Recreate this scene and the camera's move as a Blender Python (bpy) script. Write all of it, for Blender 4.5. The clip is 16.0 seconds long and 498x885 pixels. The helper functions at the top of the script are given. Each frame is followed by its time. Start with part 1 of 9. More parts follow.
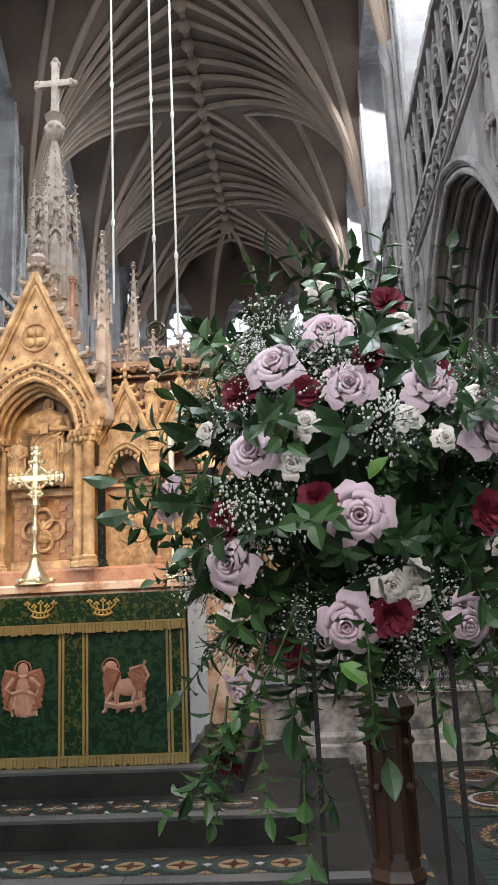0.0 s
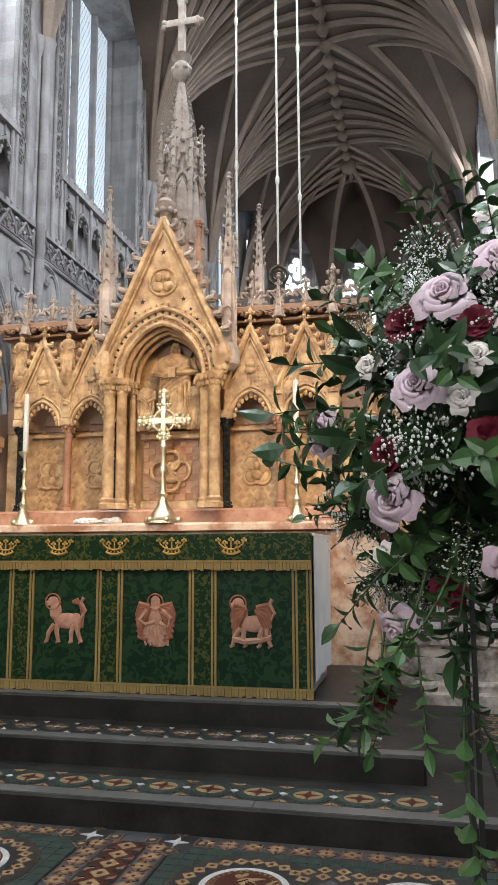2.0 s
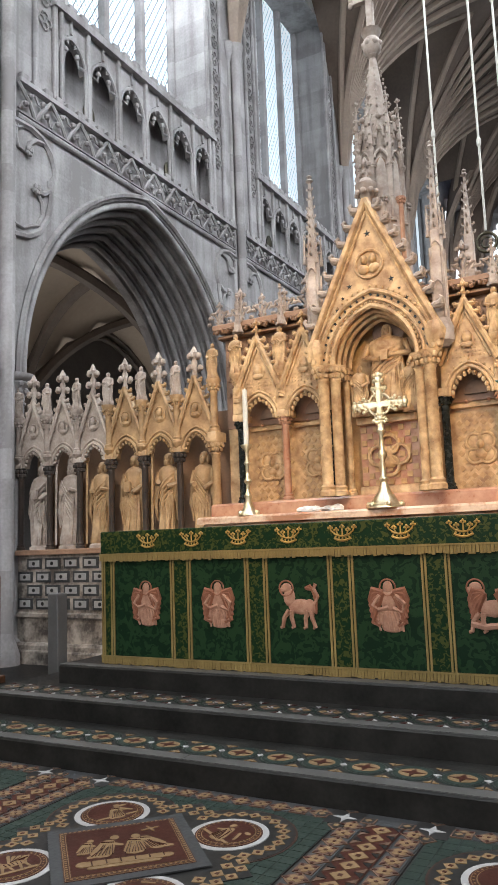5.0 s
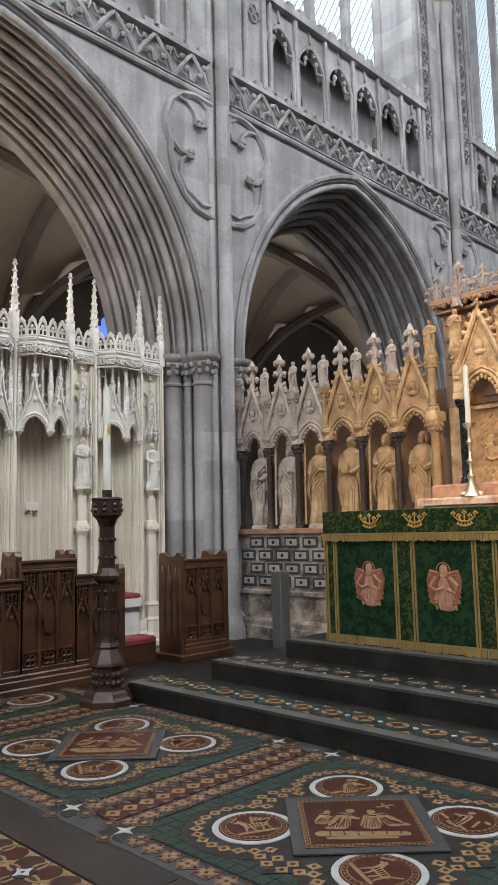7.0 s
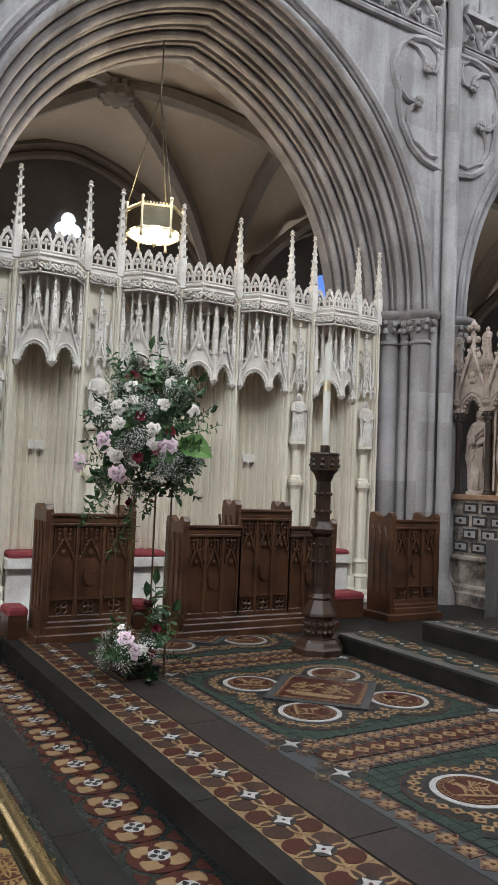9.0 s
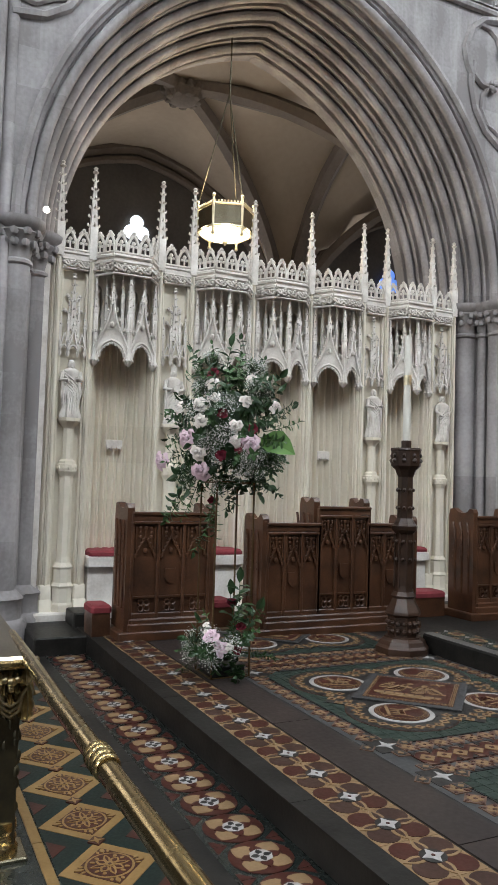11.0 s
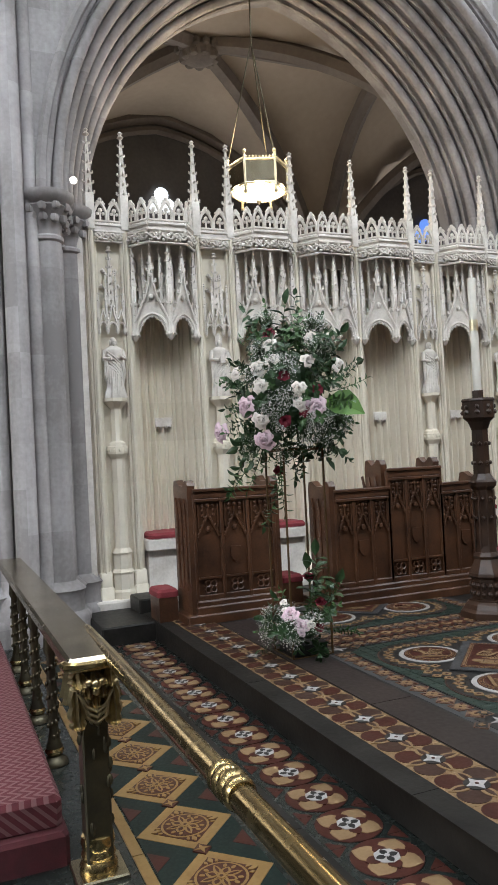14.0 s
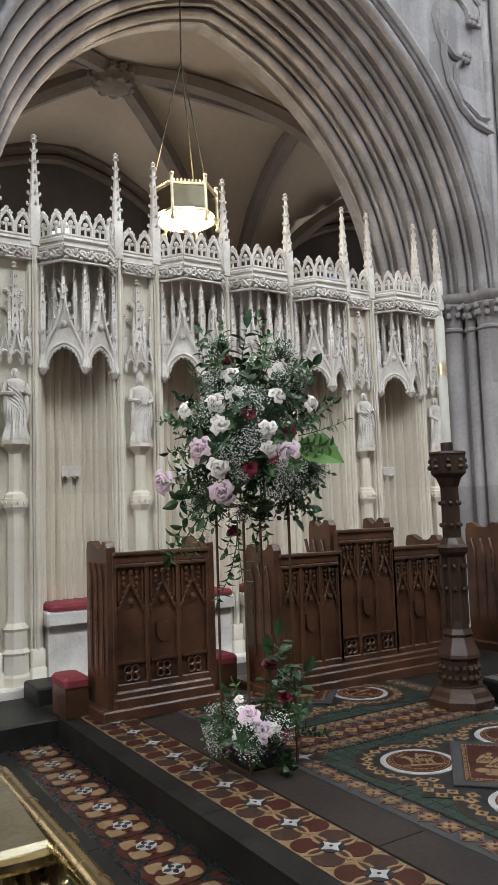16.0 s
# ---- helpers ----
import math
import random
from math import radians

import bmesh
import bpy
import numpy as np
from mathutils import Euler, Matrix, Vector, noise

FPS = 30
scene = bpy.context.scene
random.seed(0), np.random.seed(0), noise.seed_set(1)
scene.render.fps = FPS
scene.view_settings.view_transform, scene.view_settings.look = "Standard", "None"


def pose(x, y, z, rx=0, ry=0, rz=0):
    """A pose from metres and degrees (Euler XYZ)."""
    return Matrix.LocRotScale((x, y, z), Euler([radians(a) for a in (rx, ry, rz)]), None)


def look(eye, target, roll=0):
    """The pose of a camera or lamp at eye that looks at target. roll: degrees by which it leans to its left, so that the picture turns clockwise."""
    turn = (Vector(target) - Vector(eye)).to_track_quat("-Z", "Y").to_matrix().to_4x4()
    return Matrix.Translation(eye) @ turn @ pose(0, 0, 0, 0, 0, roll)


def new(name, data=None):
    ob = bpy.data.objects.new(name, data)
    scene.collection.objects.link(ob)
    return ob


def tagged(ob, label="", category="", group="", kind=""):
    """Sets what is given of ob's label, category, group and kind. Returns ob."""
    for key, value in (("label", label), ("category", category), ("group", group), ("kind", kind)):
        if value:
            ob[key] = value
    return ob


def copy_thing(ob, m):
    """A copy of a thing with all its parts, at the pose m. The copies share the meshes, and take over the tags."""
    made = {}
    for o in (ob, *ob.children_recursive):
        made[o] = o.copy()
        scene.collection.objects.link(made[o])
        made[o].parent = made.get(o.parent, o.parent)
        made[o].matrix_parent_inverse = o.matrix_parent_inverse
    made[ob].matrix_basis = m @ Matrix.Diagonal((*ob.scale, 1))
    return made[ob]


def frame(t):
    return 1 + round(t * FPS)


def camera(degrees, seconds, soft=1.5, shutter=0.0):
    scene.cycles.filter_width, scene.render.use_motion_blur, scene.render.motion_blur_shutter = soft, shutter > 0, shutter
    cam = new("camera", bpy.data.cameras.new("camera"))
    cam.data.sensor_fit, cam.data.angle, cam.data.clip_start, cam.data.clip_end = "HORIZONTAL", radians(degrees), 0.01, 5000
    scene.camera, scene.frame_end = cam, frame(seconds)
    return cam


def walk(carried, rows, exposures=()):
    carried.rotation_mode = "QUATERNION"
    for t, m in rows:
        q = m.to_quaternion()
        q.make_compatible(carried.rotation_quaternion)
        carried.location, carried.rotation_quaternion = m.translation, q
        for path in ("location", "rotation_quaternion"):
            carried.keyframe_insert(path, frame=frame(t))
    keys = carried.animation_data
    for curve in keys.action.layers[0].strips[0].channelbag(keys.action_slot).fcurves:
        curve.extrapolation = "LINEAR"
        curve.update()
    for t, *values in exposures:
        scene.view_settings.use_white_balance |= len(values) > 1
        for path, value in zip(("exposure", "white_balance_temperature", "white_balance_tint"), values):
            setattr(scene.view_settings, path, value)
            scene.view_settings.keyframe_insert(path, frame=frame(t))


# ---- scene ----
cam = camera(36.6, 16.0, soft=0.9)
METRES, EYE, TURN = 2.075, 1.355, 3.75
ROWS = [
    (0.0, 0.0, 0.0, 0.0, 0.55, 11.83, 2.64),
    (0.5, -0.013, 0.0026, -0.0007, 4.55, 11.24, 2.21),
    (1.0, -0.0205, 0.0068, -0.0038, 6.89, 10.16, 1.69),
    (1.5, -0.0292, 0.0079, -0.0078, 7.81, 8.99, 0.95),
    (2.0, -0.0423, 0.008, -0.01, 8.96, 8.07, 0.28),
    (2.5, -0.0539, 0.013, -0.0114, 10.4, 7.21, -0.1),
    (3.0, -0.0617, 0.017, -0.0121, 12.57, 6.89, 0.06),
    (5.5, -0.0985, 0.0082, -0.0139, 29.13, 7.19, 2.22),
    (6.0, -0.1091, 0.0037, -0.0158, 33.52, 6.65, 2.05),
    (6.5, -0.1191, -0.0026, -0.016, 37.4, 6.47, 1.74),
    (7.0, -0.1246, -0.0087, -0.0163, 40.84, 6.51, 1.33),
    (7.5, -0.13, -0.0137, -0.0175, 44.34, 6.69, 0.76),
    (8.0, -0.1398, -0.0234, -0.0208, 48.27, 6.08, -0.09),
    (8.5, -0.1522, -0.0359, -0.0255, 52.29, 5.01, -0.97),
    (9.0, -0.1652, -0.0565, -0.0312, 55.88, 3.39, -2.33),
    (11.5, -0.2227, -0.1013, -0.0392, 61.74, 3.11, -1.14),
    (12.0, -0.2083, -0.1055, -0.0419, 63.54, 2.25, -0.41),
    (12.5, -0.1977, -0.0962, -0.0547, 65.46, -0.29, 0.6),
    (13.0, -0.2316, -0.0919, -0.0552, 64.54, -1.08, 1.45),
    (13.5, -0.3156, -0.0949, -0.0569, 63.1, -0.9, 2.66),
    (14.0, -0.4019, -0.0916, -0.0546, 63.67, 1.16, 2.89),
    (14.5, -0.5278, -0.0667, -0.0487, 64.42, 2.9, 1.91),
    (15.0, -0.6474, -0.0588, -0.0455, 61.72, 4.52, 1.47),
    (15.5, -0.7627, -0.0641, -0.0449, 56.68, 4.87, 1.59),
    (16.0, -0.8787, -0.0449, -0.0531, 54.51, 5.28, 1.89),
]
walk(cam, [(t, pose(0, 0, EYE, 0, 0, TURN) @ pose(METRES * x, METRES * y, METRES * z, 90 + pitch, roll, yaw)) for t, x, y, z, yaw, pitch, roll in ROWS],
     [(0.0, 0.08), (2.5, 0.0), (5.5, 0.1), (7.0, -0.02), (9.0, -0.06), (13.0, -0.03), (14.0, 0.02), (16.0, -0.05)])

# ---- layout, metres ----
CX = -2.44            # the church's long axis
HALF = 4.66           # from the axis to the face of the arcade walls
WALL_N, WALL_S = CX - HALF, CX + HALF
BAY, PIER_Y = 6.1, 0.4    # length of a bay, place of the first pier
SPRING = 3.5

# ---- world and large lights ----
world = bpy.data.worlds.new("sky")
scene.world = world
world.use_nodes = True
wn = world.node_tree.nodes
sky = wn.new("ShaderNodeTexSky")
sky.sky_type, sky.sun_disc, sky.sun_elevation, sky.sun_rotation = "NISHITA", False, radians(40), radians(200)
wn["Background"].inputs[1].default_value = 0.12
world.node_tree.links.new(sky.outputs[0], wn["Background"].inputs[0])


def lamp(name, kind, m, energy, colour, **kw):
    data = bpy.data.lights.new(name, kind)
    data.energy, data.color = energy, colour
    for key, value in kw.items():
        if key == "shape":
            data.shape = value
        elif key == "size":
            data.size = value
        elif key == "size_y":
            data.size_y = value
        elif key == "spot_size":
            data.spot_size = value
        elif key == "spot_blend":
            data.spot_blend = value
        elif key == "soft":
            data.shadow_soft_size = value
    ob = new(name, data)
    ob.matrix_world = m
    return ob


DAY = (0.87, 0.94, 1.0)
# daylight in the clerestory windows, both sides, then an added fill lamp from the west
for bay in range(-2, 4):
    yc = PIER_Y + BAY * (bay + 0.5)
    for sx, xw in ((-1, WALL_N - 0.2), (1, WALL_S + 0.2)):
        if bay > 1 and sx < 0:
            continue
        lamp("window_daylight", "AREA", look((xw, yc, 14.0), (CX, yc - 1.0, 3.0)), (700 if sx > 0 else 400) * (1.0, 1.0, 1.0, 1.2, 0.75, 1.1)[bay + 2], DAY, shape="RECTANGLE", size=3.6, size_y=1.9)
# added lamp, no window: fill for light coming up the unseen choir
lamp("west_fill_light", "AREA", look((CX, -17.5, 8.0), (CX, 8, 3.0)), 2300, (0.95, 0.96, 0.96), shape="RECTANGLE", size=8, size_y=9)
# aisle windows, north and south
for bay in range(-1, 3):
    yc = PIER_Y + BAY * (bay + 0.5)
    lamp("aisle_window_daylight", "AREA", look((-13.0, yc, 4.6), (-8, yc, 5.4)), 125 if bay == 1 else 85, (1.0, 0.96, 0.92), shape="RECTANGLE", size=5.0, size_y=2.0)
    lamp("aisle_window_daylight", "AREA", look((8.2, yc, 5.2), (3, yc, 2.8)), 60, DAY, shape="RECTANGLE", size=2.0, size_y=2.6)
# warm spotlights on the reredos, fixed high on the arcade piers
lamp("reredos_spotlight", "SPOT", look((WALL_S - 0.5, PIER_Y - 0.2, 6.0), (-2.6, 6.5, 2.1)), 1500, (1.0, 0.66, 0.34), spot_size=radians(36), spot_blend=0.7, soft=0.12)
lamp("reredos_spotlight", "SPOT", look((WALL_N + 0.5, PIER_Y - 0.2, 6.8), (-2.6, 6.5, 2.2)), 330, (1.0, 0.66, 0.34), spot_size=radians(36), spot_blend=0.7, soft=0.12)


# ---- materials ----
def material(name, colour, second=None, rough=0.7, metal=0.0, scale=6.0, bump=0.15, fine=60.0, spread=0.5, random_mix=0.0, coat=0.0, mottled=0.0, courses=0.0, streaks=0.0, spec=0.5):
    """Base colour mixed from two tones by two scales of noise, with matching relief."""
    m = bpy.data.materials.new(name)
    m.use_nodes = True
    nt = m.node_tree
    n, ln = nt.nodes, nt.links
    b = n["Principled BSDF"]
    b.inputs["Roughness"].default_value, b.inputs["Metallic"].default_value = rough, metal
    b.inputs["Coat Weight"].default_value, b.inputs["Specular IOR Level"].default_value = coat, spec
    tc = n.new("ShaderNodeTexCoord")
    big = n.new("ShaderNodeTexNoise")
    big.inputs["Scale"].default_value, big.inputs["Detail"].default_value = scale, 6
    small = n.new("ShaderNodeTexNoise")
    small.inputs["Scale"].default_value, small.inputs["Detail"].default_value = fine, 4
    ln.new(tc.outputs["Object"], big.inputs["Vector"])
    ln.new(tc.outputs["Object"], small.inputs["Vector"])
    add = n.new("ShaderNodeMath")
    add.operation = "MULTIPLY_ADD"
    ln.new(small.outputs["Fac"], add.inputs[0])
    add.inputs[1].default_value = 0.35
    ln.new(big.outputs["Fac"], add.inputs[2])
    ramp = n.new("ShaderNodeMapRange")
    ramp.inputs["From Min"].default_value, ramp.inputs["From Max"].default_value = 0.67 - spread / 2, 0.67 + spread / 2
    ln.new(add.outputs[0], ramp.inputs["Value"])
    fac = ramp.outputs[0]
    if courses:
        # ashlar: each block of a course has a tone of its own
        snap = n.new("ShaderNodeVectorMath")
        snap.operation = "SNAP"
        snap.inputs[1].default_value = (1.4, 0.78, 0.36)
        ln.new(tc.outputs["Object"], snap.inputs[0])
        white = n.new("ShaderNodeTexWhiteNoise")
        ln.new(snap.outputs[0], white.inputs["Vector"])
        tone = n.new("ShaderNodeMath")
        tone.operation = "MULTIPLY_ADD"
        ln.new(white.outputs["Value"], tone.inputs[0])
        tone.inputs[1].default_value = courses
        ln.new(fac, tone.inputs[2])
        fac = tone.outputs[0]
    if streaks:
        # soot and damp running down the stone
        stretch = n.new("ShaderNodeMapping")
        stretch.inputs["Scale"].default_value = (5.0, 5.0, 0.35)
        ln.new(tc.outputs["Object"], stretch.inputs["Vector"])
        runs = n.new("ShaderNodeTexNoise")
        runs.inputs["Scale"].default_value, runs.inputs["Detail"].default_value = 1.0, 7
        ln.new(stretch.outputs[0], runs.inputs["Vector"])
        wet = n.new("ShaderNodeMapRange")
        wet.inputs["From Min"].default_value, wet.inputs["From Max"].default_value, wet.inputs["To Max"].default_value = 0.45, 0.72, streaks
        ln.new(runs.outputs["Fac"], wet.inputs["Value"])
        sum_n = n.new("ShaderNodeMath")
        sum_n.operation = "ADD"
        ln.new(fac, sum_n.inputs[0])
        ln.new(wet.outputs[0], sum_n.inputs[1])
        fac = sum_n.outputs[0]
    if random_mix:
        info = n.new("ShaderNodeObjectInfo")
        mix0 = n.new("ShaderNodeMath")
        mix0.operation = "MULTIPLY_ADD"
        ln.new(info.outputs["Random"], mix0.inputs[0])
        mix0.inputs[1].default_value = random_mix
        ln.new(fac, mix0.inputs[2])
        fac = mix0.outputs[0]
    mix = n.new("ShaderNodeMix")
    mix.data_type = "RGBA"
    second = second or tuple(c * 0.72 for c in colour)
    mix.inputs[6].default_value, mix.inputs[7].default_value = (*colour, 1), (*second, 1)
    ln.new(fac, mix.inputs[0])
    ln.new(mix.outputs[2], b.inputs["Base Color"])
    rr = n.new("ShaderNodeMapRange")
    rr.inputs["To Min"].default_value, rr.inputs["To Max"].default_value = max(rough - 0.1, 0.03), min(rough + 0.12, 1)
    ln.new(small.outputs["Fac"], rr.inputs["Value"])
    ln.new(rr.outputs[0], b.inputs["Roughness"])
    if bump:
        bp = n.new("ShaderNodeBump")
        bp.inputs["Strength"].default_value, bp.inputs["Distance"].default_value = bump, 0.01
        ln.new(add.outputs[0], bp.inputs["Height"])
        ln.new(bp.outputs[0], b.inputs["Normal"])
    return m


def glow(name, colour, strength):
    m = bpy.data.materials.new(name)
    m.use_nodes = True
    b = m.node_tree.nodes["Principled BSDF"]
    b.inputs["Base Color"].default_value = (*colour, 1)
    b.inputs["Emission Color"].default_value, b.inputs["Emission Strength"].default_value = (*colour, 1), strength
    return m


STONE = material("grey_limestone", (0.52, 0.492, 0.49), (0.235, 0.216, 0.214), 0.85, scale=1.7, fine=28, bump=0.4, spread=0.75, courses=0.3, streaks=0.45)
# outer aisle walls lie unlit: their shade is put into this dark colour
AISLE_S = material("shade_dark_aisle_stone", (0.15, 0.14, 0.135), (0.09, 0.085, 0.085), 0.9, scale=1.2, fine=18, bump=0.3)
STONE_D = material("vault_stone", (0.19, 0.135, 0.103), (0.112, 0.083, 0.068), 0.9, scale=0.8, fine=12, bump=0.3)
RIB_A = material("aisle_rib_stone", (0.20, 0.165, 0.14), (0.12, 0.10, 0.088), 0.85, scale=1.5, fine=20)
RIB = material("rib_stone", (0.37, 0.275, 0.215), (0.235, 0.18, 0.145), 0.85, scale=1.5, fine=20)
PLASTER = material("buff_plaster", (0.40, 0.325, 0.255), (0.31, 0.255, 0.205), 0.9, scale=0.9, fine=10, bump=0.1)
CREAM = material("white_sedilia_stone", (0.82, 0.775, 0.72), (0.52, 0.47, 0.42), 0.8, scale=5, fine=44, bump=0.35, spread=0.5)
CREAM_D = material("cream_back_stone", (0.85, 0.785, 0.665), (0.66, 0.60, 0.49), 0.8, scale=2, fine=30, bump=0.2, spread=0.8, courses=0.3, streaks=0.15)
ALAB = material("alabaster", (0.69, 0.48, 0.26), (0.29, 0.16, 0.075), 0.5, scale=8, fine=26, bump=0.45, spread=0.40)
ALAB_W = material("golden_wing_stone", (0.54, 0.36, 0.19), (0.25, 0.145, 0.07), 0.55, scale=6, fine=30, bump=0.4, spread=0.45)
DARKCOL = material("dark_marble_shaft", (0.075, 0.05, 0.038), (0.03, 0.026, 0.024), 0.3, scale=6, fine=30, bump=0.05)
ALAB_D = material("brown_alabaster", (0.36, 0.21, 0.13), (0.22, 0.13, 0.085), 0.5, scale=5, fine=40, bump=0.3)
ALAB_G = material("gilded_diaper", (0.58, 0.38, 0.18), (0.36, 0.21, 0.09), 0.5, scale=18, fine=60, bump=0.6)
SOOT = material("sooty_base_stone", (0.42, 0.36, 0.31), (0.09, 0.075, 0.065), 0.8, scale=5, fine=30, bump=0.4, spread=0.3)
# weathered mottling; the spotlight's falling off is also put into the paler colour
PALE = material("weathered_stone_off_spot", (0.53, 0.45, 0.39), (0.27, 0.205, 0.17), 0.75, scale=6, fine=34, bump=0.4, spread=0.42)
RED_M = material("red_marble", (0.34, 0.13, 0.075), (0.56, 0.34, 0.22), 0.3, scale=7, fine=30, bump=0.05)
GREEN_M = material("dark_green_marble", (0.006, 0.009, 0.008), (0.02, 0.024, 0.022), 0.25, scale=4, fine=30, bump=0.08)
PINK_M = material("pink_marble", (0.36, 0.18, 0.10), (0.66, 0.50, 0.37), 0.3, scale=5, fine=25, bump=0.05, spread=0.22)
BLACKM = material("dark_slate_step", (0.008, 0.0075, 0.007), (0.026, 0.024, 0.0215), 0.42, scale=5, fine=40, bump=0.2, spread=0.5, spec=0.16)
GREYM = material("grey_nosing_stone", (0.05, 0.047, 0.045), (0.11, 0.105, 0.10), 0.38, scale=3, fine=40, bump=0.1)
OAK = material("dark_oak", (0.122, 0.052, 0.025), (0.030, 0.0135, 0.0085), 0.33, scale=5, fine=70, bump=0.25, spread=0.55)
OAK_D = material("blackened_oak", (0.060, 0.030, 0.018), (0.022, 0.012, 0.008), 0.38, scale=6, fine=70, bump=0.25)
BRASS = material("brass", (0.50, 0.38, 0.18), (0.30, 0.22, 0.10), 0.24, 1.0, scale=4, fine=30, bump=0.03)
BRASS_D = material("tarnished_brass", (0.56, 0.49, 0.35), (0.33, 0.28, 0.18), 0.22, 1.0, scale=5, fine=60, bump=0.02)
GOLD = material("gilt_metal", (0.84, 0.76, 0.56), (0.58, 0.49, 0.31), 0.4, 1.0, scale=20, fine=90, bump=0.2)
IRON = material("dark_bronze", (0.05, 0.045, 0.035), (0.10, 0.085, 0.05), 0.4, 0.8, scale=9, fine=60, bump=0.2)
WAX = material("candle_wax", (0.68, 0.66, 0.60), (0.60, 0.575, 0.51), 0.5, scale=6, fine=30, bump=0.05)
CANVAS = material("white_linen", (0.80, 0.79, 0.78), (0.70, 0.69, 0.69), 0.9, scale=6, fine=200, bump=0.2)
RED_C = material("red_cushion", (0.26, 0.04, 0.05), (0.17, 0.025, 0.03), 0.9, scale=8, fine=150, bump=0.3)
GLASSY = glow("daylit_leaded_glass", (0.70, 0.82, 0.90), 0.8)

# ---- mesh helpers ----


class Shape:
    """Collects vertices and faces of one mesh."""

    def __init__(self):
        self.v, self.f = [], []

    def add(self, verts, faces):
        o = len(self.v)
        self.v += [tuple(p) for p in verts]
        self.f += [tuple(i + o for i in f) for f in faces]
        return self

    def merge(self, other, m=None):
        return self.add([m @ Vector(p) for p in other.v] if m else other.v, other.f)

    def box(self, x0, x1, y0, y1, z0, z1, c=0.0):
        """A block; c bevels its upright edges and top rim."""
        if not c:
            p = [(x, y, z) for z in (z0, z1) for x, y in ((x0, y0), (x1, y0), (x1, y1), (x0, y1))]
            return self.add(p, [(3, 2, 1, 0), (4, 5, 6, 7), (0, 1, 5, 4), (1, 2, 6, 5), (2, 3, 7, 6), (3, 0, 4, 7)])
        ring = lambda d, z: [(x0 + d + c, y0 + d, z), (x1 - d - c, y0 + d, z), (x1 - d, y0 + d + c, z), (x1 - d, y1 - d - c, z), (x1 - d - c, y1 - d, z), (x0 + d + c, y1 - d, z), (x0 + d, y1 - d - c, z), (x0 + d, y0 + d + c, z)]
        return self.rings([ring(0, z0), ring(0, z1 - c), ring(c * 0.8, z1)])

    def rings(self, rings, close=True, caps=True):
        """Skins a row of rings with equal counts."""
        n = len(rings[0])
        verts = [p for r in rings for p in r]
        faces = []
        for i in range(len(rings) - 1):
            for j in range(n if close else n - 1):
                k = (j + 1) % n
                faces.append((i * n + j, i * n + k, (i + 1) * n + k, (i + 1) * n + j))
        if caps and close:
            faces.append(tuple(reversed(range(n))))
            faces.append(tuple(range((len(rings) - 1) * n, len(rings) * n)))
        return self.add(verts, faces)

    def lathe(self, x, y, profile, n=12, turn=0.0, sx=1.0, sy=1.0):
        """profile: rows of (radius, z), from below."""
        return self.rings([[(x + sx * r * math.cos(turn + 2 * math.pi * j / n), y + sy * r * math.sin(turn + 2 * math.pi * j / n), z) for j in range(n)] for r, z in profile])

    def tube(self, pts, r, n=6, r1=None, caps=True):
        pts = [Vector(p) for p in pts]
        rings, prev = [], None
        for i, p in enumerate(pts):
            d = (pts[min(i + 1, len(pts) - 1)] - pts[max(i - 1, 0)]).normalized()
            if prev is None:
                prev = d.orthogonal().normalized()
            prev = (prev - d * prev.dot(d))
            prev = prev.normalized() if prev.length > 1e-6 else d.orthogonal().normalized()
            side = d.cross(prev)
            rad = r if r1 is None else r + (r1 - r) * i / (len(pts) - 1)
            rings.append([p + (prev * math.cos(2 * math.pi * j / n) + side * math.sin(2 * math.pi * j / n)) * rad for j in range(n)])
        return self.rings(rings, caps=caps)

    def blob(self, x, y, z, rx, ry=None, rz=None, n=8, m=5):
        ry, rz = ry or rx, rz or rx
        rows = []
        for i in range(m + 1):
            a = -math.pi / 2 + math.pi * (i if 0 < i < m else (0.02 if i == 0 else m - 0.02)) / m
            rows.append([(x + rx * math.cos(a) * math.cos(2 * math.pi * j / n), y + ry * math.cos(a) * math.sin(2 * math.pi * j / n), z + rz * math.sin(a)) for j in range(n)])
        return self.rings(rows)

    def prism(self, poly, m, depth):
        """A flat outline (u, w) pushed out by depth; m carries (u, 0..depth, w) into place."""
        n = len(poly)
        verts = [m @ Vector((u, d, w)) for d in (0, depth) for u, w in poly]
        return self.add(verts, [tuple(range(n)), tuple(range(2 * n - 1, n - 1, -1))] + [(i, i + n, (i + 1) % n + n, (i + 1) % n) for i in range(n)])


def part(name, sh, mat, parent=None, label="", smooth=False):
    mesh = bpy.data.meshes.new(name)
    mesh.from_pydata(sh.v, [], sh.f)
    mesh.materials.append(mat)
    if smooth:
        mesh.shade_smooth()
        mesh.set_sharp_from_angle(angle=radians(40))
    ob = new(name, mesh)
    if parent:
        ob.parent = parent
    if label:
        ob["label"] = label
    return ob


def thing(name, label, category, group="", kind="", at=(0, 0, 0)):
    ob = new(name)
    ob.location = at
    ob.empty_display_size = 0.1
    return tagged(ob, label, category, group, kind)


def structure(name, sh, mat, label, category, smooth=False):
    return tagged(part(name, sh, mat, smooth=smooth), label, category, kind="structure")


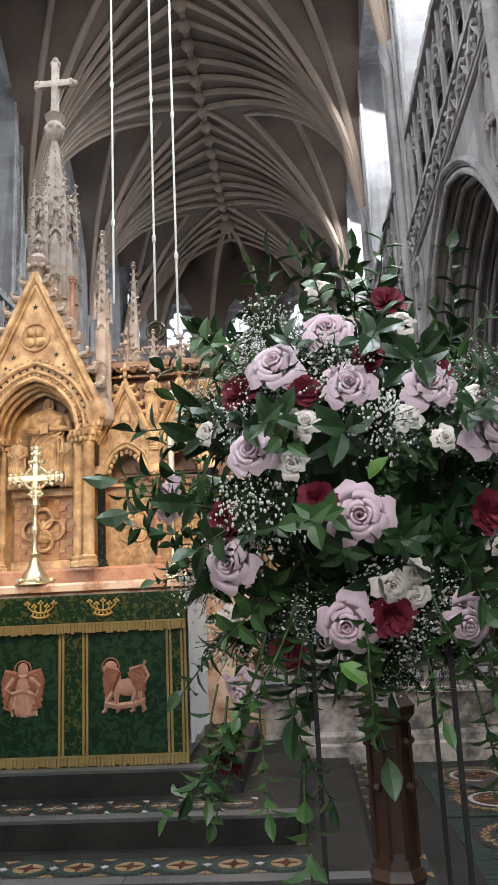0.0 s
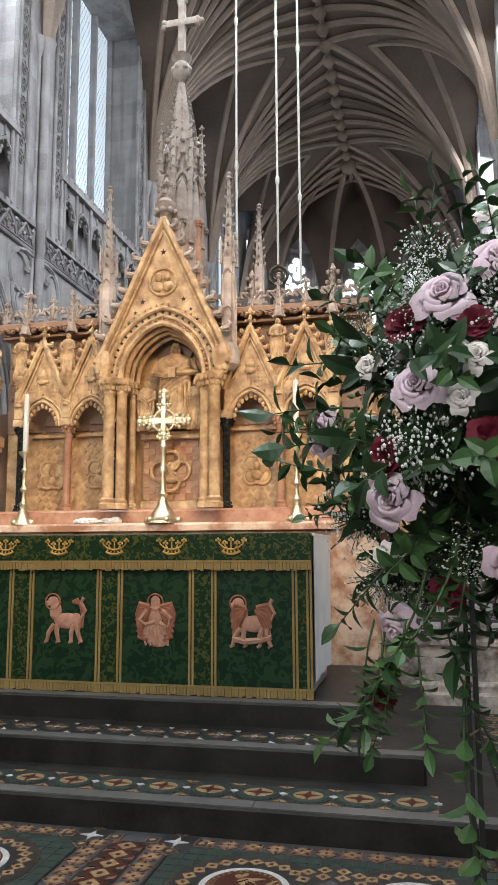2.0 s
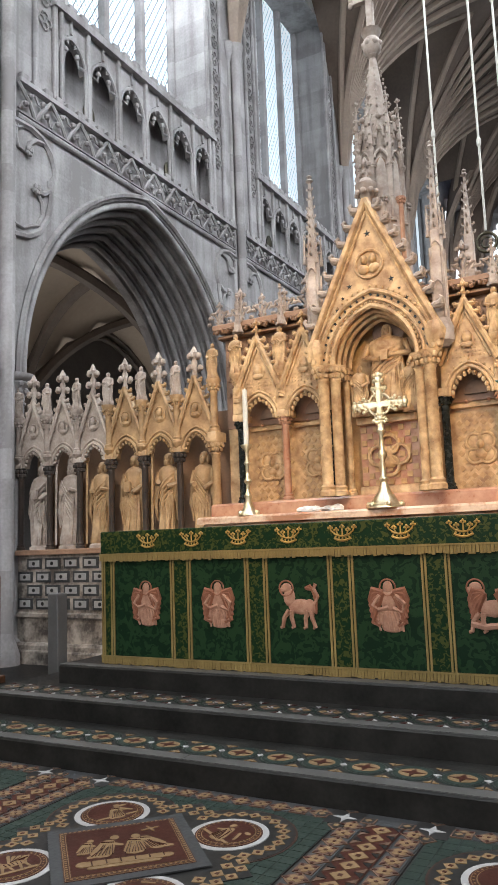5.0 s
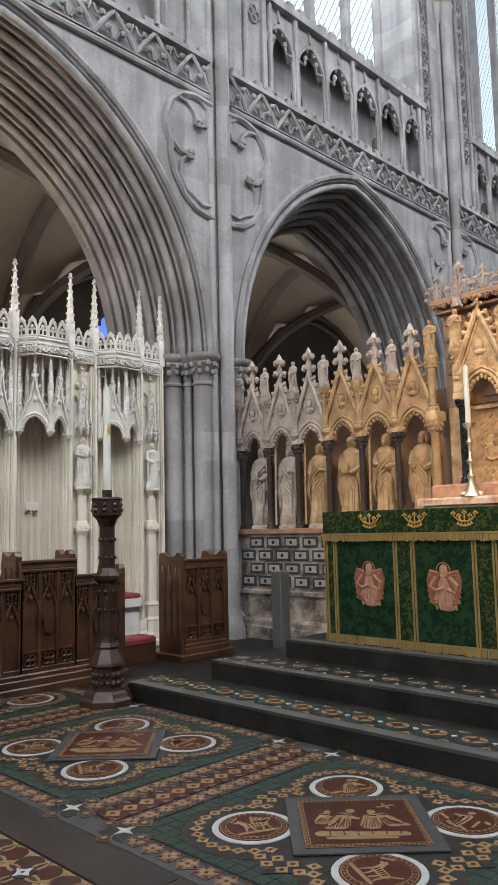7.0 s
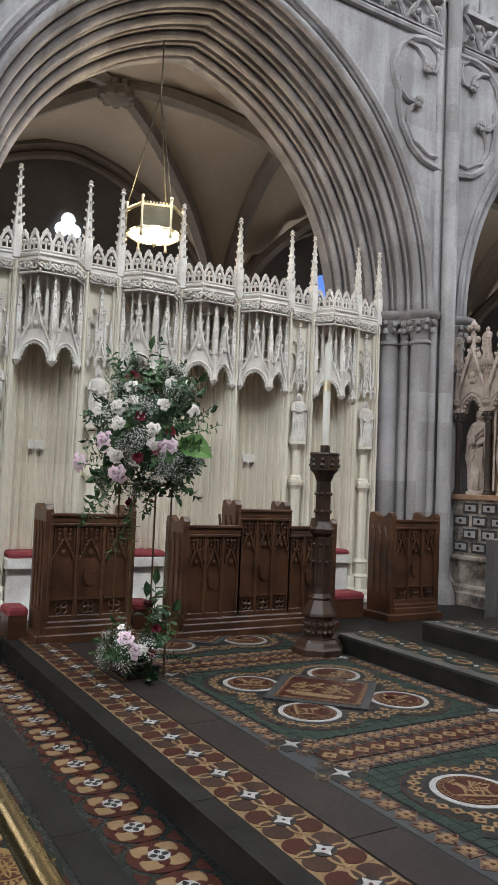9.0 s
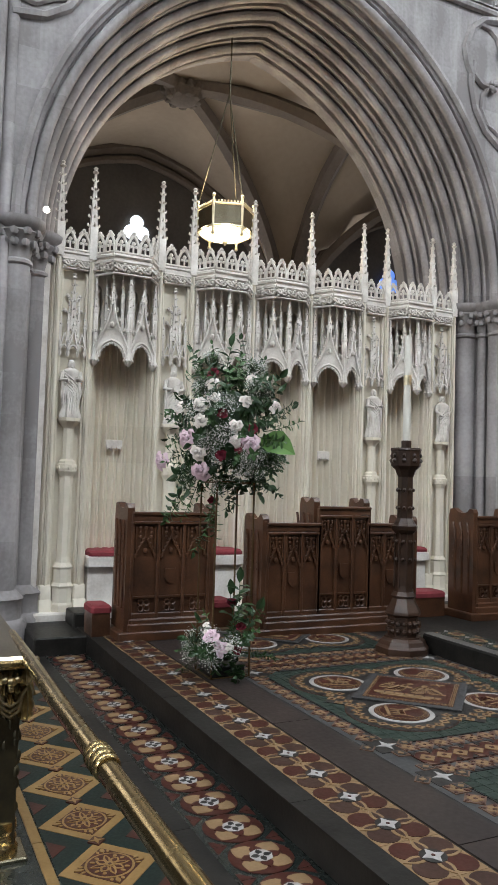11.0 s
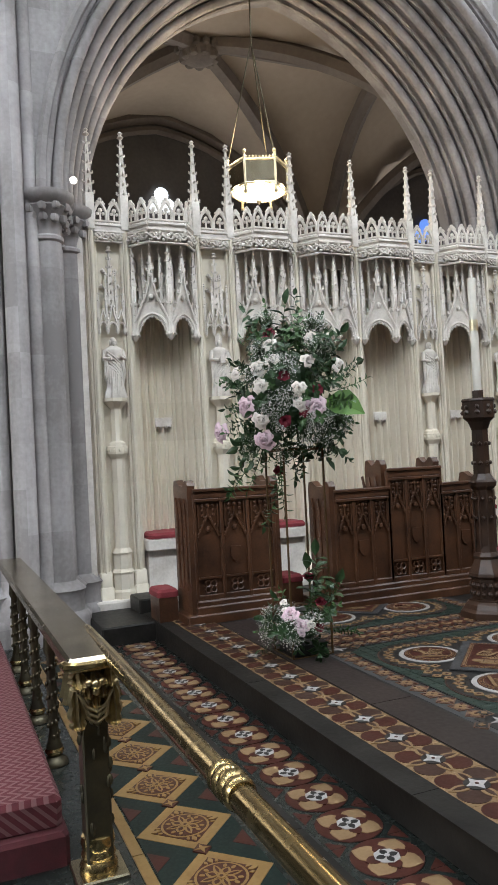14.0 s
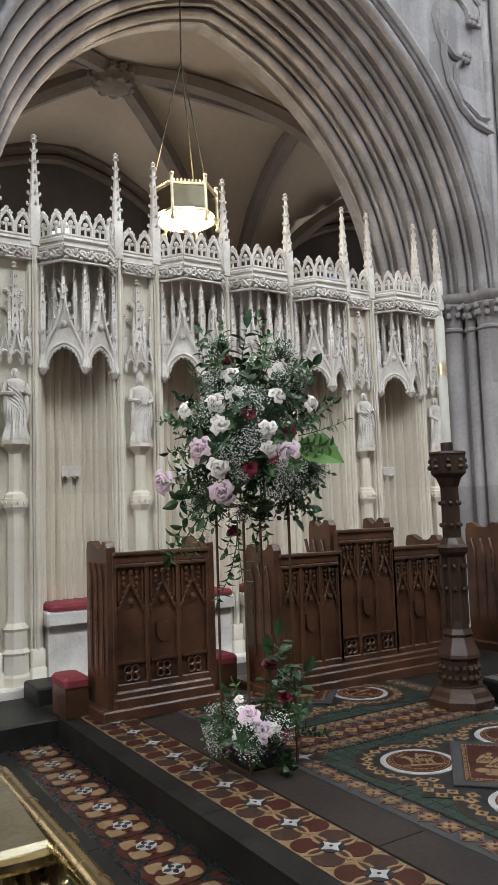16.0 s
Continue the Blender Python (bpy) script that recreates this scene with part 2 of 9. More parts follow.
def arch(half, radius, n=10, z0=0.0):
    """A pointed arch from (-half, z0) over its apex to (half, z0): points (u, w)."""
    top = math.sqrt(max(radius * radius - (radius - half) ** 2, 1e-6))
    end = math.atan2(top, radius - half)
    left = [(radius - half - radius * math.cos(end * i / n), z0 + radius * math.sin(end * i / n)) for i in range(n + 1)]
    return left + [(-u, w) for u, w in reversed(left[:-1])]


def face_y(x, y, z, turn=0):
    """Carries (u, depth, w) to a place where u runs along x; turn about z in degrees."""
    return pose(x, y, z, 0, 0, turn)


def disc(r, n=28, x=0.0, y=0.0):
    return [(x + r * math.cos(2 * math.pi * i / n), y + r * math.sin(2 * math.pi * i / n)) for i in range(n)]

# ---- floors and steps ----
ground = Shape().box(WALL_N - 8, WALL_S + 8, -20, 40, -0.45, -0.152)
lower_floor = structure("floor", ground, GREEN_M, "dark green marble paving of the choir", "floor", False)
upper = Shape().box(WALL_N - 1.6, WALL_S + 1.6, 1.30, 8.6, -0.15, -0.003)
upper_floor = structure("sanctuary_floor", upper, BLACKM, "dark slate base of the raised sanctuary floor", "floor")
STEPS = ((3.62, 0.14, -5.25, 0.25), (4.13, 0.28, -4.83, -0.10), (4.60, 0.42, -4.45, -0.43))
altar_steps = []
for y0, z, x0, x1 in STEPS:
    altar_steps.append(structure("altar_step", Shape().box(x0, x1, y0, 6.2, z - 0.14, z, 0.012), BLACKM, "black slate altar step with grey nosing", "step"))

# ---- arcade walls ----
PROFILE = []     # (radius of the moulding, depth behind the wall face)
for k in range(6):
    r0, d0 = 3.41 - 0.075 * k, 0.21 * k
    PROFILE += [(r0, d0), (r0 - 0.012, d0 + 0.002), (r0 - 0.016, d0 + 0.05), (r0 - 0.034, d0 + 0.062)]
    for i in range(8):      # the bold roll on the arris
        a = math.pi * (-0.1 + 1.35 * i / 7)
        PROFILE.append((r0 - 0.082 + 0.046 * math.cos(a), d0 + 0.040 - 0.046 * math.sin(a)))
    # the deep hollow behind it, and a small bead
    PROFILE += [(r0 - 0.060, d0 + 0.085), (r0 - 0.036, d0 + 0.105), (r0 - 0.032, d0 + 0.135), (r0 - 0.055, d0 + 0.158), (r0 - 0.082, d0 + 0.160)]
    PROFILE += [(r0 - 0.104, d0 + 0.152), (r0 - 0.116, d0 + 0.165), (r0 - 0.114, d0 + 0.185), (r0 - 0.100, d0 + 0.190), (r0 - 0.108, d0 + 0.200)]
PROFILE += [(2.955, 1.27), (2.955, 1.4)]
OFF = 0.66      # centres of the arcs lie this far past the middle


def arch_orders(sh, yc, face, out, n=20):
    """Sweeps the arch mouldings; out: +1 where the wall's depth grows towards +x."""
    for side in (1, -1):
        rings = []
        for r, d in PROFILE:
            end = math.acos(OFF / r)
            rings.append([(face + out * d, yc + side * (OFF - r * math.cos(end * i / n)), SPRING + r * math.sin(end * i / n)) for i in range(n + 1)])
        sh.rings(rings, close=False)


def outer_z(u):
    r = 3.41
    return SPRING + math.sqrt(max(r * r - (abs(u) + OFF) ** 2, 0))


def arcade(face, out, bays, name):
    wall = Shape()
    mould = Shape()
    for b in bays:
        yc = PIER_Y + BAY * (b + 0.5)
        arch_orders(mould, yc, face, out)
        us = [-BAY / 2] + [-2.75 + 5.5 * i / 44 for i in range(45)] + [BAY / 2]
        for u0, u1 in zip(us, us[1:]):
            za = outer_z(u0) if abs(u0) <= 2.75 else SPRING
            zb = outer_z(u1) if abs(u1) <= 2.75 else SPRING
            wall.add([(face, yc + u0, za), (face, yc + u1, zb), (face, yc + u1, 7.5), (face, yc + u0, 7.5)], [(0, 1, 2, 3)])
        # thickness above the arch, and the back face
        b0 = face + out * 1.4
        wall.box(min(face + out * 0.3, b0), max(face + out * 0.3, b0), yc - BAY / 2, yc + BAY / 2, 7.0, 8.9)
        wall.box(*sorted((face, face + out * 0.3)), yc - BAY / 2, yc - 2.16, 7.5, 8.9)
        wall.box(*sorted((face, face + out * 0.3)), yc + 2.16, yc + BAY / 2, 7.5, 8.9)
        wall.box(*sorted((face, face + out * 0.3)), yc - BAY / 2, yc + BAY / 2, 7.42, 7.5)
        for u0, u1 in zip(us, us[1:]):
            f = lambda u: SPRING + math.sqrt(max(2.955 ** 2 - (abs(u) + OFF) ** 2, 0)) if abs(u) < 2.295 else SPRING
            wall.add([(b0, yc + u0, f(u0)), (b0, yc + u1, f(u1)), (b0, yc + u1, 8.9), (b0, yc + u0, 8.9)], [(0, 1, 2, 3)])
    structure(name, wall, STONE, "grey limestone arcade wall above pointed arches", "wall")
    structure(name + "_arch_moulding", mould, STONE, "deeply moulded grey limestone pointed arches", "arch", True)


arcade(WALL_N, -1, range(-3, 5), "wall_north")
arcade(WALL_S, 1, range(-3, 5), "wall_south")


def pier(y, face, out, far=False):
    """A clustered pier: core, shafts with base and capital, and the tall vaulting shaft."""
    p = thing("pier", "clustered grey limestone pier with carved foliage capitals", "pier", "arcade piers", "structure", (face, y, 0))
    core = Shape()
    poly = [(0.10, -0.22), (0.36, -0.42), (0.7, -0.56), (1.3, -0.70), (1.3, 0.70), (0.7, 0.56), (0.36, 0.42), (0.10, 0.22)]
    core.rings([[(out * a, b, z) for a, b in (poly if out > 0 else poly[::-1])] for z in (-0.15, SPRING)])
    part("core", core, STONE, p)
    for dx, dy, r in ((0.42, -0.495, 0.125), (0.24, -0.385, 0.05), (0.08, -0.285, 0.115), (0.08, 0.285, 0.115), (0.24, 0.385, 0.05), (0.42, 0.495, 0.125), (0.80, -0.60, 0.12), (0.80, 0.60, 0.12)):
        x = out * dx
        s = Shape().lathe(x, dy, [(r + 0.11, -0.15), (r + 0.11, 0.02), (r + 0.09, 0.05), (r + 0.06, 0.07), (r + 0.05, 0.2), (r + 0.075, 0.24), (r + 0.03, 0.28), (r, 0.31), (r, SPRING - 0.4), (r + 0.02, SPRING - 0.385), (r + 0.02, SPRING - 0.36), (r, SPRING - 0.34)], 16)
        part("shaft", s, STONE, p, smooth=True)
        c = Shape().lathe(x, dy, [(r, SPRING - 0.34), (r + 0.02, SPRING - 0.2), (r + 0.08, SPRING - 0.12), (r + 0.06, SPRING - 0.1), (r + 0.11, SPRING - 0.06), (r + 0.12, SPRING - 0.02), (r + 0.12, SPRING + 0.0)], 16)
        rnd = random.Random(int(dy * 100) + 7)
        for k in range(10):
            a = 2 * math.pi * k / 10 + 0.3
            for zz, rr in ((SPRING - 0.22, 0.055), (SPRING - 0.13, 0.085)):
                c.blob(x + (r + rr - 0.02) * math.cos(a), dy + (r + rr - 0.02) * math.sin(a), zz + rnd.uniform(-0.015, 0.015), 0.04, n=5, m=4)
        part("capital", c, STONE, p, "carved foliage capital", True)
    for dx, dy, r in ((-0.08, 0.0, 0.09), (0.02, -0.15, 0.06), (0.02, 0.15, 0.06)):
        part("vaulting_shaft", Shape().lathe(out * dx, dy, [(r + 0.08, -0.15), (r + 0.08, 0.1), (r + 0.03, 0.25), (r, 0.3), (r, 11.0), (r + 0.06, 11.2), (r + 0.1, 11.4)], 12), STONE, p, smooth=True)
    return p


first = {}
for face, out in ((WALL_N, -1), (WALL_S, 1)):
    for k in range(-2, 5):
        y = PIER_Y + BAY * k
        if (out) in first:
            copy_thing(first[out], Matrix.Translation((face, y, 0)))
        else:
            first[out] = pier(y, face, out)

# clerestory: sill band, jambs, windows
for face, out, nm in ((WALL_N, -1, "north"), (WALL_S, 1, "south")):
    up = Shape()
    for b in range(-3, 5):
        yc = PIER_Y + BAY * (b + 0.5)
        x0, x1 = sorted((face, face + out * 1.2))
        up.box(x0, x1, yc - BAY / 2, yc - 2.1, 8.9, 18)
        up.box(x0, x1, yc + 2.1, yc + BAY / 2, 8.9, 18)
        up.box(x0, x1, yc - 2.1, yc + 2.1, 15.2, 18)
        g = Shape().box(*sorted((face + out * 0.9, face + out * 0.93)), yc - 2.1, yc + 2.1, 9.0, 15.2)
        w = thing("clerestory_window", "tall leaded clerestory window with stone mullions", "window", "clerestory windows", "structure", (0, 0, 0))
        part("pane", g, GLASSY, w)
        for k in range(5):
            part("mullion", Shape().box(*sorted((face + out * 0.75, face + out * 0.95)), yc - 2.1 + 1.05 * k - 0.07, yc - 2.1 + 1.05 * k + 0.07, 9.0, 15.2, 0.02), STONE, w)
    structure("clerestory_wall_" + nm, up, STONE, "grey limestone clerestory wall", "wall")

# main vault
A_V, Z_V, TOP = HALF, 11.2, 17.2
R_V = (A_V ** 2 + (TOP - Z_V) ** 2) / (2 * A_V)
HB = BAY / 2
R_C = (HB ** 2 + (TOP - 0.3 - Z_V) ** 2) / (2 * HB)


def pointed(u, half, radius):
    return math.sqrt(max(radius ** 2 - (abs(u) + radius - half) ** 2, 0))


def vault_z(x, y):
    u = max(min(x - CX, A_V), -A_V)
    v = ((y - PIER_Y) % BAY) - HB
    return Z_V + max(pointed(u, A_V, R_V), pointed(v, HB, R_C))


Y_APSE = 29.4
vault = Shape()
nx, ny = 28, 150
ys = [-18 + (Y_APSE + 18) * i / ny for i in range(ny + 1)]
xs = [CX - A_V + 2 * A_V * i / nx for i in range(nx + 1)]
vault.add([(x, y, vault_z(x, y)) for y in ys for x in xs], [(j * (nx + 1) + i, (j + 1) * (nx + 1) + i, (j + 1) * (nx + 1) + i + 1, j * (nx + 1) + i + 1) for j in range(ny) for i in range(nx)])
apse_pts = [(CX + A_V * math.cos(a), Y_APSE + A_V * 1.05 * math.sin(a)) for a in (math.pi, math.pi * 0.8, math.pi * 0.6, math.pi * 0.4, math.pi * 0.2, 0)]
APSE_GLASS = glow("bright_apse_glass", (0.86, 0.93, 1.0), 1.3)
for (xa, ya), (xb, yb) in zip(apse_pts, apse_pts[1:]):
    rows = []
    for i in range(9):
        f = i / 8
        h = TOP - (TOP - Z_V) * (1 - math.sqrt(max(1 - f ** 2.0, 0))) * 1.0
        rows.append([(CX + (xa + (xb - xa) * j / 6 - CX) * f, Y_APSE + (ya + (yb - ya) * j / 6 - Y_APSE) * f, h + (0.0 if j in (0, 6) else 4.6 * f * f * math.sin(math.pi * j / 6))) for j in range(7)])
    vault.rings(rows, close=False)
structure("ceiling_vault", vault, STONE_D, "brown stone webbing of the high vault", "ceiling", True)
ribs = Shape()
for b in range(-3, 5):
    ya, yb = PIER_Y + BAY * b, PIER_Y + BAY * (b + 1)
    if ya > Y_APSE - 1:
        continue
    for sx in (-1, 1):
        for tx, ty in ((0, ya), (0, ya + BAY * 0.125), (0, ya + BAY * 0.25), (0, ya + BAY * 0.375), (0, ya + BAY * 0.5), (0.3, ya + BAY * 0.5), (0.62, ya + BAY * 0.5)):
            for y0, mir in ((ya, False), (yb, True)):
                t_y = ya + yb - ty if mir else ty
                pts = []
                for i in range(13):
                    f = i / 12
                    x, y = CX + sx * (A_V - 0.05) * (1 - f * (1 - tx)), y0 + (t_y - y0) * f
                    pts.append((x, y, vault_z(x, y) - 0.06 if i else Z_V))
                ribs.tube(pts, 0.10, 5, caps=False)
    ribs.tube([(CX, ya, TOP - 0.05), (CX, yb, TOP - 0.05)], 0.10, 5)
for x, y in apse_pts:
    ribs.tube([(CX + (x - CX) * f, Y_APSE + (y - Y_APSE) * f, TOP - (TOP - Z_V) * (1 - math.sqrt(max(1 - f * f, 0))) - 0.05) for f in [i / 10 for i in range(11)]], 0.12, 5)
structure("vault_ribs", ribs, RIB, "pale stone ribs fanning over the high vault", "ceiling", True)
bosses = Shape()
for b in range(-3, 5):
    for q in (0, 0.125, 0.25, 0.375, 0.5, 0.625, 0.75, 0.875):
        y = PIER_Y + BAY * (b + q)
        if y < Y_APSE:
            bosses.blob(CX, y, TOP - 0.16, 0.22, n=8, m=5)
bosses.blob(CX, Y_APSE, TOP - 0.2, 0.35)
structure("vault_bosses", bosses, RIB, "carved round stone bosses along the vault ridge", "ceiling", True)
# apse walls with tall windows
apse = Shape()
APSE_GLASS = glow("bright_apse_glass", (0.86, 0.93, 1.0), 1.3)
for (xa, ya), (xb, yb) in zip(apse_pts, apse_pts[1:]):
    d = Vector((xb - xa, yb - ya, 0))
    L = d.length
    a = math.degrees(math.atan2(d.y, d.x))
    m = pose(xa, ya, 0, 0, 0, a)
    for u0, u1, z0, z1 in ((0, L * 0.22, -0.2, 19), (L * 0.78, L, -0.2, 19), (L * 0.22, L * 0.78, -0.2, 4.0), (L * 0.22, L * 0.78, 15.1, 19)):
        apse.merge(Shape().box(u0, u1, 0, 0.6, z0, z1), m)
    apse.merge(Shape().box(L * 0.2, L * 0.8, 0.42, 0.55, 4, 15.2), m)
    w = thing("apse_window", "tall stained glass window with trefoil lights", "window", "apse windows", "structure")
    mid = L / 2
    for cu, cz in ((0, 14.25), (-0.24, 13.9), (0.24, 13.9), (0, 13.55), (-0.48, 13.35), (0.48, 13.35), (-0.22, 13.0), (0.22, 13.0), (-0.62, 12.85), (0.62, 12.85)):
        part("pane", Shape().merge(Shape().prism(disc(0.215, 12), pose(mid + cu, 0.40, cz + 0.4), -0.03), m), APSE_GLASS, w)
    for cu in (-0.5, 0, 0.5):
        part("lancet", Shape().merge(Shape().prism(arch(0.2, 0.26, 5, 12.2) + [(0.2, 4.2), (-0.2, 4.2)], pose(mid + cu, 0.40, 0), -0.03), m), APSE_GLASS, w)
structure("apse_wall", apse, STONE, "dark stone walls of the eastern apse", "wall")

# closing walls
shell = Shape()
shell.box(WALL_N - 8, WALL_S + 8, -20.3, -18, -0.4, 19)
shell.box(WALL_N - 8, WALL_N, 34, 34.4, -0.4, 9)
shell.box(WALL_S, WALL_S + 8, 34, 34.4, -0.4, 9)
structure("wall_west", shell, STONE, "plain stone closing walls", "wall")
for face, out, nm in ((WALL_N, -1, "north"), (WALL_S, 1, "south")):
    aw = Shape()
    x0, x1 = sorted((face + out * 6.0, face + out * 6.5))
    aw.box(x0, x1, -20, 35, -0.4, 8.6)
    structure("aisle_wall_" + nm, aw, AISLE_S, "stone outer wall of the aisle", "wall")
    av = Shape()
    a0, a1 = face + out * 1.4, face + out * 6.0
    n1, n2 = 10, 72
    verts = []
    for j in range(n2 + 1):
        y = -18 + 52 * j / n2
        for i in range(n1 + 1):
            u = -2.3 + 4.6 * i / n1
            v = ((y - PIER_Y) % BAY) - HB
            verts.append((a0 + (a1 - a0) * i / n1, y, 3.7 + max(pointed(u, 2.3, 2.9) * 1.25, pointed(v, HB, 3.4) * 1.02)))
    av.add(verts, [(j * (n1 + 1) + i, (j + 1) * (n1 + 1) + i, (j + 1) * (n1 + 1) + i + 1, j * (n1 + 1) + i + 1) for j in range(n2) for i in range(n1)])
    structure("aisle_ceiling_" + nm, av, PLASTER, "buff plaster webs of the aisle vault", "ceiling", True)


# ---- tile materials ----


def figure_material(name, ground, figure, scale, cut=0.52):
    """An encaustic tile: pale inlaid figure on a dark ground."""
    m = material(name, ground, tuple(c * 0.8 for c in ground), 0.35, scale=12, fine=80, bump=0.06)
    nt = m.node_tree
    n, ln = nt.nodes, nt.links
    mix = next(x for x in n if x.bl_idname == "ShaderNodeMix")
    tc = next(x for x in n if x.bl_idname == "ShaderNodeTexCoord")
    noise_a = n.new("ShaderNodeTexNoise")
    noise_a.inputs["Scale"].default_value, noise_a.inputs["Detail"].default_value, noise_a.inputs["Distortion"].default_value = scale, 2.5, 1.2
    info = n.new("ShaderNodeObjectInfo")
    shift = n.new("ShaderNodeVectorMath")
    shift.operation = "ADD"
    sc = n.new("ShaderNodeMath")
    sc.operation = "MULTIPLY"
    sc.inputs[1].default_value = 40
    ln.new(info.outputs["Random"], sc.inputs[0])
    ln.new(tc.outputs["Object"], shift.inputs[0])
    ln.new(sc.outputs[0], shift.inputs[1])
    ln.new(shift.outputs[0], noise_a.inputs["Vector"])
    gate = n.new("ShaderNodeMapRange")
    gate.inputs["From Min"].default_value, gate.inputs["From Max"].default_value = cut - 0.012, cut + 0.012
    ln.new(noise_a.outputs["Fac"], gate.inputs["Value"])
    top = n.new("ShaderNodeMix")
    top.data_type = "RGBA"
    ln.new(gate.outputs[0], top.inputs[0])
    ln.new(mix.outputs[2], top.inputs[6])
    top.inputs[7].default_value = (*figure, 1)
    ln.new(top.outputs[2], n["Principled BSDF"].inputs["Base Color"])
    return m


T_RED = material("brown_red_tile", (0.0616, 0.0182, 0.0130), (0.0389, 0.0136, 0.0103), 0.36, scale=9, fine=70, bump=0.06, random_mix=0.3, spec=0.2)
T_BUFF = material("buff_tile", (0.2344, 0.1545, 0.0826), (0.1758, 0.1119, 0.0586), 0.38, scale=9, fine=70, bump=0.06, random_mix=0.4, spec=0.2)
T_OCHRE = material("ochre_tile", (0.245, 0.155, 0.060), (0.175, 0.103, 0.038), 0.32, scale=9, fine=70, bump=0.06, random_mix=0.3, spec=0.2)
T_WHITE = material("white_marble_inlay", (0.3571, 0.3456, 0.3341), (0.2765, 0.2650, 0.2592), 0.35, scale=12, fine=70, bump=0.04, spec=0.2)
T_BLACK = material("black_tile", (0.0158, 0.0158, 0.0158), (0.0324, 0.0302, 0.0288), 0.33, scale=10, fine=70, bump=0.05, spec=0.2)
T_GREEN = material("green_tile", (0.034, 0.047, 0.038), (0.018, 0.027, 0.022), 0.5, scale=14, fine=70, bump=0.08, random_mix=0.4, spec=0.15)
T_DGREEN = material("deep_green_tile", (0.012, 0.021, 0.017), (0.007, 0.013, 0.011), 0.45, scale=14, fine=70, bump=0.08, random_mix=0.4, spec=0.2)
T_GREY = material("grey_slab", (0.0594, 0.0594, 0.0594), (0.0378, 0.0378, 0.0405), 0.38, scale=5, fine=50, bump=0.06, spec=0.2)
T_PINK = material("pinkish_tile", (0.1598, 0.0959, 0.0666), (0.1066, 0.0639, 0.0453), 0.38, scale=9, fine=70, bump=0.06, random_mix=0.5, spec=0.2)
T_SLAB = material("brown_slate_slab", (0.0428, 0.0318, 0.0281), (0.0275, 0.0220, 0.0208), 0.36, scale=3, fine=40, bump=0.08, random_mix=0.3, spec=0.2)
T_BROWN = material("umber_tile", (0.060, 0.030, 0.022), (0.036, 0.019, 0.015), 0.36, scale=9, fine=70, bump=0.06, random_mix=0.4, spec=0.2)


def poly_mesh(name, layers):
    """One tile: layers of (outline, z, material), each a thin raised plate."""
    mesh = bpy.data.meshes.new(name)
    v, f, mi, mats = [], [], [], []
    for outline, z, mat in layers:
        if mat not in mats:
            mats.append(mat)
        o, n = len(v), len(outline)
        v += [(x, y, z - 0.006) for x, y in outline] + [(x, y, z) for x, y in outline]
        f += [tuple(range(o + n, o + 2 * n))] + [(o + i, o + (i + 1) % n, o + n + (i + 1) % n, o + n + i) for i in range(n)]
        mi += [mats.index(mat)] * (n + 1)
    mesh.from_pydata(v, [], f)
    for m in mats:
        mesh.materials.append(m)
    for p, k in zip(mesh.polygons, mi):
        p.material_index = k
    return mesh


def rect(x0, x1, y0, y1):
    return [(x0, y0), (x1, y0), (x1, y1), (x0, y1)]


def rhomb(r, x=0.0, y=0.0, s=None):
    s = s or r
    return [(x + r, y), (x, y + s), (x - r, y), (x, y - s)]


def petal(r0, r1, w, a, n=5):
    pts = [(r0 + (r1 - r0) * i / n, w * math.sin(math.pi * i / n)) for i in range(n + 1)] + [(r1 - (r1 - r0) * i / n, -w * math.sin(math.pi * i / n)) for i in range(1, n)]
    return [(x * math.cos(a) - y * math.sin(a), x * math.sin(a) + y * math.cos(a)) for x, y in pts]


def star4(r, q, x=0.0, y=0.0):
    return [(x + (r if i % 2 == 0 else q) * math.cos(math.pi * i / 4), y + (r if i % 2 == 0 else q) * math.sin(math.pi * i / 4)) for i in range(8)]


def lay(mesh, parent, x, y, z, turn=0.0, name="tile"):
    ob = new(name, mesh)
    ob.matrix_world = pose(x, y, z, 0, 0, turn)
    ob.parent = parent
    return ob



def tapered(p0, p1, w0, w1):
    """A limb or fold: a tapered strip with rounded ends, as an outline."""
    dx, dy = p1[0] - p0[0], p1[1] - p0[1]
    a = math.atan2(dy, dx)
    return [(p0[0] + w0 * math.cos(a + math.pi / 2 + math.pi * i / 4), p0[1] + w0 * math.sin(a + math.pi / 2 + math.pi * i / 4)) for i in range(5)] + [(p1[0] + w1 * math.cos(a - math.pi / 2 + math.pi * i / 4), p1[1] + w1 * math.sin(a - math.pi / 2 + math.pi * i / 4)) for i in range(5)]


def oval(x, y, a, b, turn=0.0, n=14):
    c, s = math.cos(turn), math.sin(turn)
    return [(x + a * math.cos(2 * math.pi * i / n) * c - b * math.sin(2 * math.pi * i / n) * s, y + a * math.cos(2 * math.pi * i / n) * s + b * math.sin(2 * math.pi * i / n) * c) for i in range(n)]


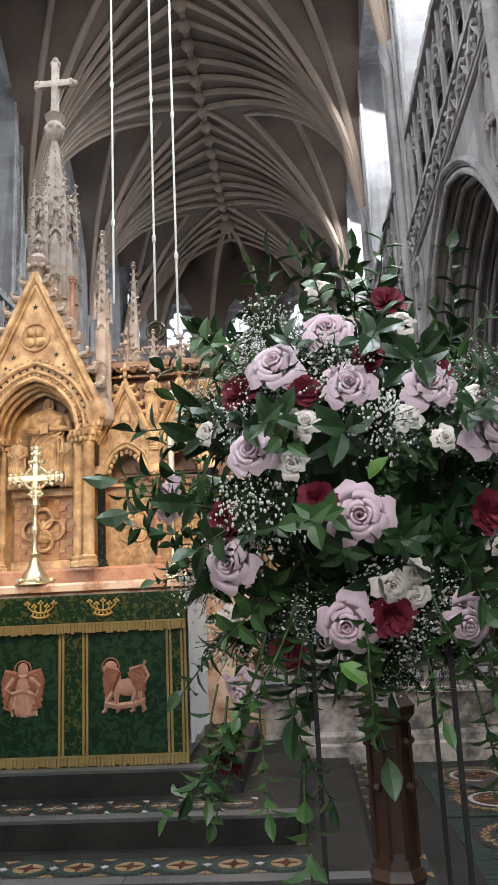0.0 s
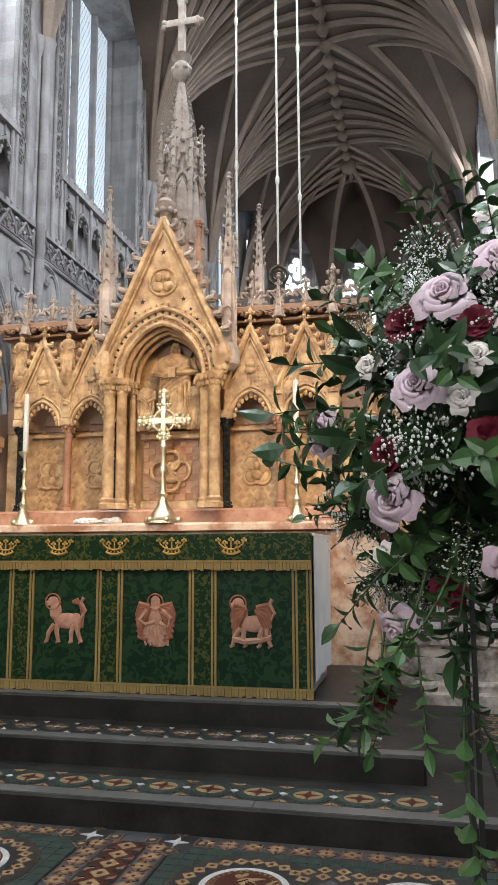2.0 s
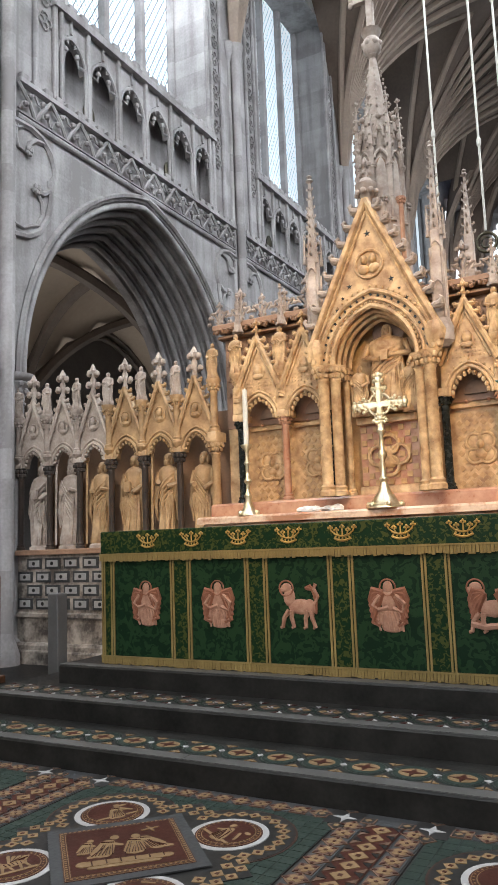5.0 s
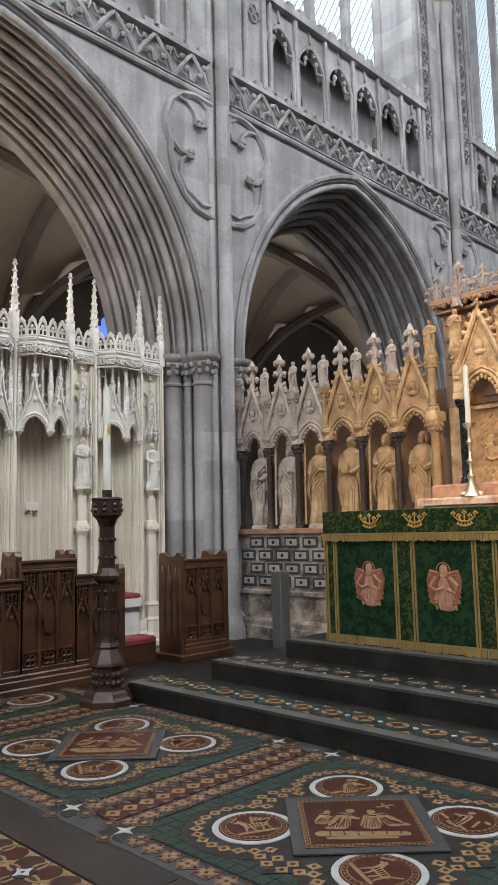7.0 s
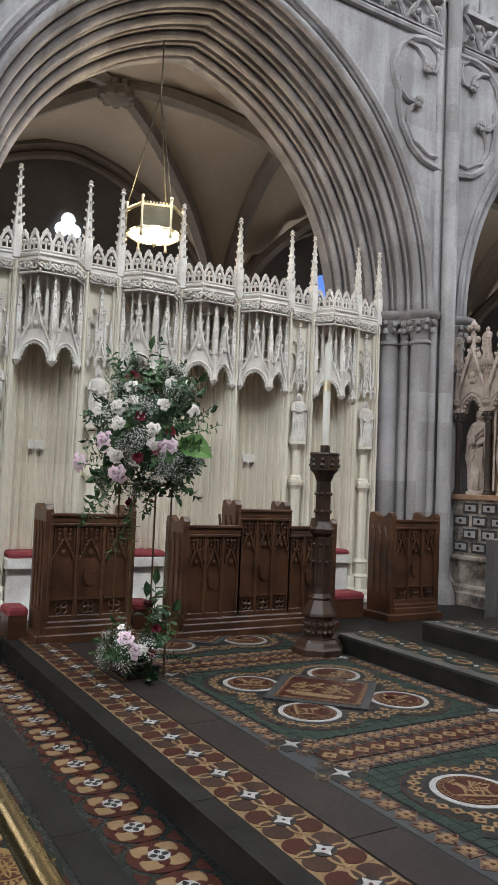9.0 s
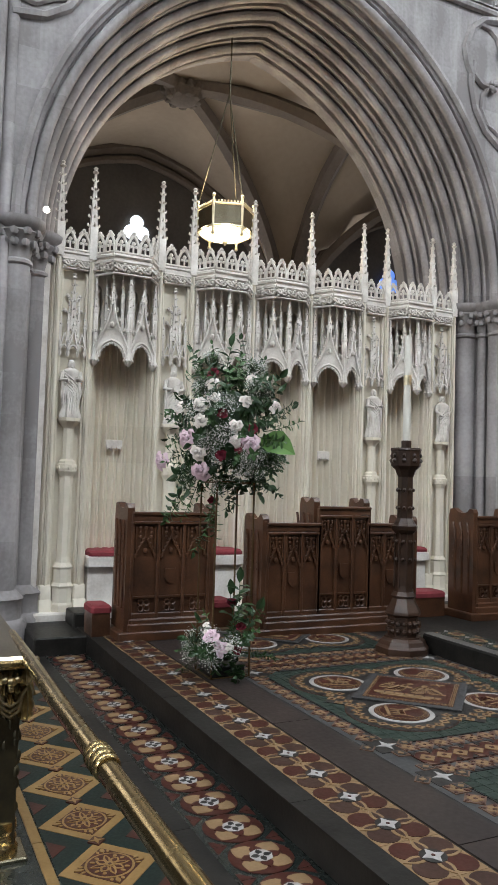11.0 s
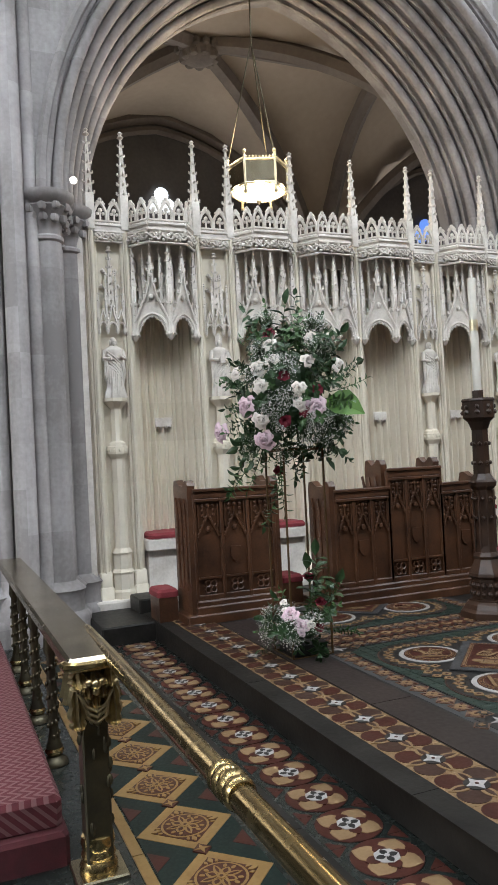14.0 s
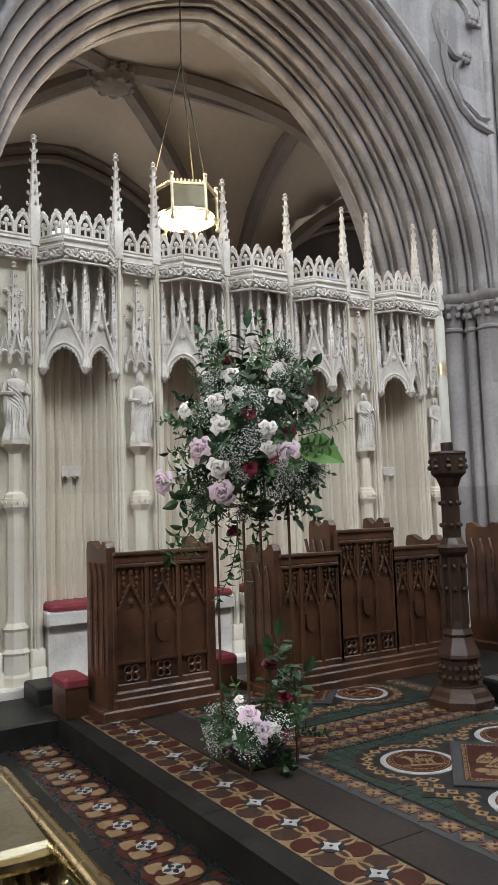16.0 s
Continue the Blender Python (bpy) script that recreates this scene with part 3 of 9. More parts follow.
def robed(x, y, h, lean, seed):
    """Pale outlines of a bending robed figure, and the dark lines of its folds."""
    rnd = random.Random(seed)
    top = (x + lean * h, y + h * 0.78)
    pale = [tapered((x, y + h * 0.12), (x + lean * h * 0.6, y + h * 0.6), h * 0.23, h * 0.15), oval(top[0] + lean * h * 0.15, top[1] + h * 0.06, h * 0.095, h * 0.11),
            tapered((x + lean * h * 0.6, y + h * 0.58), (x + lean * h * 1.5, y + h * 0.42), h * 0.075, h * 0.045), tapered((x - lean * h * 0.2, y + h * 0.06), (x - lean * h * 0.9, y - h * 0.02), h * 0.13, h * 0.05)]
    dark = []
    for k in range(7):
        u = (k - 3) * h * 0.055
        dark.append(tapered((x + u * 1.2, y + h * 0.02), (x + lean * h * 0.5 + u * 0.6, y + h * (0.40 + rnd.uniform(-0.1, 0.14))), h * 0.009, h * 0.006))
    dark.append(tapered((x + lean * h * 0.55 - h * 0.12, y + h * 0.66), (x + lean * h * 0.55 + h * 0.12, y + h * 0.58), h * 0.010, h * 0.008))
    return pale, dark


def beast(x, y, h, wings):
    """Pale outlines of a standing beast, winged or not, with dark lines."""
    pale = [tapered((x - h * 0.22, y + h * 0.36), (x + h * 0.24, y + h * 0.38), h * 0.15, h * 0.13), tapered((x - h * 0.26, y + h * 0.42), (x - h * 0.38, y + h * 0.66), h * 0.10, h * 0.08), oval(x - h * 0.45, y + h * 0.70, h * 0.13, h * 0.085, 0.4), tapered((x + h * 0.32, y + h * 0.42), (x + h * 0.5, y + h * 0.72), h * 0.025, h * 0.035)]
    for u, v in ((-0.30, -0.38), (-0.16, -0.10), (0.16, 0.10), (0.28, 0.34)):
        pale.append(tapered((x + h * u, y + h * 0.30), (x + h * v, y - h * 0.02), h * 0.045, h * 0.03))
    dark = [oval(x - h * 0.49, y + h * 0.72, h * 0.014, h * 0.014)]
    if wings:
        for k in range(4):
            pale.append(tapered((x - h * 0.08, y + h * 0.46), (x + h * (0.02 + 0.13 * k), y + h * (0.92 - 0.07 * k)), h * 0.045, h * 0.05))
            dark.append(tapered((x - h * 0.04, y + h * 0.50), (x + h * (0.06 + 0.13 * k), y + h * (0.86 - 0.08 * k)), h * 0.008, h * 0.008))
    for k in range(5):
        dark.append(tapered((x - h * 0.2 + h * 0.1 * k, y + h * 0.30), (x - h * 0.24 + h * 0.11 * k, y + h * 0.45), h * 0.008, h * 0.006))
    return pale, dark


def inlay(drawings, z, pale_mat, dark_mat):
    """Layers of an inlaid drawing: pale outlines first, dark lines over them."""
    layers = []
    for i, p in enumerate([p for pale, dark in drawings for p in pale]):
        layers.append((p, z + 0.00012 * i, pale_mat))
    for i, p in enumerate([p for pale, dark in drawings for p in dark]):
        layers.append((p, z + 0.0030 + 0.00002 * i, dark_mat))
    return layers


# ---- sanctuary floor ----
sanctuary = upper_floor
BAYS_X, BAY_C = [-2.39 + 1.905 * k for k in range(-2, 3)], 2.79
bay_bed = poly_mesh("bay_bed", [(rect(-0.735, 0.735, -0.70, 0.70), 0.0, T_BLACK)] +
                    [(rect(-0.73 + 0.0665 * i, -0.73 + 0.0665 * i + 0.0635, -0.695 + 0.0663 * j, -0.695 + 0.0663 * j + 0.0633), 0.0015, T_GREEN) for i in range(22) for j in range(21) if abs(-0.73 + 0.0665 * i + 0.03) + abs(-0.695 + 0.0663 * j + 0.03) > 0.52] +
                    [(disc(0.322, 32, sx * 0.33, sy * 0.33), 0.0035, T_BROWN) for sx in (-1, 1) for sy in (-1, 1)] +
                    [(disc(0.312, 32, sx * 0.33, sy * 0.33), 0.0045, T_BLACK) for sx in (-1, 1) for sy in (-1, 1)] +
                    [(rhomb(0.64), 0.0052, T_BLACK)])
ring_dots = [(rect(0.136 * math.cos(k * 0.1963) - 0.004, 0.136 * math.cos(k * 0.1963) + 0.004, 0.136 * math.sin(k * 0.1963) - 0.004, 0.136 * math.sin(k * 0.1963) + 0.004), 0.0142, T_BUFF) for k in range(32)]
ROUNDELS = []
for k, art in enumerate((beast(0.01, -0.065, 0.16, True), robed(0.0, -0.085, 0.18, 0.25, 5), beast(0.02, -0.06, 0.15, False), robed(0.01, -0.085, 0.17, -0.3, 8))):
    ROUNDELS.append(poly_mesh("roundel", [(disc(0.185, 36), 0.008, T_WHITE), (disc(0.156, 36), 0.010, T_RED), (disc(0.149, 36), 0.0112, T_BUFF), (disc(0.145, 36), 0.0125, T_RED)] + ring_dots + [(disc(0.126, 36), 0.0142, T_BUFF), (disc(0.122, 36), 0.0152, T_RED)] +
                    inlay([art] + ([([tapered((-0.10, -0.07), (0.10, -0.075), 0.008, 0.008), oval(0.075, 0.055, 0.02, 0.012), tapered((0.05, 0.03), (0.09, -0.03), 0.007, 0.007)], [])] if k % 2 else [([tapered((-0.085, -0.08), (0.085, -0.08), 0.009, 0.009), tapered((-0.09, 0.055), (-0.055, 0.09), 0.006, 0.006)], [])]), 0.0162, T_BUFF, T_RED)))
roundel = ROUNDELS[0]
S2 = math.sqrt(0.5)
turned = lambda pts: [(S2 * (x - y), S2 * (x + y)) for x, y in pts]
scene_art = [robed(-0.10, -0.07, 0.22, 0.28, 1), robed(0.04, -0.08, 0.21, 0.10, 2), robed(0.14, -0.06, 0.19, -0.35, 3), robed(-0.17, -0.02, 0.15, 0.2, 4),
             ([tapered((-0.19, -0.14), (0.17, -0.16), 0.026, 0.022), tapered((-0.16, -0.185), (0.12, -0.195), 0.012, 0.012), tapered((0.10, 0.15), (0.18, 0.17), 0.006, 0.004), tapered((0.13, 0.19), (0.15, 0.13), 0.005, 0.005)], [tapered((-0.15 + 0.06 * k, -0.12), (-0.15 + 0.06 * k, -0.16), 0.003, 0.003) for k in range(6)])]
scene_art = [([turned(p) for p in a], [turned(p) for p in b]) for a, b in scene_art]
edge_dots = [(turned(p), 0.0207, T_BUFF) for k in range(24) for q in (-0.2525, 0.2525) for c in (-0.242 + 0.021 * k,) for p in (rect(c, c + 0.010, q - 0.005, q + 0.005), rect(q - 0.005, q + 0.005, c, c + 0.010))]
slab = poly_mesh("picture_slab", [(rhomb(0.45), 0.016, T_GREY), (rhomb(0.378), 0.0175, T_RED), (rhomb(0.372), 0.0185, T_BUFF), (rhomb(0.367), 0.0195, T_RED), (rhomb(0.343), 0.0205, T_BUFF), (rhomb(0.338), 0.0215, T_RED)] + edge_dots + inlay(scene_art, 0.0225, T_BUFF, T_RED))
small_dia = poly_mesh("yellow_diamond", [(rhomb(0.033), 0.0075, T_BUFF), (rect(-0.008, 0.008, -0.008, 0.008), 0.009, T_RED)])


def paving_bay(bx, by):
    """One square bay: picture slab, four roundels and their chains of diamonds."""
    lay(bay_bed, sanctuary, bx, by, 0.001, name="paving_panel")
    lay(slab, sanctuary, bx, by, 0.001, name="picture_tile")
    for sx in (-1, 1):
        for sy in (-1, 1):
            rx, ry = bx + sx * 0.335, by + sy * 0.335
            lay(ROUNDELS[(sx + 1) + (sy + 1) // 2], sanctuary, rx, ry, 0.001, 62 - 90 * (sx > 0), name="roundel")
            a0 = math.atan2(sy, sx)
            for k in range(-7, 8):
                a = a0 + k * 0.262
                lay(small_dia, sanctuary, rx + 0.252 * math.cos(a), ry + 0.252 * math.sin(a), 0.001, math.degrees(a), name="diamond_tile")
    for s, ax in ((1, 0), (-1, 0), (1, 1), (-1, 1)):
        for k in (-1, 1):
            for d, o in ((0.50, 0.04), (0.565, 0.04), (0.535, 0.105)):
                p = (d * s, o * k) if ax == 0 else (o * k, d * s)
                lay(small_dia, sanctuary, bx + p[0], by + p[1], 0.001, name="diamond_tile")


for bx in BAYS_X:
    paving_bay(bx, BAY_C)
# strips between the bays
band = poly_mesh("strip_bed", [(rect(-0.21, 0.21, -0.70, 0.70), 0.0, T_BLACK), (rect(-0.20, -0.095, -0.70, 0.70), 0.002, T_GREY), (rect(0.095, 0.20, -0.70, 0.70), 0.002, T_GREY), (rect(-0.085, 0.085, -0.70, 0.70), 0.002, T_RED)])
pink_tile = poly_mesh("pink_square", [(rect(-0.044, 0.044, -0.044, 0.044), 0.005, T_PINK)] + [(disc(0.015, 8, 0.020 * math.cos(q * 1.571), 0.020 * math.sin(q * 1.571)), 0.0062, T_BUFF) for q in range(4)] + [(rhomb(0.010), 0.0075, T_RED)] + [(petal(0.03, 0.055, 0.008, q * 1.571 + 0.785), 0.0068, T_RED) for q in range(4)])
mid_tile = poly_mesh("mid_diamond", [(rhomb(0.046), 0.005, T_BUFF), (rect(-0.010, 0.010, -0.010, 0.010), 0.0065, T_RED)] + [([(sx * 0.08, sy * 0.046), (sx * 0.08, sy * 0.006), (sx * 0.040, sy * 0.046)], 0.005, T_BLACK if sx * sy > 0 else T_PINK) for sx in (-1, 1) for sy in (-1, 1)])
star = poly_mesh("star_tile", [(rect(-0.085, 0.085, -0.085, 0.085), 0.003, T_BLACK), (star4(0.06, 0.02), 0.006, T_WHITE)])
small_sq = poly_mesh("small_square", [(rect(-0.034, 0.034, -0.034, 0.034), 0.0045, T_PINK), (rect(-0.026, 0.026, -0.026, 0.026), 0.006, T_BLACK), (rhomb(0.018), 0.0075, T_BUFF)])
for i in range(len(BAYS_X) - 1):
    sx = (BAYS_X[i] + BAYS_X[i + 1]) / 2
    lay(band, sanctuary, sx, BAY_C, 0.001, name="paving_strip")
    for k in range(14):
        y = BAY_C - 0.65 + 0.1 * k
        for dx in (-0.148, 0.148):
            lay(pink_tile, sanctuary, sx + dx, y, 0.001, 45 * (k % 2), name="square_tile")
        lay(mid_tile, sanctuary, sx, y, 0.001, name="diamond_tile")
    for ys in (BAY_C - 0.735, BAY_C + 0.735):
        for dx in (-0.21, 0.21):
            lay(star, sanctuary, sx + dx, ys, 0.001, name="star_tile")
            for ddx, ddy in ((-0.12, 0), (0.12, 0), (0, 0.11), (0, -0.11)):
                lay(small_sq, sanctuary, sx + dx + ddx * 0.98, ys + ddy, 0.0015, 0 if ddx else 45, name="square_tile")
row_bed = poly_mesh("row_bed", [(rect(-4.9, 4.9, -0.085, 0.085), 0.0, T_BLACK), (rect(-4.9, 4.9, -0.06, 0.06), 0.0015, T_GREY)])
for ys in (BAY_C - 0.79, BAY_C + 0.77):
    lay(row_bed, sanctuary, CX, ys, 0.0, name="paving_row")
    for bx in BAYS_X:
        for k in range(12):
            x = bx - 0.61 + 0.111 * k
            lay(pink_tile, sanctuary, x, ys + (0.02 if ys < BAY_C else -0.02), 0.0005, 45 * (k % 2), name="square_tile")
# plain slabs in front, then the rosette strip and the grey nosing
x = WALL_N + 0.9
k = 0
while x < WALL_S - 0.4:
    L = 0.95 + 0.25 * ((k * 7) % 3)
    lay(poly_mesh("slab", [(rect(0.003, L - 0.003, 1.685, 1.915), 0.0, T_SLAB)]), sanctuary, x, 0, 0.003, name="slab")
    lay(poly_mesh("nosing", [(rect(0.002, L * 1.3 - 0.002, 1.285, 1.405), 0.0, BLACKM)]), sanctuary, x * 1.0 + 0.3 * (x - WALL_N), 0, 0.004, name="nosing_stone")
    x += L
    k += 1
ros_layers = [(rect(-0.1305, 0.1305, -0.131, 0.131), 0.0, T_BUFF)]
for a in range(4):
    ca, sa = math.cos(a * math.pi / 2 + math.pi / 4), math.sin(a * math.pi / 2 + math.pi / 4)
    ros_layers.append((disc(0.062, 18, 0.0655 * ca * 1.414, 0.0655 * sa * 1.414), 0.002, T_BROWN if a % 2 else T_RED))
    ros_layers.append((petal(0.012, 0.128, 0.026, a * math.pi / 2), 0.0035, T_BUFF))
    ros_layers.append((petal(0.03, 0.110, 0.011, a * math.pi / 2), 0.0045, T_BROWN))
ros_layers += [(disc(0.050, 16), 0.0055, T_BLACK), (star4(0.048, 0.024), 0.0068, T_WHITE), (disc(0.008, 8), 0.008, T_RED)]
rosette = poly_mesh("rosette", ros_layers)
for k in range(-2, 30):
    lay(rosette, sanctuary, -6.25 + 0.263 * k if k > -2 else -6.25 - 0.526, 1.54, 0.002, name="rosette_tile")

# tread tiles on the altar steps
tread_a = poly_mesh("tread_a", [(rect(-0.123, 0.123, -0.12, 0.12), 0.0, T_BLACK), (disc(0.118, 24), 0.0015, T_GREEN), (disc(0.108, 24), 0.0025, T_BLACK), (disc(0.100, 24), 0.0035, T_GREEN), (oval(0, 0, 0.074, 0.064), 0.0045, T_BUFF), (star4(0.066, 0.022), 0.006, T_RED)] +
                    [([(sx * 0.121, sy * 0.117), (sx * 0.121, sy * 0.080), (sx * 0.084, sy * 0.117)], 0.003, T_BUFF) for sx in (-1, 1) for sy in (-1, 1)] + [(rhomb(0.020, sx * 0.122, 0), 0.0055, T_WHITE) for sx in (-1, 1)])
tread_b = poly_mesh("tread_b", [(rect(-0.101, 0.101, -0.12, 0.12), 0.0, T_BLACK), (disc(0.098, 20), 0.0015, T_GREEN), (disc(0.084, 20), 0.0025, T_BLACK)] + [(rhomb(0.030, x=a, y=b), 0.0040, T_PINK if b else T_BUFF) for a, b in ((-0.046, 0), (0.046, 0), (0, 0.046), (0, -0.046))] + [(rhomb(0.022), 0.0055, T_WHITE), (rhomb(0.010), 0.0065, T_RED)] +
                    [([(sx * 0.099, sy * 0.117), (sx * 0.099, sy * 0.074), (sx * 0.062, sy * 0.117)], 0.003, T_WHITE if sx * sy > 0 else T_RED) for sx in (-1, 1) for sy in (-1, 1)])
for n, (st, (y0, z, x0, x1)) in enumerate(zip(altar_steps, STEPS)):
    if n == 2:
        continue
    pitch, mesh = (0.2475, tread_a) if n == 0 else (0.203, tread_b)
    yr = y0 + 0.235
    cnt = int((x1 - x0 - 0.1) / pitch)
    for k in range(cnt):
        lay(mesh, st, x0 + 0.13 + pitch * k, yr, z + 0.001, name="tread_tile")
for n, (st, (y0, z, x0, x1)) in enumerate(zip(altar_steps, STEPS)):
    x = x0
    k = n
    while x < x1 - 0.05:
        L = min(1.15 + 0.3 * (k % 3), x1 - x)
        lay(poly_mesh("nosing", [(rect(0.002, L - 0.002, 0.012, 0.105), 0.0, GREYM)]), st, x, y0, z + 0.004, name="nosing_stone")
        x += L
        k += 1

# ---- lower floor, inside the rail ----
lens_layers = [(disc(0.128, 28), 0.0, T_RED)]
for a in range(4):
    lens_layers.append((petal(0.02, 0.126, 0.050, a * math.pi / 2 + math.pi / 4), 0.002, T_BUFF))
for a in range(4):
    lens_layers.append((petal(0.016, 0.085, 0.026, a * math.pi / 2), 0.0035, T_RED))
lens_layers += [([(0.047 * math.cos(q * 0.7854), 0.047 * math.sin(q * 0.7854)) for q in range(8)], 0.005, T_WHITE)] + [(petal(0.003, 0.044, 0.013, q * math.pi / 2), 0.0062, T_BLACK) for q in range(4)] + [(rhomb(0.012), 0.0075, T_WHITE)]
lens_tile = poly_mesh("lens_tile", lens_layers)
gcorner = poly_mesh("green_bed", [(rect(-0.13, 0.13, -0.15, 0.15), 0.0, GREEN_M)] + [([(sx * 0.128, sy * 0.145), (sx * 0.128, sy * 0.085), (sx * 0.075, sy * 0.145)], 0.0012, T_RED) for sx in (-1, 1) for sy in (-1, 1)])
for k in range(0, 27):
    xx = -6.46 + 0.2605 * k
    lay(gcorner, lower_floor, xx, 1.13, -0.1515, name="green_tile")
    lay(lens_tile, lower_floor, xx, 1.13, -0.148, name="round_tile")
flower_layers = [(rhomb(0.20, s=0.19), 0.0, T_OCHRE), (rhomb(0.140, s=0.133), 0.0012, T_RED)]
flower_layers += [(disc(0.092, 28), 0.0024, T_OCHRE), (disc(0.083, 28), 0.0034, T_RED)]
for a in range(4):
    b = a * math.pi / 2
    flower_layers.append((petal(0.010, 0.076, 0.013, b), 0.0046, T_OCHRE))
    flower_layers.append((petal(0.020, 0.066, 0.005, b), 0.0056, T_RED))
    flower_layers.append((petal(0.012, 0.060, 0.018, b + math.pi / 4), 0.0046, T_OCHRE))
    flower_layers.append((petal(0.020, 0.050, 0.009, b + math.pi / 4), 0.0056, T_RED))
    for q in (-0.24, 0.24):
        flower_layers.append((oval(0.066 * math.cos(b + math.pi / 4 + q), 0.066 * math.sin(b + math.pi / 4 + q), 0.010, 0.007, b + math.pi / 4 + q), 0.0050, T_OCHRE))
        flower_layers.append((petal(0.094, 0.116, 0.006, b + q * 0.8), 0.0036, T_OCHRE))
    flower_layers.append((petal(0.094, 0.132, 0.009, b), 0.0042, T_OCHRE))
flower_layers += [(disc(0.016, 12), 0.0062, T_OCHRE), (disc(0.007, 8), 0.0072, T_RED)]
flower_tile = poly_mesh("flower_tile", flower_layers)
tri = poly_mesh("triangle_bed", [([(-0.195, 0), (0.195, 0), (0, 0.185)], 0.0, T_DGREEN), ([(-0.07, 0.004), (0.07, 0.004), (0, 0.07)], 0.0015, T_RED)])
knot = poly_mesh("knot_tile", [(rhomb(0.04, s=0.036), 0.004, T_RED), (star4(0.032, 0.01), 0.0055, T_OCHRE)])
for k in range(0, 19):
    xx = -6.41 + 0.3985 * k
    lay(flower_tile, lower_floor, xx, 0.58, -0.148, name="flower_tile")
    lay(knot, lower_floor, xx + 0.199, 0.58, -0.147, name="knot_tile")
    lay(tri, lower_floor, xx + 0.199, 0.392, -0.149, 0, name="triangle_tile")
    lay(tri, lower_floor, xx + 0.199, 0.768, -0.149, 180, name="triangle_tile")
for k in range(12):
    lay(poly_mesh("border", [(rect(0.002, 0.62, -0.018, 0.022), 0.0, T_OCHRE)]), lower_floor, -6.6 + 0.622 * k, 0.362, -0.146, name="border_tile")
    lay(poly_mesh("band", [(rect(0.002, 0.80, 0.80, 0.965), 0.0, BLACKM)]), lower_floor, -6.6 + 0.802 * k, 0, -0.148, name="slate_slab")

# ---- altar ----
AX0, AX1, AY, AZ0, AZ1 = -4.12, -0.76, 4.75, 0.425, 1.43
DAMASK = figure_material("green_damask", (0.0065, 0.020, 0.0095), (0.015, 0.038, 0.016), 17.0, 0.5)
DAMASK.node_tree.nodes["Principled BSDF"].inputs["Specular IOR Level"].default_value = 0.12
BROCADE = figure_material("green_gold_brocade", (0.007, 0.024, 0.009), (0.050, 0.058, 0.016), 30.0, 0.54)
BROCADE.node_tree.nodes["Principled BSDF"].inputs["Specular IOR Level"].default_value = 0.12
FRINGE = material("gold_fringe", (0.27, 0.19, 0.06), (0.15, 0.10, 0.03), 0.75, scale=4, fine=120, bump=0.8)
EMB_GOLD = material("gold_thread", (0.46, 0.30, 0.08), (0.26, 0.15, 0.04), 0.5, 0.2, scale=30, fine=150, bump=0.4)
EMBROID = material("pink_embroidery", (0.27, 0.11, 0.06), (0.16, 0.055, 0.03), 0.75, scale=22, fine=120, bump=0.5)
EMBR_L = material("pale_embroidery", (0.42, 0.24, 0.16), (0.26, 0.12, 0.08), 0.75, scale=25, fine=120, bump=0.5)
altar = thing("altar", "stone altar draped in white linen on the top step", "altar")
part("table_block", Shape().box(AX0 + 0.03, AX1 - 0.03, AY + 0.03, AY + 0.95, 0.42, AZ1 - 0.015), CANVAS, altar)
linen = Shape().box(AX0 - 0.005, AX1 + 0.015, AY + 0.032, AY + 0.97, AZ1 - 0.012, AZ1 + 0.002)
for xs, s in ((AX0 - 0.005, -1), (AX1 + 0.002, 1)):
    rows = []
    for i in range(17):
        u = i / 16
        rows.append([(xs + s * (0.008 + 0.010 * math.sin(u * 17) * (1 - w)), AY + 0.035 + 0.9 * u, AZ0 + 0.1 + (AZ1 - AZ0 - 0.1) * w) for w in (0, 0.5, 1)])
    linen.rings(rows, close=False)
    linen.rings([[(p[0] + s * 0.004, p[1], p[2]) for p in r] for r in rows], close=False)
part("linen_cloth", linen, CANVAS, altar, "white linen altar cloth hanging at the ends", True)
frontal = thing("altar_frontal", "green damask altar frontal with gold fringe and embroidered figures", "altar frontal")
part("cloth", Shape().box(AX0, AX1, AY, AY + 0.03, AZ0, AZ1 - 0.17), DAMASK, frontal, "dark green damask cloth")
part("superfrontal", Shape().box(AX0 - 0.005, AX1 + 0.005, AY - 0.02, AY + 0.03, AZ1 - 0.18, AZ1 + 0.006, 0.006), BROCADE, frontal, "green brocade band with crowns")


def fringe(z0, z1, y, seed):
    rnd = random.Random(seed)
    s = Shape()
    n = 150
    L = (AX1 - AX0 + 0.01) / n
    for i in range(n):
        x = AX0 - 0.005 + L * i
        s.box(x + 0.0015, x + L - 0.001, y - 0.008 - rnd.uniform(0, 0.004), y + 0.004, z0 + rnd.uniform(-0.007, 0.006), z1)
    s.box(AX0 - 0.006, AX1 + 0.006, y - 0.014, y + 0.004, z1 - 0.012, z1)
    return s


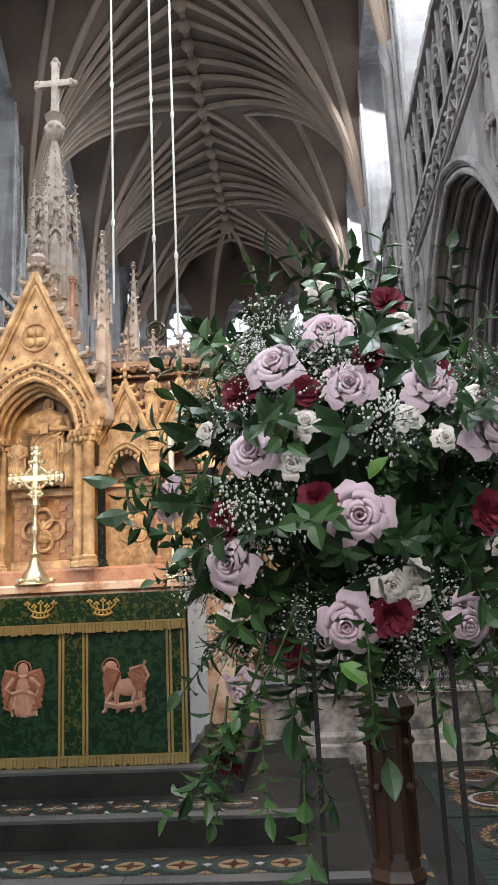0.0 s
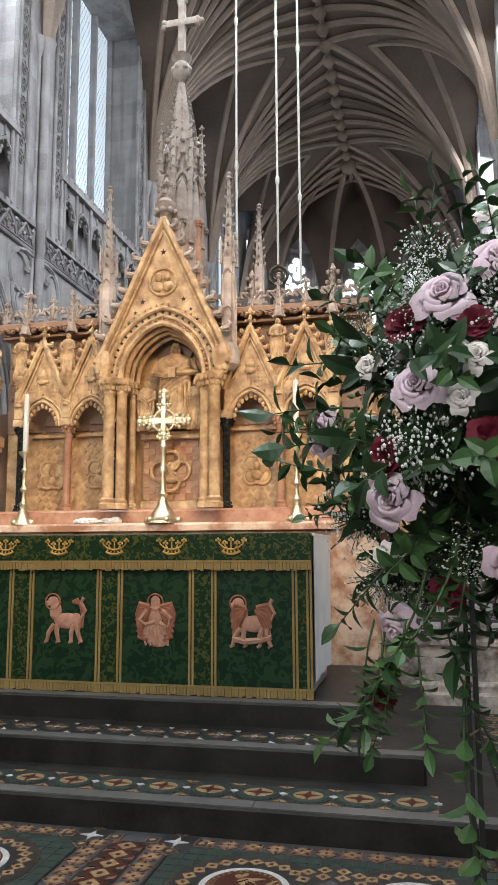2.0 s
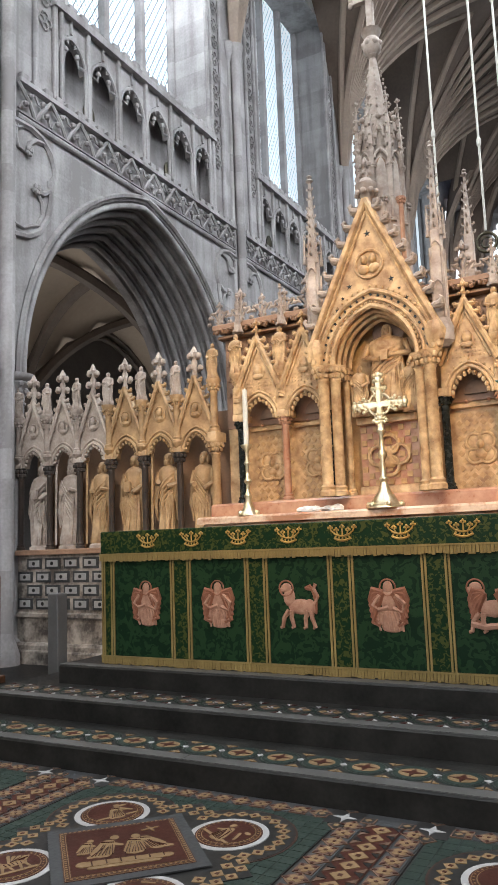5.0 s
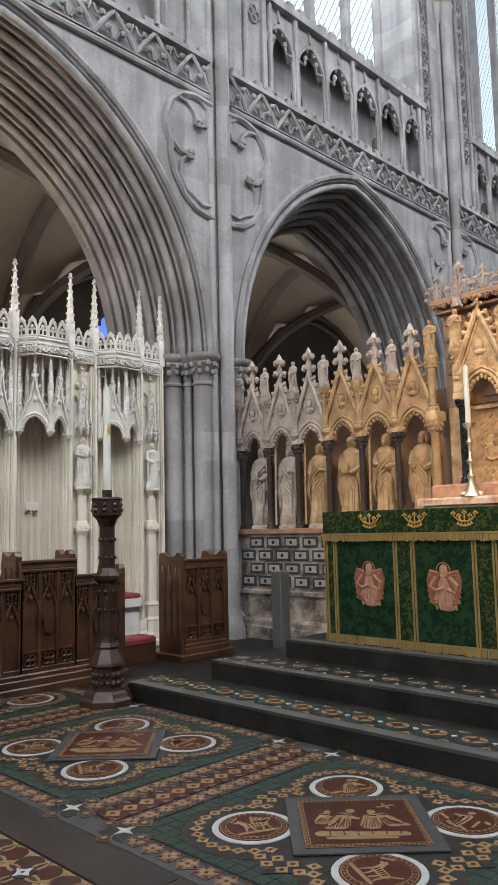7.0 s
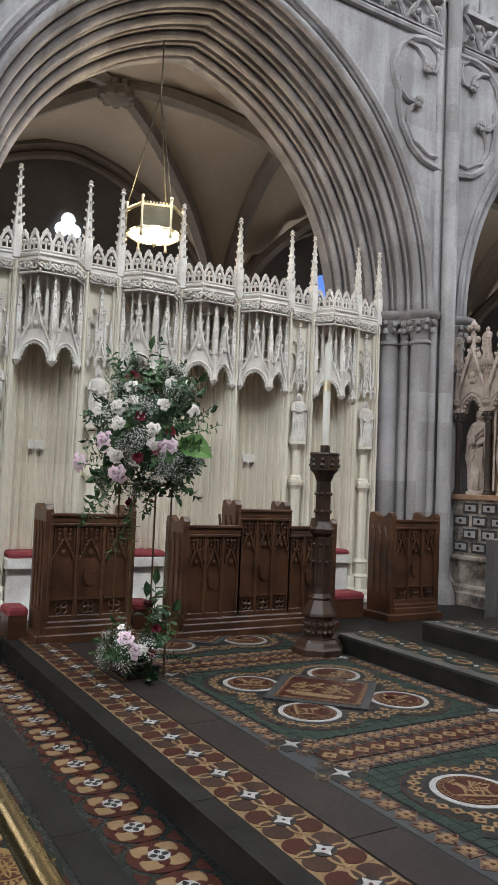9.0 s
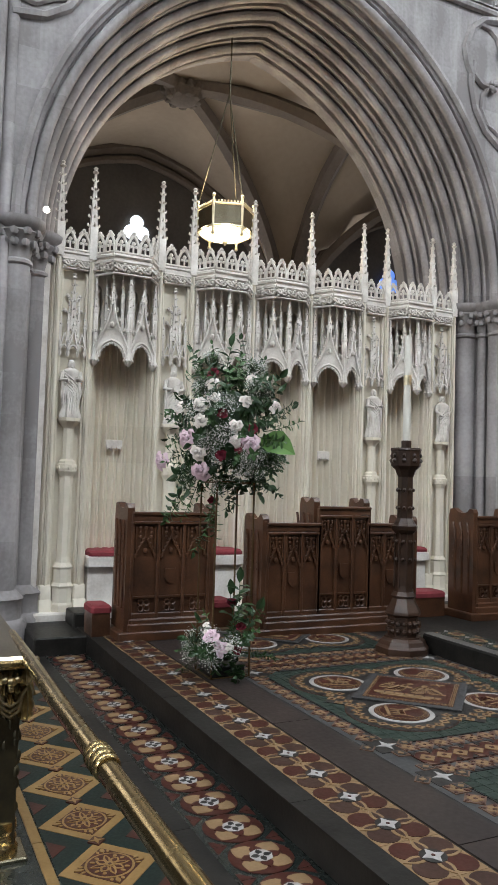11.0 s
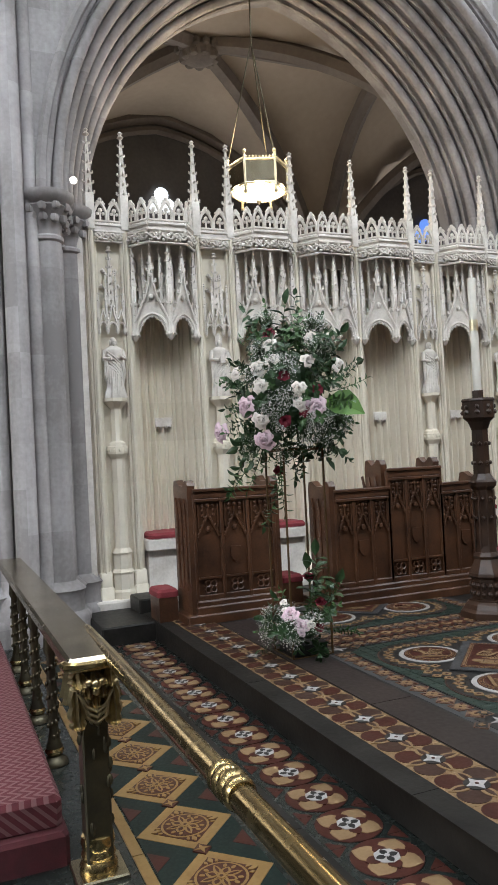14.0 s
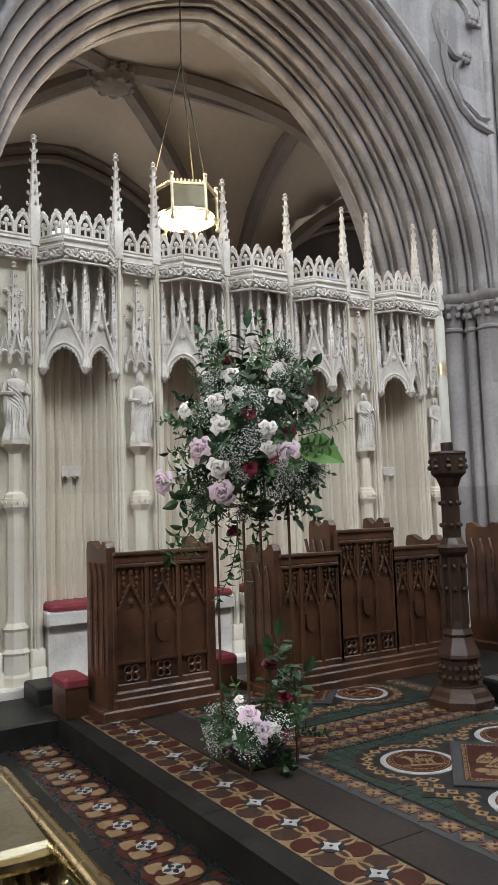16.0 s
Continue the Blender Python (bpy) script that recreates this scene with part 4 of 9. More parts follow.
part("fringe", fringe(AZ1 - 0.225, AZ1 - 0.165, AY - 0.022, 1), FRINGE, frontal, "gold fringe")
part("fringe", fringe(AZ0 - 0.002, AZ0 + 0.06, AY - 0.004, 2), FRINGE, frontal, "gold fringe")
PANEL = 0.638
for k in range(6):
    xm = -2.42 + PANEL * (k - 2.5)
    if k == 0:
        xm = AX0 + 0.06
    if k == 5:
        xm = AX1 - 0.06
    w = 0.075 if 0 < k < 5 else 0.045
    part("orphrey", Shape().box(xm - w, xm + w, AY - 0.004, AY + 0.01, AZ0 + 0.05, AZ1 - 0.18), BROCADE, frontal, "gold and green brocade stripe")
    for s in (-1, 1):
        for d in (-0.011, 0.011):
            xx = xm + s * w + d
            part("gold_braid", Shape().box(xx - 0.007, xx + 0.007, AY - 0.009, AY + 0.004, AZ0 + 0.05, AZ1 - 0.18), FRINGE, frontal)


def creature(kind):
    """Low embroidered relief that fills a roundel: a winged figure or a beast."""
    s, w = Shape(), Shape()
    bl = lambda sh, x, z, a, b, y=-0.004: sh.blob(x, y, z, a, 0.009, b, n=12, m=6)
    def limb(sh, pts, r0, r1):
        sh.tube([(x, -0.006, z) for x, z in pts], r0, 6, r1)
    for sg in (-1, 1):          # feathers folded down both sides
        for q in range(5):
            limb(w, [(sg * 0.035, 0.075), (sg * (0.105 - 0.006 * q), 0.095 - 0.030 * q), (sg * (0.125 - 0.004 * q), 0.035 - 0.035 * q), (sg * (0.105 - 0.012 * q), -0.035 - 0.022 * q)], 0.022, 0.014)
    if kind in (0, 1, 3):
        bl(s, 0, 0.105, 0.034, 0.042), bl(s, 0, 0.025, 0.052, 0.075)
        bl(s, -0.01, -0.075, 0.080, 0.055), bl(s, 0.02, -0.13, 0.075, 0.035)
        limb(s, [(-0.05, 0.06), (-0.10, 0.0), (-0.06, -0.03), (0.0, -0.01)], 0.022, 0.015)
        limb(s, [(0.05, 0.06), (0.11, 0.01), (0.09, -0.04), (0.03, -0.02)], 0.022, 0.015)
        for q in range(6):
            limb(s, [(-0.06 + 0.024 * q, -0.04), (-0.075 + 0.032 * q, -0.10), (-0.06 + 0.03 * q, -0.155)], 0.010, 0.008)
    else:
        bl(s, 0.02, -0.015, 0.095, 0.050), bl(s, 0.085, -0.02, 0.045, 0.055)
        bl(s, -0.065, 0.045, 0.045, 0.060), bl(s, -0.085, 0.105, 0.040, 0.032), bl(s, -0.118, 0.092, 0.022, 0.018)
        for lx, fx in ((-0.07, -0.12), (-0.045, -0.035), (0.075, 0.055), (0.10, 0.125)):
            limb(s, [(lx, -0.04), ((lx + fx) / 2 - 0.012, -0.085), (fx, -0.145), (fx - 0.018, -0.150)], 0.020, 0.010)
        limb(s, [(0.12, 0.0), (0.15, 0.05), (0.12, 0.10), (0.135, 0.13)], 0.010, 0.014)
        if kind == 4:
            limb(s, [(-0.12, -0.10), (-0.04, -0.12), (0.06, -0.11), (0.13, -0.09)], 0.022, 0.018)
    return s, w


for k in range(5):
    xm, zm = -2.42 + PANEL * (k - 2), 0.885
    s, w = creature(k)
    if k == 2:
        w = Shape()
        for q in range(5):
            w.tube([(0.06 + 0.01 * q, -0.006, 0.10), (0.09 + 0.012 * q, -0.008, 0.12 - 0.012 * q), (0.13, -0.006, 0.06 - 0.03 * q)], 0.014, 6, 0.008)
    hx, hz = (0.0, 0.112) if k in (0, 1, 3) else (-0.085, 0.108)
    m = Matrix.Translation((xm, AY, zm)) @ Matrix.Diagonal((1.0, 1, 1.05, 1))
    part("embroidery", Shape().merge(s, m), EMBR_L, frontal, "pale pink embroidered figure", True)
    part("wings", Shape().merge(w, m @ Matrix.Translation((0, 0.004, 0))), EMBROID, frontal, "russet embroidered wings", True)
    part("halo", Shape().tube([(xm + hx + 0.052 * math.cos(q * 0.3142), AY - 0.008, zm + hz + 0.052 * math.sin(q * 0.3142)) for q in range(21)], 0.006, 5), EMBROID, frontal, "russet thread halo", True)
for k in range(-3, 5):
    cx = -2.464 + 0.398 * k
    if k == 4 or k == -4:
        continue
    c = Shape()
    bow = lambda u: 0.018 * (u / 0.06) ** 2
    for dz, r in ((1.305, 0.008), (1.335, 0.007)):
        c.tube([(cx + u, AY - 0.023, dz + bow(u)) for u in (-0.06, -0.045, -0.03, -0.015, 0, 0.015, 0.03, 0.045, 0.06)], r, 6)
    for q in range(5):
        c.blob(cx - 0.048 + 0.024 * q, AY - 0.024, 1.320 + bow(-0.048 + 0.024 * q), 0.007, n=6, m=4)
    for u, h in ((-0.085, 0.050), (-0.042, 0.034), (0, 0.054), (0.042, 0.034), (0.085, 0.050)):
        c.tube([(cx + u * 0.68, AY - 0.023, 1.338 + bow(u * 0.68)), (cx + u * 0.9, AY - 0.024, 1.338 + h * 0.6), (cx + u, AY - 0.025, 1.338 + h)], 0.006, 5, 0.005)
        for dx, dz in ((0, 0.010), (-0.012, 0), (0.012, 0)):
            c.blob(cx + u + dx, AY - 0.025, 1.342 + h + dz, 0.009, n=6, m=4)
    part("crown", c, EMB_GOLD, frontal, "gold embroidered crown", True)

# ---- communion rail, kneeler ----
rail = thing("communion_rail", "brass topped communion rail on dark bronze balusters", "altar rail")
RLY = 0.22
part("flat_top", Shape().box(-6.55, -3.38, RLY - 0.085, RLY + 0.085, 0.555, 0.60, 0.012), BRASS_D, rail, "wide flat tarnished brass handrail")
part("sliding_bar", Shape().tube([(-3.9, RLY + 0.07, 0.578), (-3.3, RLY + 0.06, 0.590), (-2.6, RLY + 0.02, 0.632), (3.6, RLY + 0.02, 0.635)], 0.026, 14), BRASS, rail, "round polished brass bar", True)
for x in (-2.15, -1.2):
    part("collar", Shape().merge(Shape().lathe(0, 0, [(0.027, -0.055), (0.032, -0.05), (0.0335, -0.042), (0.029, -0.033), (0.034, -0.022), (0.0345, -0.012), (0.030, -0.004), (0.034, 0.006), (0.034, 0.016), (0.029, 0.026), (0.033, 0.036), (0.032, 0.048), (0.027, 0.055)], 20), pose(x, RLY + 0.02, 0.635, 0, 90, 0)), BRASS, rail, "", True)


def rail_post(x):
    p = part("post", Shape().lathe(x, RLY, [(0.065, -0.15), (0.06, -0.13), (0.034, -0.11), (0.04, -0.07), (0.028, -0.04), (0.022, 0.0), (0.024, 0.2), (0.02, 0.35), (0.032, 0.38), (0.028, 0.45), (0.04, 0.555)], 14), IRON, rail, "dark bronze baluster", True)
    tw = Shape()
    for k in range(46):
        a, z = k * 0.75, -0.02 + 0.36 * k / 46
        tw.blob(x + 0.025 * math.cos(a), RLY + 0.025 * math.sin(a), z, 0.008, 0.008, 0.012, n=5, m=4)
    part("twisted_vine", tw, IRON, p, "", True)
    part("foot_ring", Shape().lathe(x, RLY, [(0.04, -0.10), (0.046, -0.085), (0.036, -0.065)], 14), BRASS, p, "brass foot ring", True)


for x in (-6.3, -5.75, -5.15, -4.5):
    rail_post(x)
end_post = part("end_post", Shape().box(-3.505, -3.415, RLY - 0.045, RLY + 0.045, -0.10, 0.555, 0.006), IRON, rail, "square dark bronze end post")
part("foot_plate", Shape().box(-3.55, -3.37, RLY - 0.09, RLY + 0.09, -0.152, -0.135, 0.006), BRASS_D, end_post, "square brass foot plate")
part("foot_ring", Shape().lathe(-3.46, RLY, [(0.064, -0.136), (0.066, -0.12), (0.054, -0.10), (0.060, -0.085), (0.052, -0.065), (0.059, -0.045), (0.056, -0.02), (0.045, -0.015)], 20), BRASS, end_post, "ringed brass foot", True)
nub = Shape()
rnd = random.Random(77)
for k in range(30):
    a = rnd.uniform(0, 6.28)
    nub.blob(-3.46 + 0.047 * max(-1, min(1, 1.4 * math.cos(a))), RLY + 0.047 * max(-1, min(1, 1.4 * math.sin(a))), rnd.uniform(0.0, 0.36), 0.009, 0.009, 0.02, n=5, m=4)
part("twisted_vine", nub, IRON, end_post, "", True)
GILT_L = material("worn_gilt_bronze", (0.60, 0.50, 0.29), (0.26, 0.20, 0.11), 0.32, 1.0, scale=14, fine=70, bump=0.2)


def acanthus(s, p0, d, L, w, curl):
    """A ridged, lobed leaf hanging from p0 and curling out along d."""
    side = Vector((-d.y, d.x, 0))
    n = 12
    rows = []
    for i in range(n + 1):
        f = i / n
        c = p0 + d * (curl * (0.35 * math.sin(f * 3.0) + 0.9 * f ** 3)) + Vector((0, 0, -L * (f - 0.22 * f ** 4)))
        wi = w * (0.35 + 0.65 * math.sin(math.pi * min(0.12 + 0.78 * f, 1)) ** 0.7) * (0.8 + 0.28 * abs(math.sin(f * 9.4))) * (1.0 if f < 0.95 else 0.35)
        rows.append([c + side * (wi * v) + d * (0.011 * (1 - abs(v)) + 0.008 * math.cos(v * 9.4) - 0.010 * v * v) for v in (-1, -0.67, -0.33, 0, 0.33, 0.67, 1)])
    m = len(rows[0])
    s.add([tuple(p) for r in rows for p in r], [(i * m + j, i * m + j + 1, (i + 1) * m + j + 1, (i + 1) * m + j) for i in range(n) for j in range(m - 1)])


HX = -3.395
part("acanthus_head", Shape().box(-3.52, HX, RLY - 0.062, RLY + 0.062, 0.42, 0.55, 0.02), GILT_L, end_post, "gilt bronze head of the post", True)
EAST, WEST_S, WEST_N = Vector((1, 0, 0)), Vector((0, -1, 0)), Vector((0, 1, 0))
for p, d, L, w, curl in (((HX, RLY, 0.548), EAST, 0.060, 0.026, 0.045), ((HX - 0.005, RLY - 0.052, 0.550), EAST, 0.062, 0.034, 0.040), ((HX - 0.005, RLY + 0.052, 0.550), EAST, 0.062, 0.034, 0.040),
                         ((HX, RLY - 0.022, 0.515), EAST, 0.060, 0.022, 0.035), ((HX, RLY + 0.022, 0.515), EAST, 0.060, 0.022, 0.035), ((HX, RLY, 0.500), EAST, 0.085, 0.020, 0.040),
                         ((HX, RLY - 0.060, 0.490), EAST, 0.155, 0.032, 0.030), ((HX, RLY + 0.060, 0.490), EAST, 0.155, 0.032, 0.030), ((HX, RLY, 0.450), EAST, 0.100, 0.024, 0.015),
                         ((-3.44, RLY - 0.062, 0.54), WEST_S, 0.13, 0.036, 0.03), ((-3.50, RLY - 0.062, 0.54), WEST_S, 0.12, 0.034, 0.03), ((-3.44, RLY + 0.062, 0.54), WEST_N, 0.13, 0.036, 0.03)):
    lf = Shape()
    acanthus(lf, Vector(p), d, L, w, curl)
    part("acanthus_leaf", lf, GILT_L, end_post, "curling gilt acanthus leaf", True)
for q in range(3):
    part("festoon", Shape().tube([(HX + 0.018, RLY - 0.056 + 0.006 * q, 0.485 - 0.01 * q), (HX + 0.028, RLY - 0.03, 0.440 - 0.018 * q), (HX + 0.032, RLY, 0.425 - 0.02 * q), (HX + 0.028, RLY + 0.03, 0.440 - 0.018 * q), (HX + 0.018, RLY + 0.056 - 0.006 * q, 0.485 - 0.01 * q)], 0.007, 6), GILT_L, end_post, "", True)
bud = Shape()
for dy, dz, r in ((0, 0.512, 0.020), (-0.022, 0.520, 0.014), (0.022, 0.520, 0.014), (0, 0.488, 0.014)):
    bud.blob(HX + 0.030, RLY + dy, dz, r, n=8, m=6)
part("flower_bud", bud, GILT_L, end_post, "", True)
part("end_bead", Shape().tube([(-3.42, RLY - 0.094, 0.575), (-3.385, RLY - 0.09, 0.575), (-3.372, RLY - 0.06, 0.575), (-3.368, RLY, 0.575), (-3.372, RLY + 0.06, 0.575), (-3.385, RLY + 0.09, 0.575), (-3.42, RLY + 0.094, 0.575)], 0.017, 8), BRASS, rail, "rounded brass bead round the rail's end", True)

KNEEL = material("red_zigzag_needlework", (0.11, 0.018, 0.024), (0.075, 0.013, 0.017), 0.95, scale=30, fine=300, bump=0.4)
nt = KNEEL.node_tree
tc = next(x for x in nt.nodes if x.bl_idname == "ShaderNodeTexCoord")
sep = nt.nodes.new("ShaderNodeSeparateXYZ")
nt.links.new(tc.outputs["Object"], sep.inputs[0])


def math_node(nt, op, a, b=None):
    n = nt.nodes.new("ShaderNodeMath")
    n.operation = op
    for i, v in enumerate((a, b)):
        if v is None:
            continue
        if isinstance(v, (int, float)):
            n.inputs[i].default_value = v
        else:
            nt.links.new(v, n.inputs[i])
    return n.outputs[0]


zig = math_node(nt, "PINGPONG", math_node(nt, "ADD", sep.outputs[0], 20.0), 0.03)
wave = math_node(nt, "MODULO", math_node(nt, "ADD", math_node(nt, "ADD", math_node(nt, "ADD", sep.outputs[1], 20.0), sep.outputs[2]), math_node(nt, "MULTIPLY", zig, 1.3)), 0.042)
gate = math_node(nt, "GREATER_THAN", wave, 0.024)
mx = nt.nodes.new("ShaderNodeMix")
mx.data_type = "RGBA"
old = next(x for x in nt.nodes if x.bl_idname == "ShaderNodeMix" and x != mx)
nt.links.new(gate, mx.inputs[0])
nt.links.new(old.outputs[2], mx.inputs[6])
mx.inputs[7].default_value = (0.16, 0.072, 0.074, 1)
nt.links.new(mx.outputs[2], nt.nodes["Principled BSDF"].inputs["Base Color"])
kneeler = thing("kneeler", "long red zigzag needlework kneeler along the rail", "kneeler")
part("cushion", Shape().box(-6.5, -3.60, -0.22, 0.125, -0.03, 0.075, 0.02), KNEEL, kneeler)
part("base_cushion", Shape().box(-6.5, -3.55, -0.25, 0.14, -0.152, -0.035, 0.015), material("dark_red_wool", (0.085, 0.013, 0.018), (0.05, 0.009, 0.012), 0.95, scale=20, fine=250, bump=0.4), kneeler, "plain dark red base cushion")

# ---- figures ----


def statue(h, seed=0, mitre=False, staff=False, wide=1.0):
    """A standing draped stone figure, base at z = 0, facing -y."""
    rnd = random.Random(seed)
    s = Shape()
    n = 32
    prof = [(0.15, 0.0), (0.158, 0.02), (0.15, 0.07), (0.135, 0.16), (0.128, 0.27), (0.125, 0.38), (0.118, 0.48), (0.112, 0.56), (0.120, 0.63), (0.132, 0.70), (0.136, 0.755), (0.120, 0.795), (0.075, 0.822), (0.042, 0.835), (0.038, 0.86)]
    ph, lean = rnd.uniform(0, 6), rnd.uniform(-0.035, 0.035)
    rings = []
    for r, z in prof:
        ring = []
        for j in range(n):
            a = 2 * math.pi * j / n
            deep = max(0.0, 1 - z / 0.78) ** 0.7
            fold = 1 + (0.24 * abs(math.sin(3.5 * a + ph + z * 3)) + 0.12 * math.sin(9 * a + ph - z * 7) - 0.12) * deep
            ring.append((h * (wide * r * fold * math.cos(a) + lean * math.sin(z * 3.6)), h * 0.75 * r * fold * math.sin(a), h * z))
        rings.append(ring)
    s.rings(rings)
    # mantle: crossing folds from shoulder to hip, and a hanging edge
    sd = 1 if seed % 2 else -1
    for q in range(5):
        z0 = 0.74 - 0.055 * q
        s.tube([(sd * 0.11 * h * wide, -0.055 * h, z0 * h), (0.0, -0.108 * h, (z0 - 0.10) * h), (-sd * 0.10 * h * wide, -0.075 * h, (z0 - 0.20 - 0.02 * q) * h)], 0.017 * h, 5, 0.010 * h)
    for q in range(4):
        xx = sd * (0.12 - 0.03 * q) * h * wide
        s.tube([(xx, -0.07 * h, 0.50 * h), (xx * 1.1, -0.10 * h, 0.36 * h), (xx * 1.02, -0.085 * h, (0.20 + 0.03 * q) * h)], 0.02 * h, 5, 0.008 * h)
    s.blob(0, -0.012 * h, 0.905 * h, 0.043 * h, 0.05 * h, 0.06 * h, n=10, m=7)
    s.blob(0, 0.012 * h, 0.925 * h, 0.052 * h, 0.048 * h, 0.05 * h, n=8, m=5)
    s.blob(0, -0.058 * h, 0.90 * h, 0.010 * h, 0.014 * h, 0.016 * h, n=5, m=4)
    if seed % 3:
        s.blob(0, -0.045 * h, 0.862 * h, 0.03 * h, 0.025 * h, 0.04 * h, n=7, m=5)
    for q in (-1, 1):
        s.blob(q * 0.045 * h, 0.01 * h, 0.885 * h, 0.02 * h, 0.03 * h, 0.05 * h, n=6, m=4)
    if mitre:
        s.rings([[(h * 0.058 * c, h * 0.05 * q, h * 0.94) for c, q in ((1, 0), (0, 1), (-1, 0), (0, -1))], [(h * 0.066 * c, h * 0.045 * q, h * 1.0) for c, q in ((1, 0), (0, 1), (-1, 0), (0, -1))], [(h * 0.01 * c, h * 0.02 * q, h * 1.07) for c, q in ((1, 0), (0, 1), (-1, 0), (0, -1))]])
    for sx in (-1, 1):
        up = rnd.uniform(-0.06, 0.08)
        s.tube([(sx * 0.13 * h * wide, 0, 0.76 * h), (sx * 0.165 * h * wide, -0.03 * h, 0.62 * h), (sx * 0.06 * h, -0.12 * h, (0.58 + up) * h)], 0.045 * h, 7, 0.028 * h)
        s.tube([(sx * 0.12 * h, -0.03 * h, 0.62 * h), (sx * 0.15 * h, -0.05 * h, 0.4 * h), (sx * 0.13 * h, -0.03 * h, 0.22 * h)], 0.04 * h, 6, 0.012 * h)
    s.box(-0.035 * h, 0.045 * h, -0.155 * h, -0.125 * h, 0.55 * h, 0.66 * h) if seed % 3 == 0 else None
    if staff:
        s.tube([(-0.17 * h, -0.09 * h, 0.0), (-0.155 * h, -0.09 * h, 0.98 * h)], 0.014 * h, 6)
        s.blob(-0.155 * h, -0.09 * h, 1.0 * h, 0.035 * h, n=6, m=4)
    for k in range(6):
        a = rnd.uniform(-2.6, -0.5)
        s.tube([(0.14 * h * math.cos(a), 0.10 * h * math.sin(a), 0.03 * h), (0.12 * h * math.cos(a + 0.2), 0.1 * h * math.sin(a + 0.2), 0.3 * h), (0.1 * h * math.cos(a + 0.5), 0.1 * h * math.sin(a + 0.5), 0.55 * h)], 0.018 * h, 5, 0.008 * h)
    return s


def place_statue(x, y, z, h, seed, mat, label, group, turn=0, **kw):
    ob = part("statue", statue(h, seed, **kw), mat, smooth=True)
    ob.location, ob.rotation_euler = (x, y, z), (0, 0, radians(turn))
    return tagged(ob, label, "statue", group)


def crockets(s, pts, size, side=1, n=6):
    """Curled leaves along an edge given by two points in the (x, z) plane at y."""
    (x0, y0, z0), (x1, y1, z1) = pts
    for k in range(n):
        f = (k + 0.6) / n
        x, y, z = x0 + (x1 - x0) * f, y0 + (y1 - y0) * f, z0 + (z1 - z0) * f
        s.blob(x + side * size * 0.5, y, z + size * 0.3, size, size * 0.8, size * 0.55, n=7, m=4)
        s.blob(x + side * size * 1.1, y, z + size * 0.75, size * 0.5, n=5, m=4)


def finial(s, x, y, z, h):
    s.lathe(x, y, [(h * 0.07, z), (h * 0.09, z + h * 0.15), (h * 0.06, z + h * 0.25), (h * 0.1, z + h * 0.5), (h * 0.05, z + h * 0.62), (h * 0.12, z + h * 0.8), (h * 0.02, z + h)], 7)
    for k in range(4):
        a = k * math.pi / 2
        for zz, r in ((0.34, 0.2), (0.7, 0.16)):
            s.blob(x + math.cos(a) * r * h, y + math.sin(a) * r * h, z + zz * h, 0.09 * h, n=6, m=4)


def pinnacle(s, x, y, z0, z1, r, n=4, leaves=5):
    """A shaft and a crocketed spirelet."""
    zm = z0 + (z1 - z0) * 0.45
    s.lathe(x, y, [(r, z0), (r, zm - r), (r * 1.35, zm - r * 0.5), (r * 1.35, zm), (r * 0.95, zm + r * 0.4), (r * 0.15, z1 - r * 1.2)], n, math.pi / n)
    for k in range(leaves):
        f = (k + 0.5) / leaves
        z = zm + (z1 - zm) * f * 0.9
        rr = r * (1.0 - 0.8 * f)
        for a in range(4):
            s.blob(x + (rr + r * 0.42) * math.cos(a * math.pi / 2), y + (rr + r * 0.42) * math.sin(a * math.pi / 2), z, r * 0.46, r * 0.46, r * 0.34, n=5, m=4)
    s.blob(x, y, z1 - r * 0.9, r * 0.6, n=6, m=4)
    for a in range(4):
        s.blob(x + r * 0.6 * math.cos(a * math.pi / 2), y + r * 0.6 * math.sin(a * math.pi / 2), z1 - r * 0.9, r * 0.35, n=5, m=4)
    s.blob(x, y, z1 - r * 0.1, r * 0.32, n=5, m=4)


def spirelet(s, x, y, z0, z1, r, levels):
    """A slender square spire with curled crockets up its four edges and a leafy knob."""
    s.lathe(x, y, [(r, z0), (r * 1.15, z0 + r * 0.5), (r * 0.95, z0 + r), (r * 0.28, z1 - r * 1.6)], 4, math.pi / 4)
    for k in range(levels):
        f = (k + 0.6) / (levels + 0.3)
        z = z0 + (z1 - z0 - r * 1.6) * f
        rr = r * (0.85 - 0.62 * f)
        q = r * (0.80 - 0.30 * f)
        for a in range(4):
            c, d = math.cos(a * math.pi / 2), math.sin(a * math.pi / 2)
            s.tube([(x + rr * 0.6 * c, y + rr * 0.6 * d, z - q * 0.4), (x + (rr + q * 0.55) * c, y + (rr + q * 0.55) * d, z + q * 0.1), (x + (rr + q * 0.5) * c, y + (rr + q * 0.5) * d, z + q * 0.6)], q * 0.34, 5, q * 0.26)
    s.lathe(x, y, [(r * 0.2, z1 - r * 1.7), (r * 0.7, z1 - r * 1.2), (r * 0.3, z1 - r * 0.8), (r * 0.55, z1 - r * 0.4), (r * 0.1, z1)], 6)


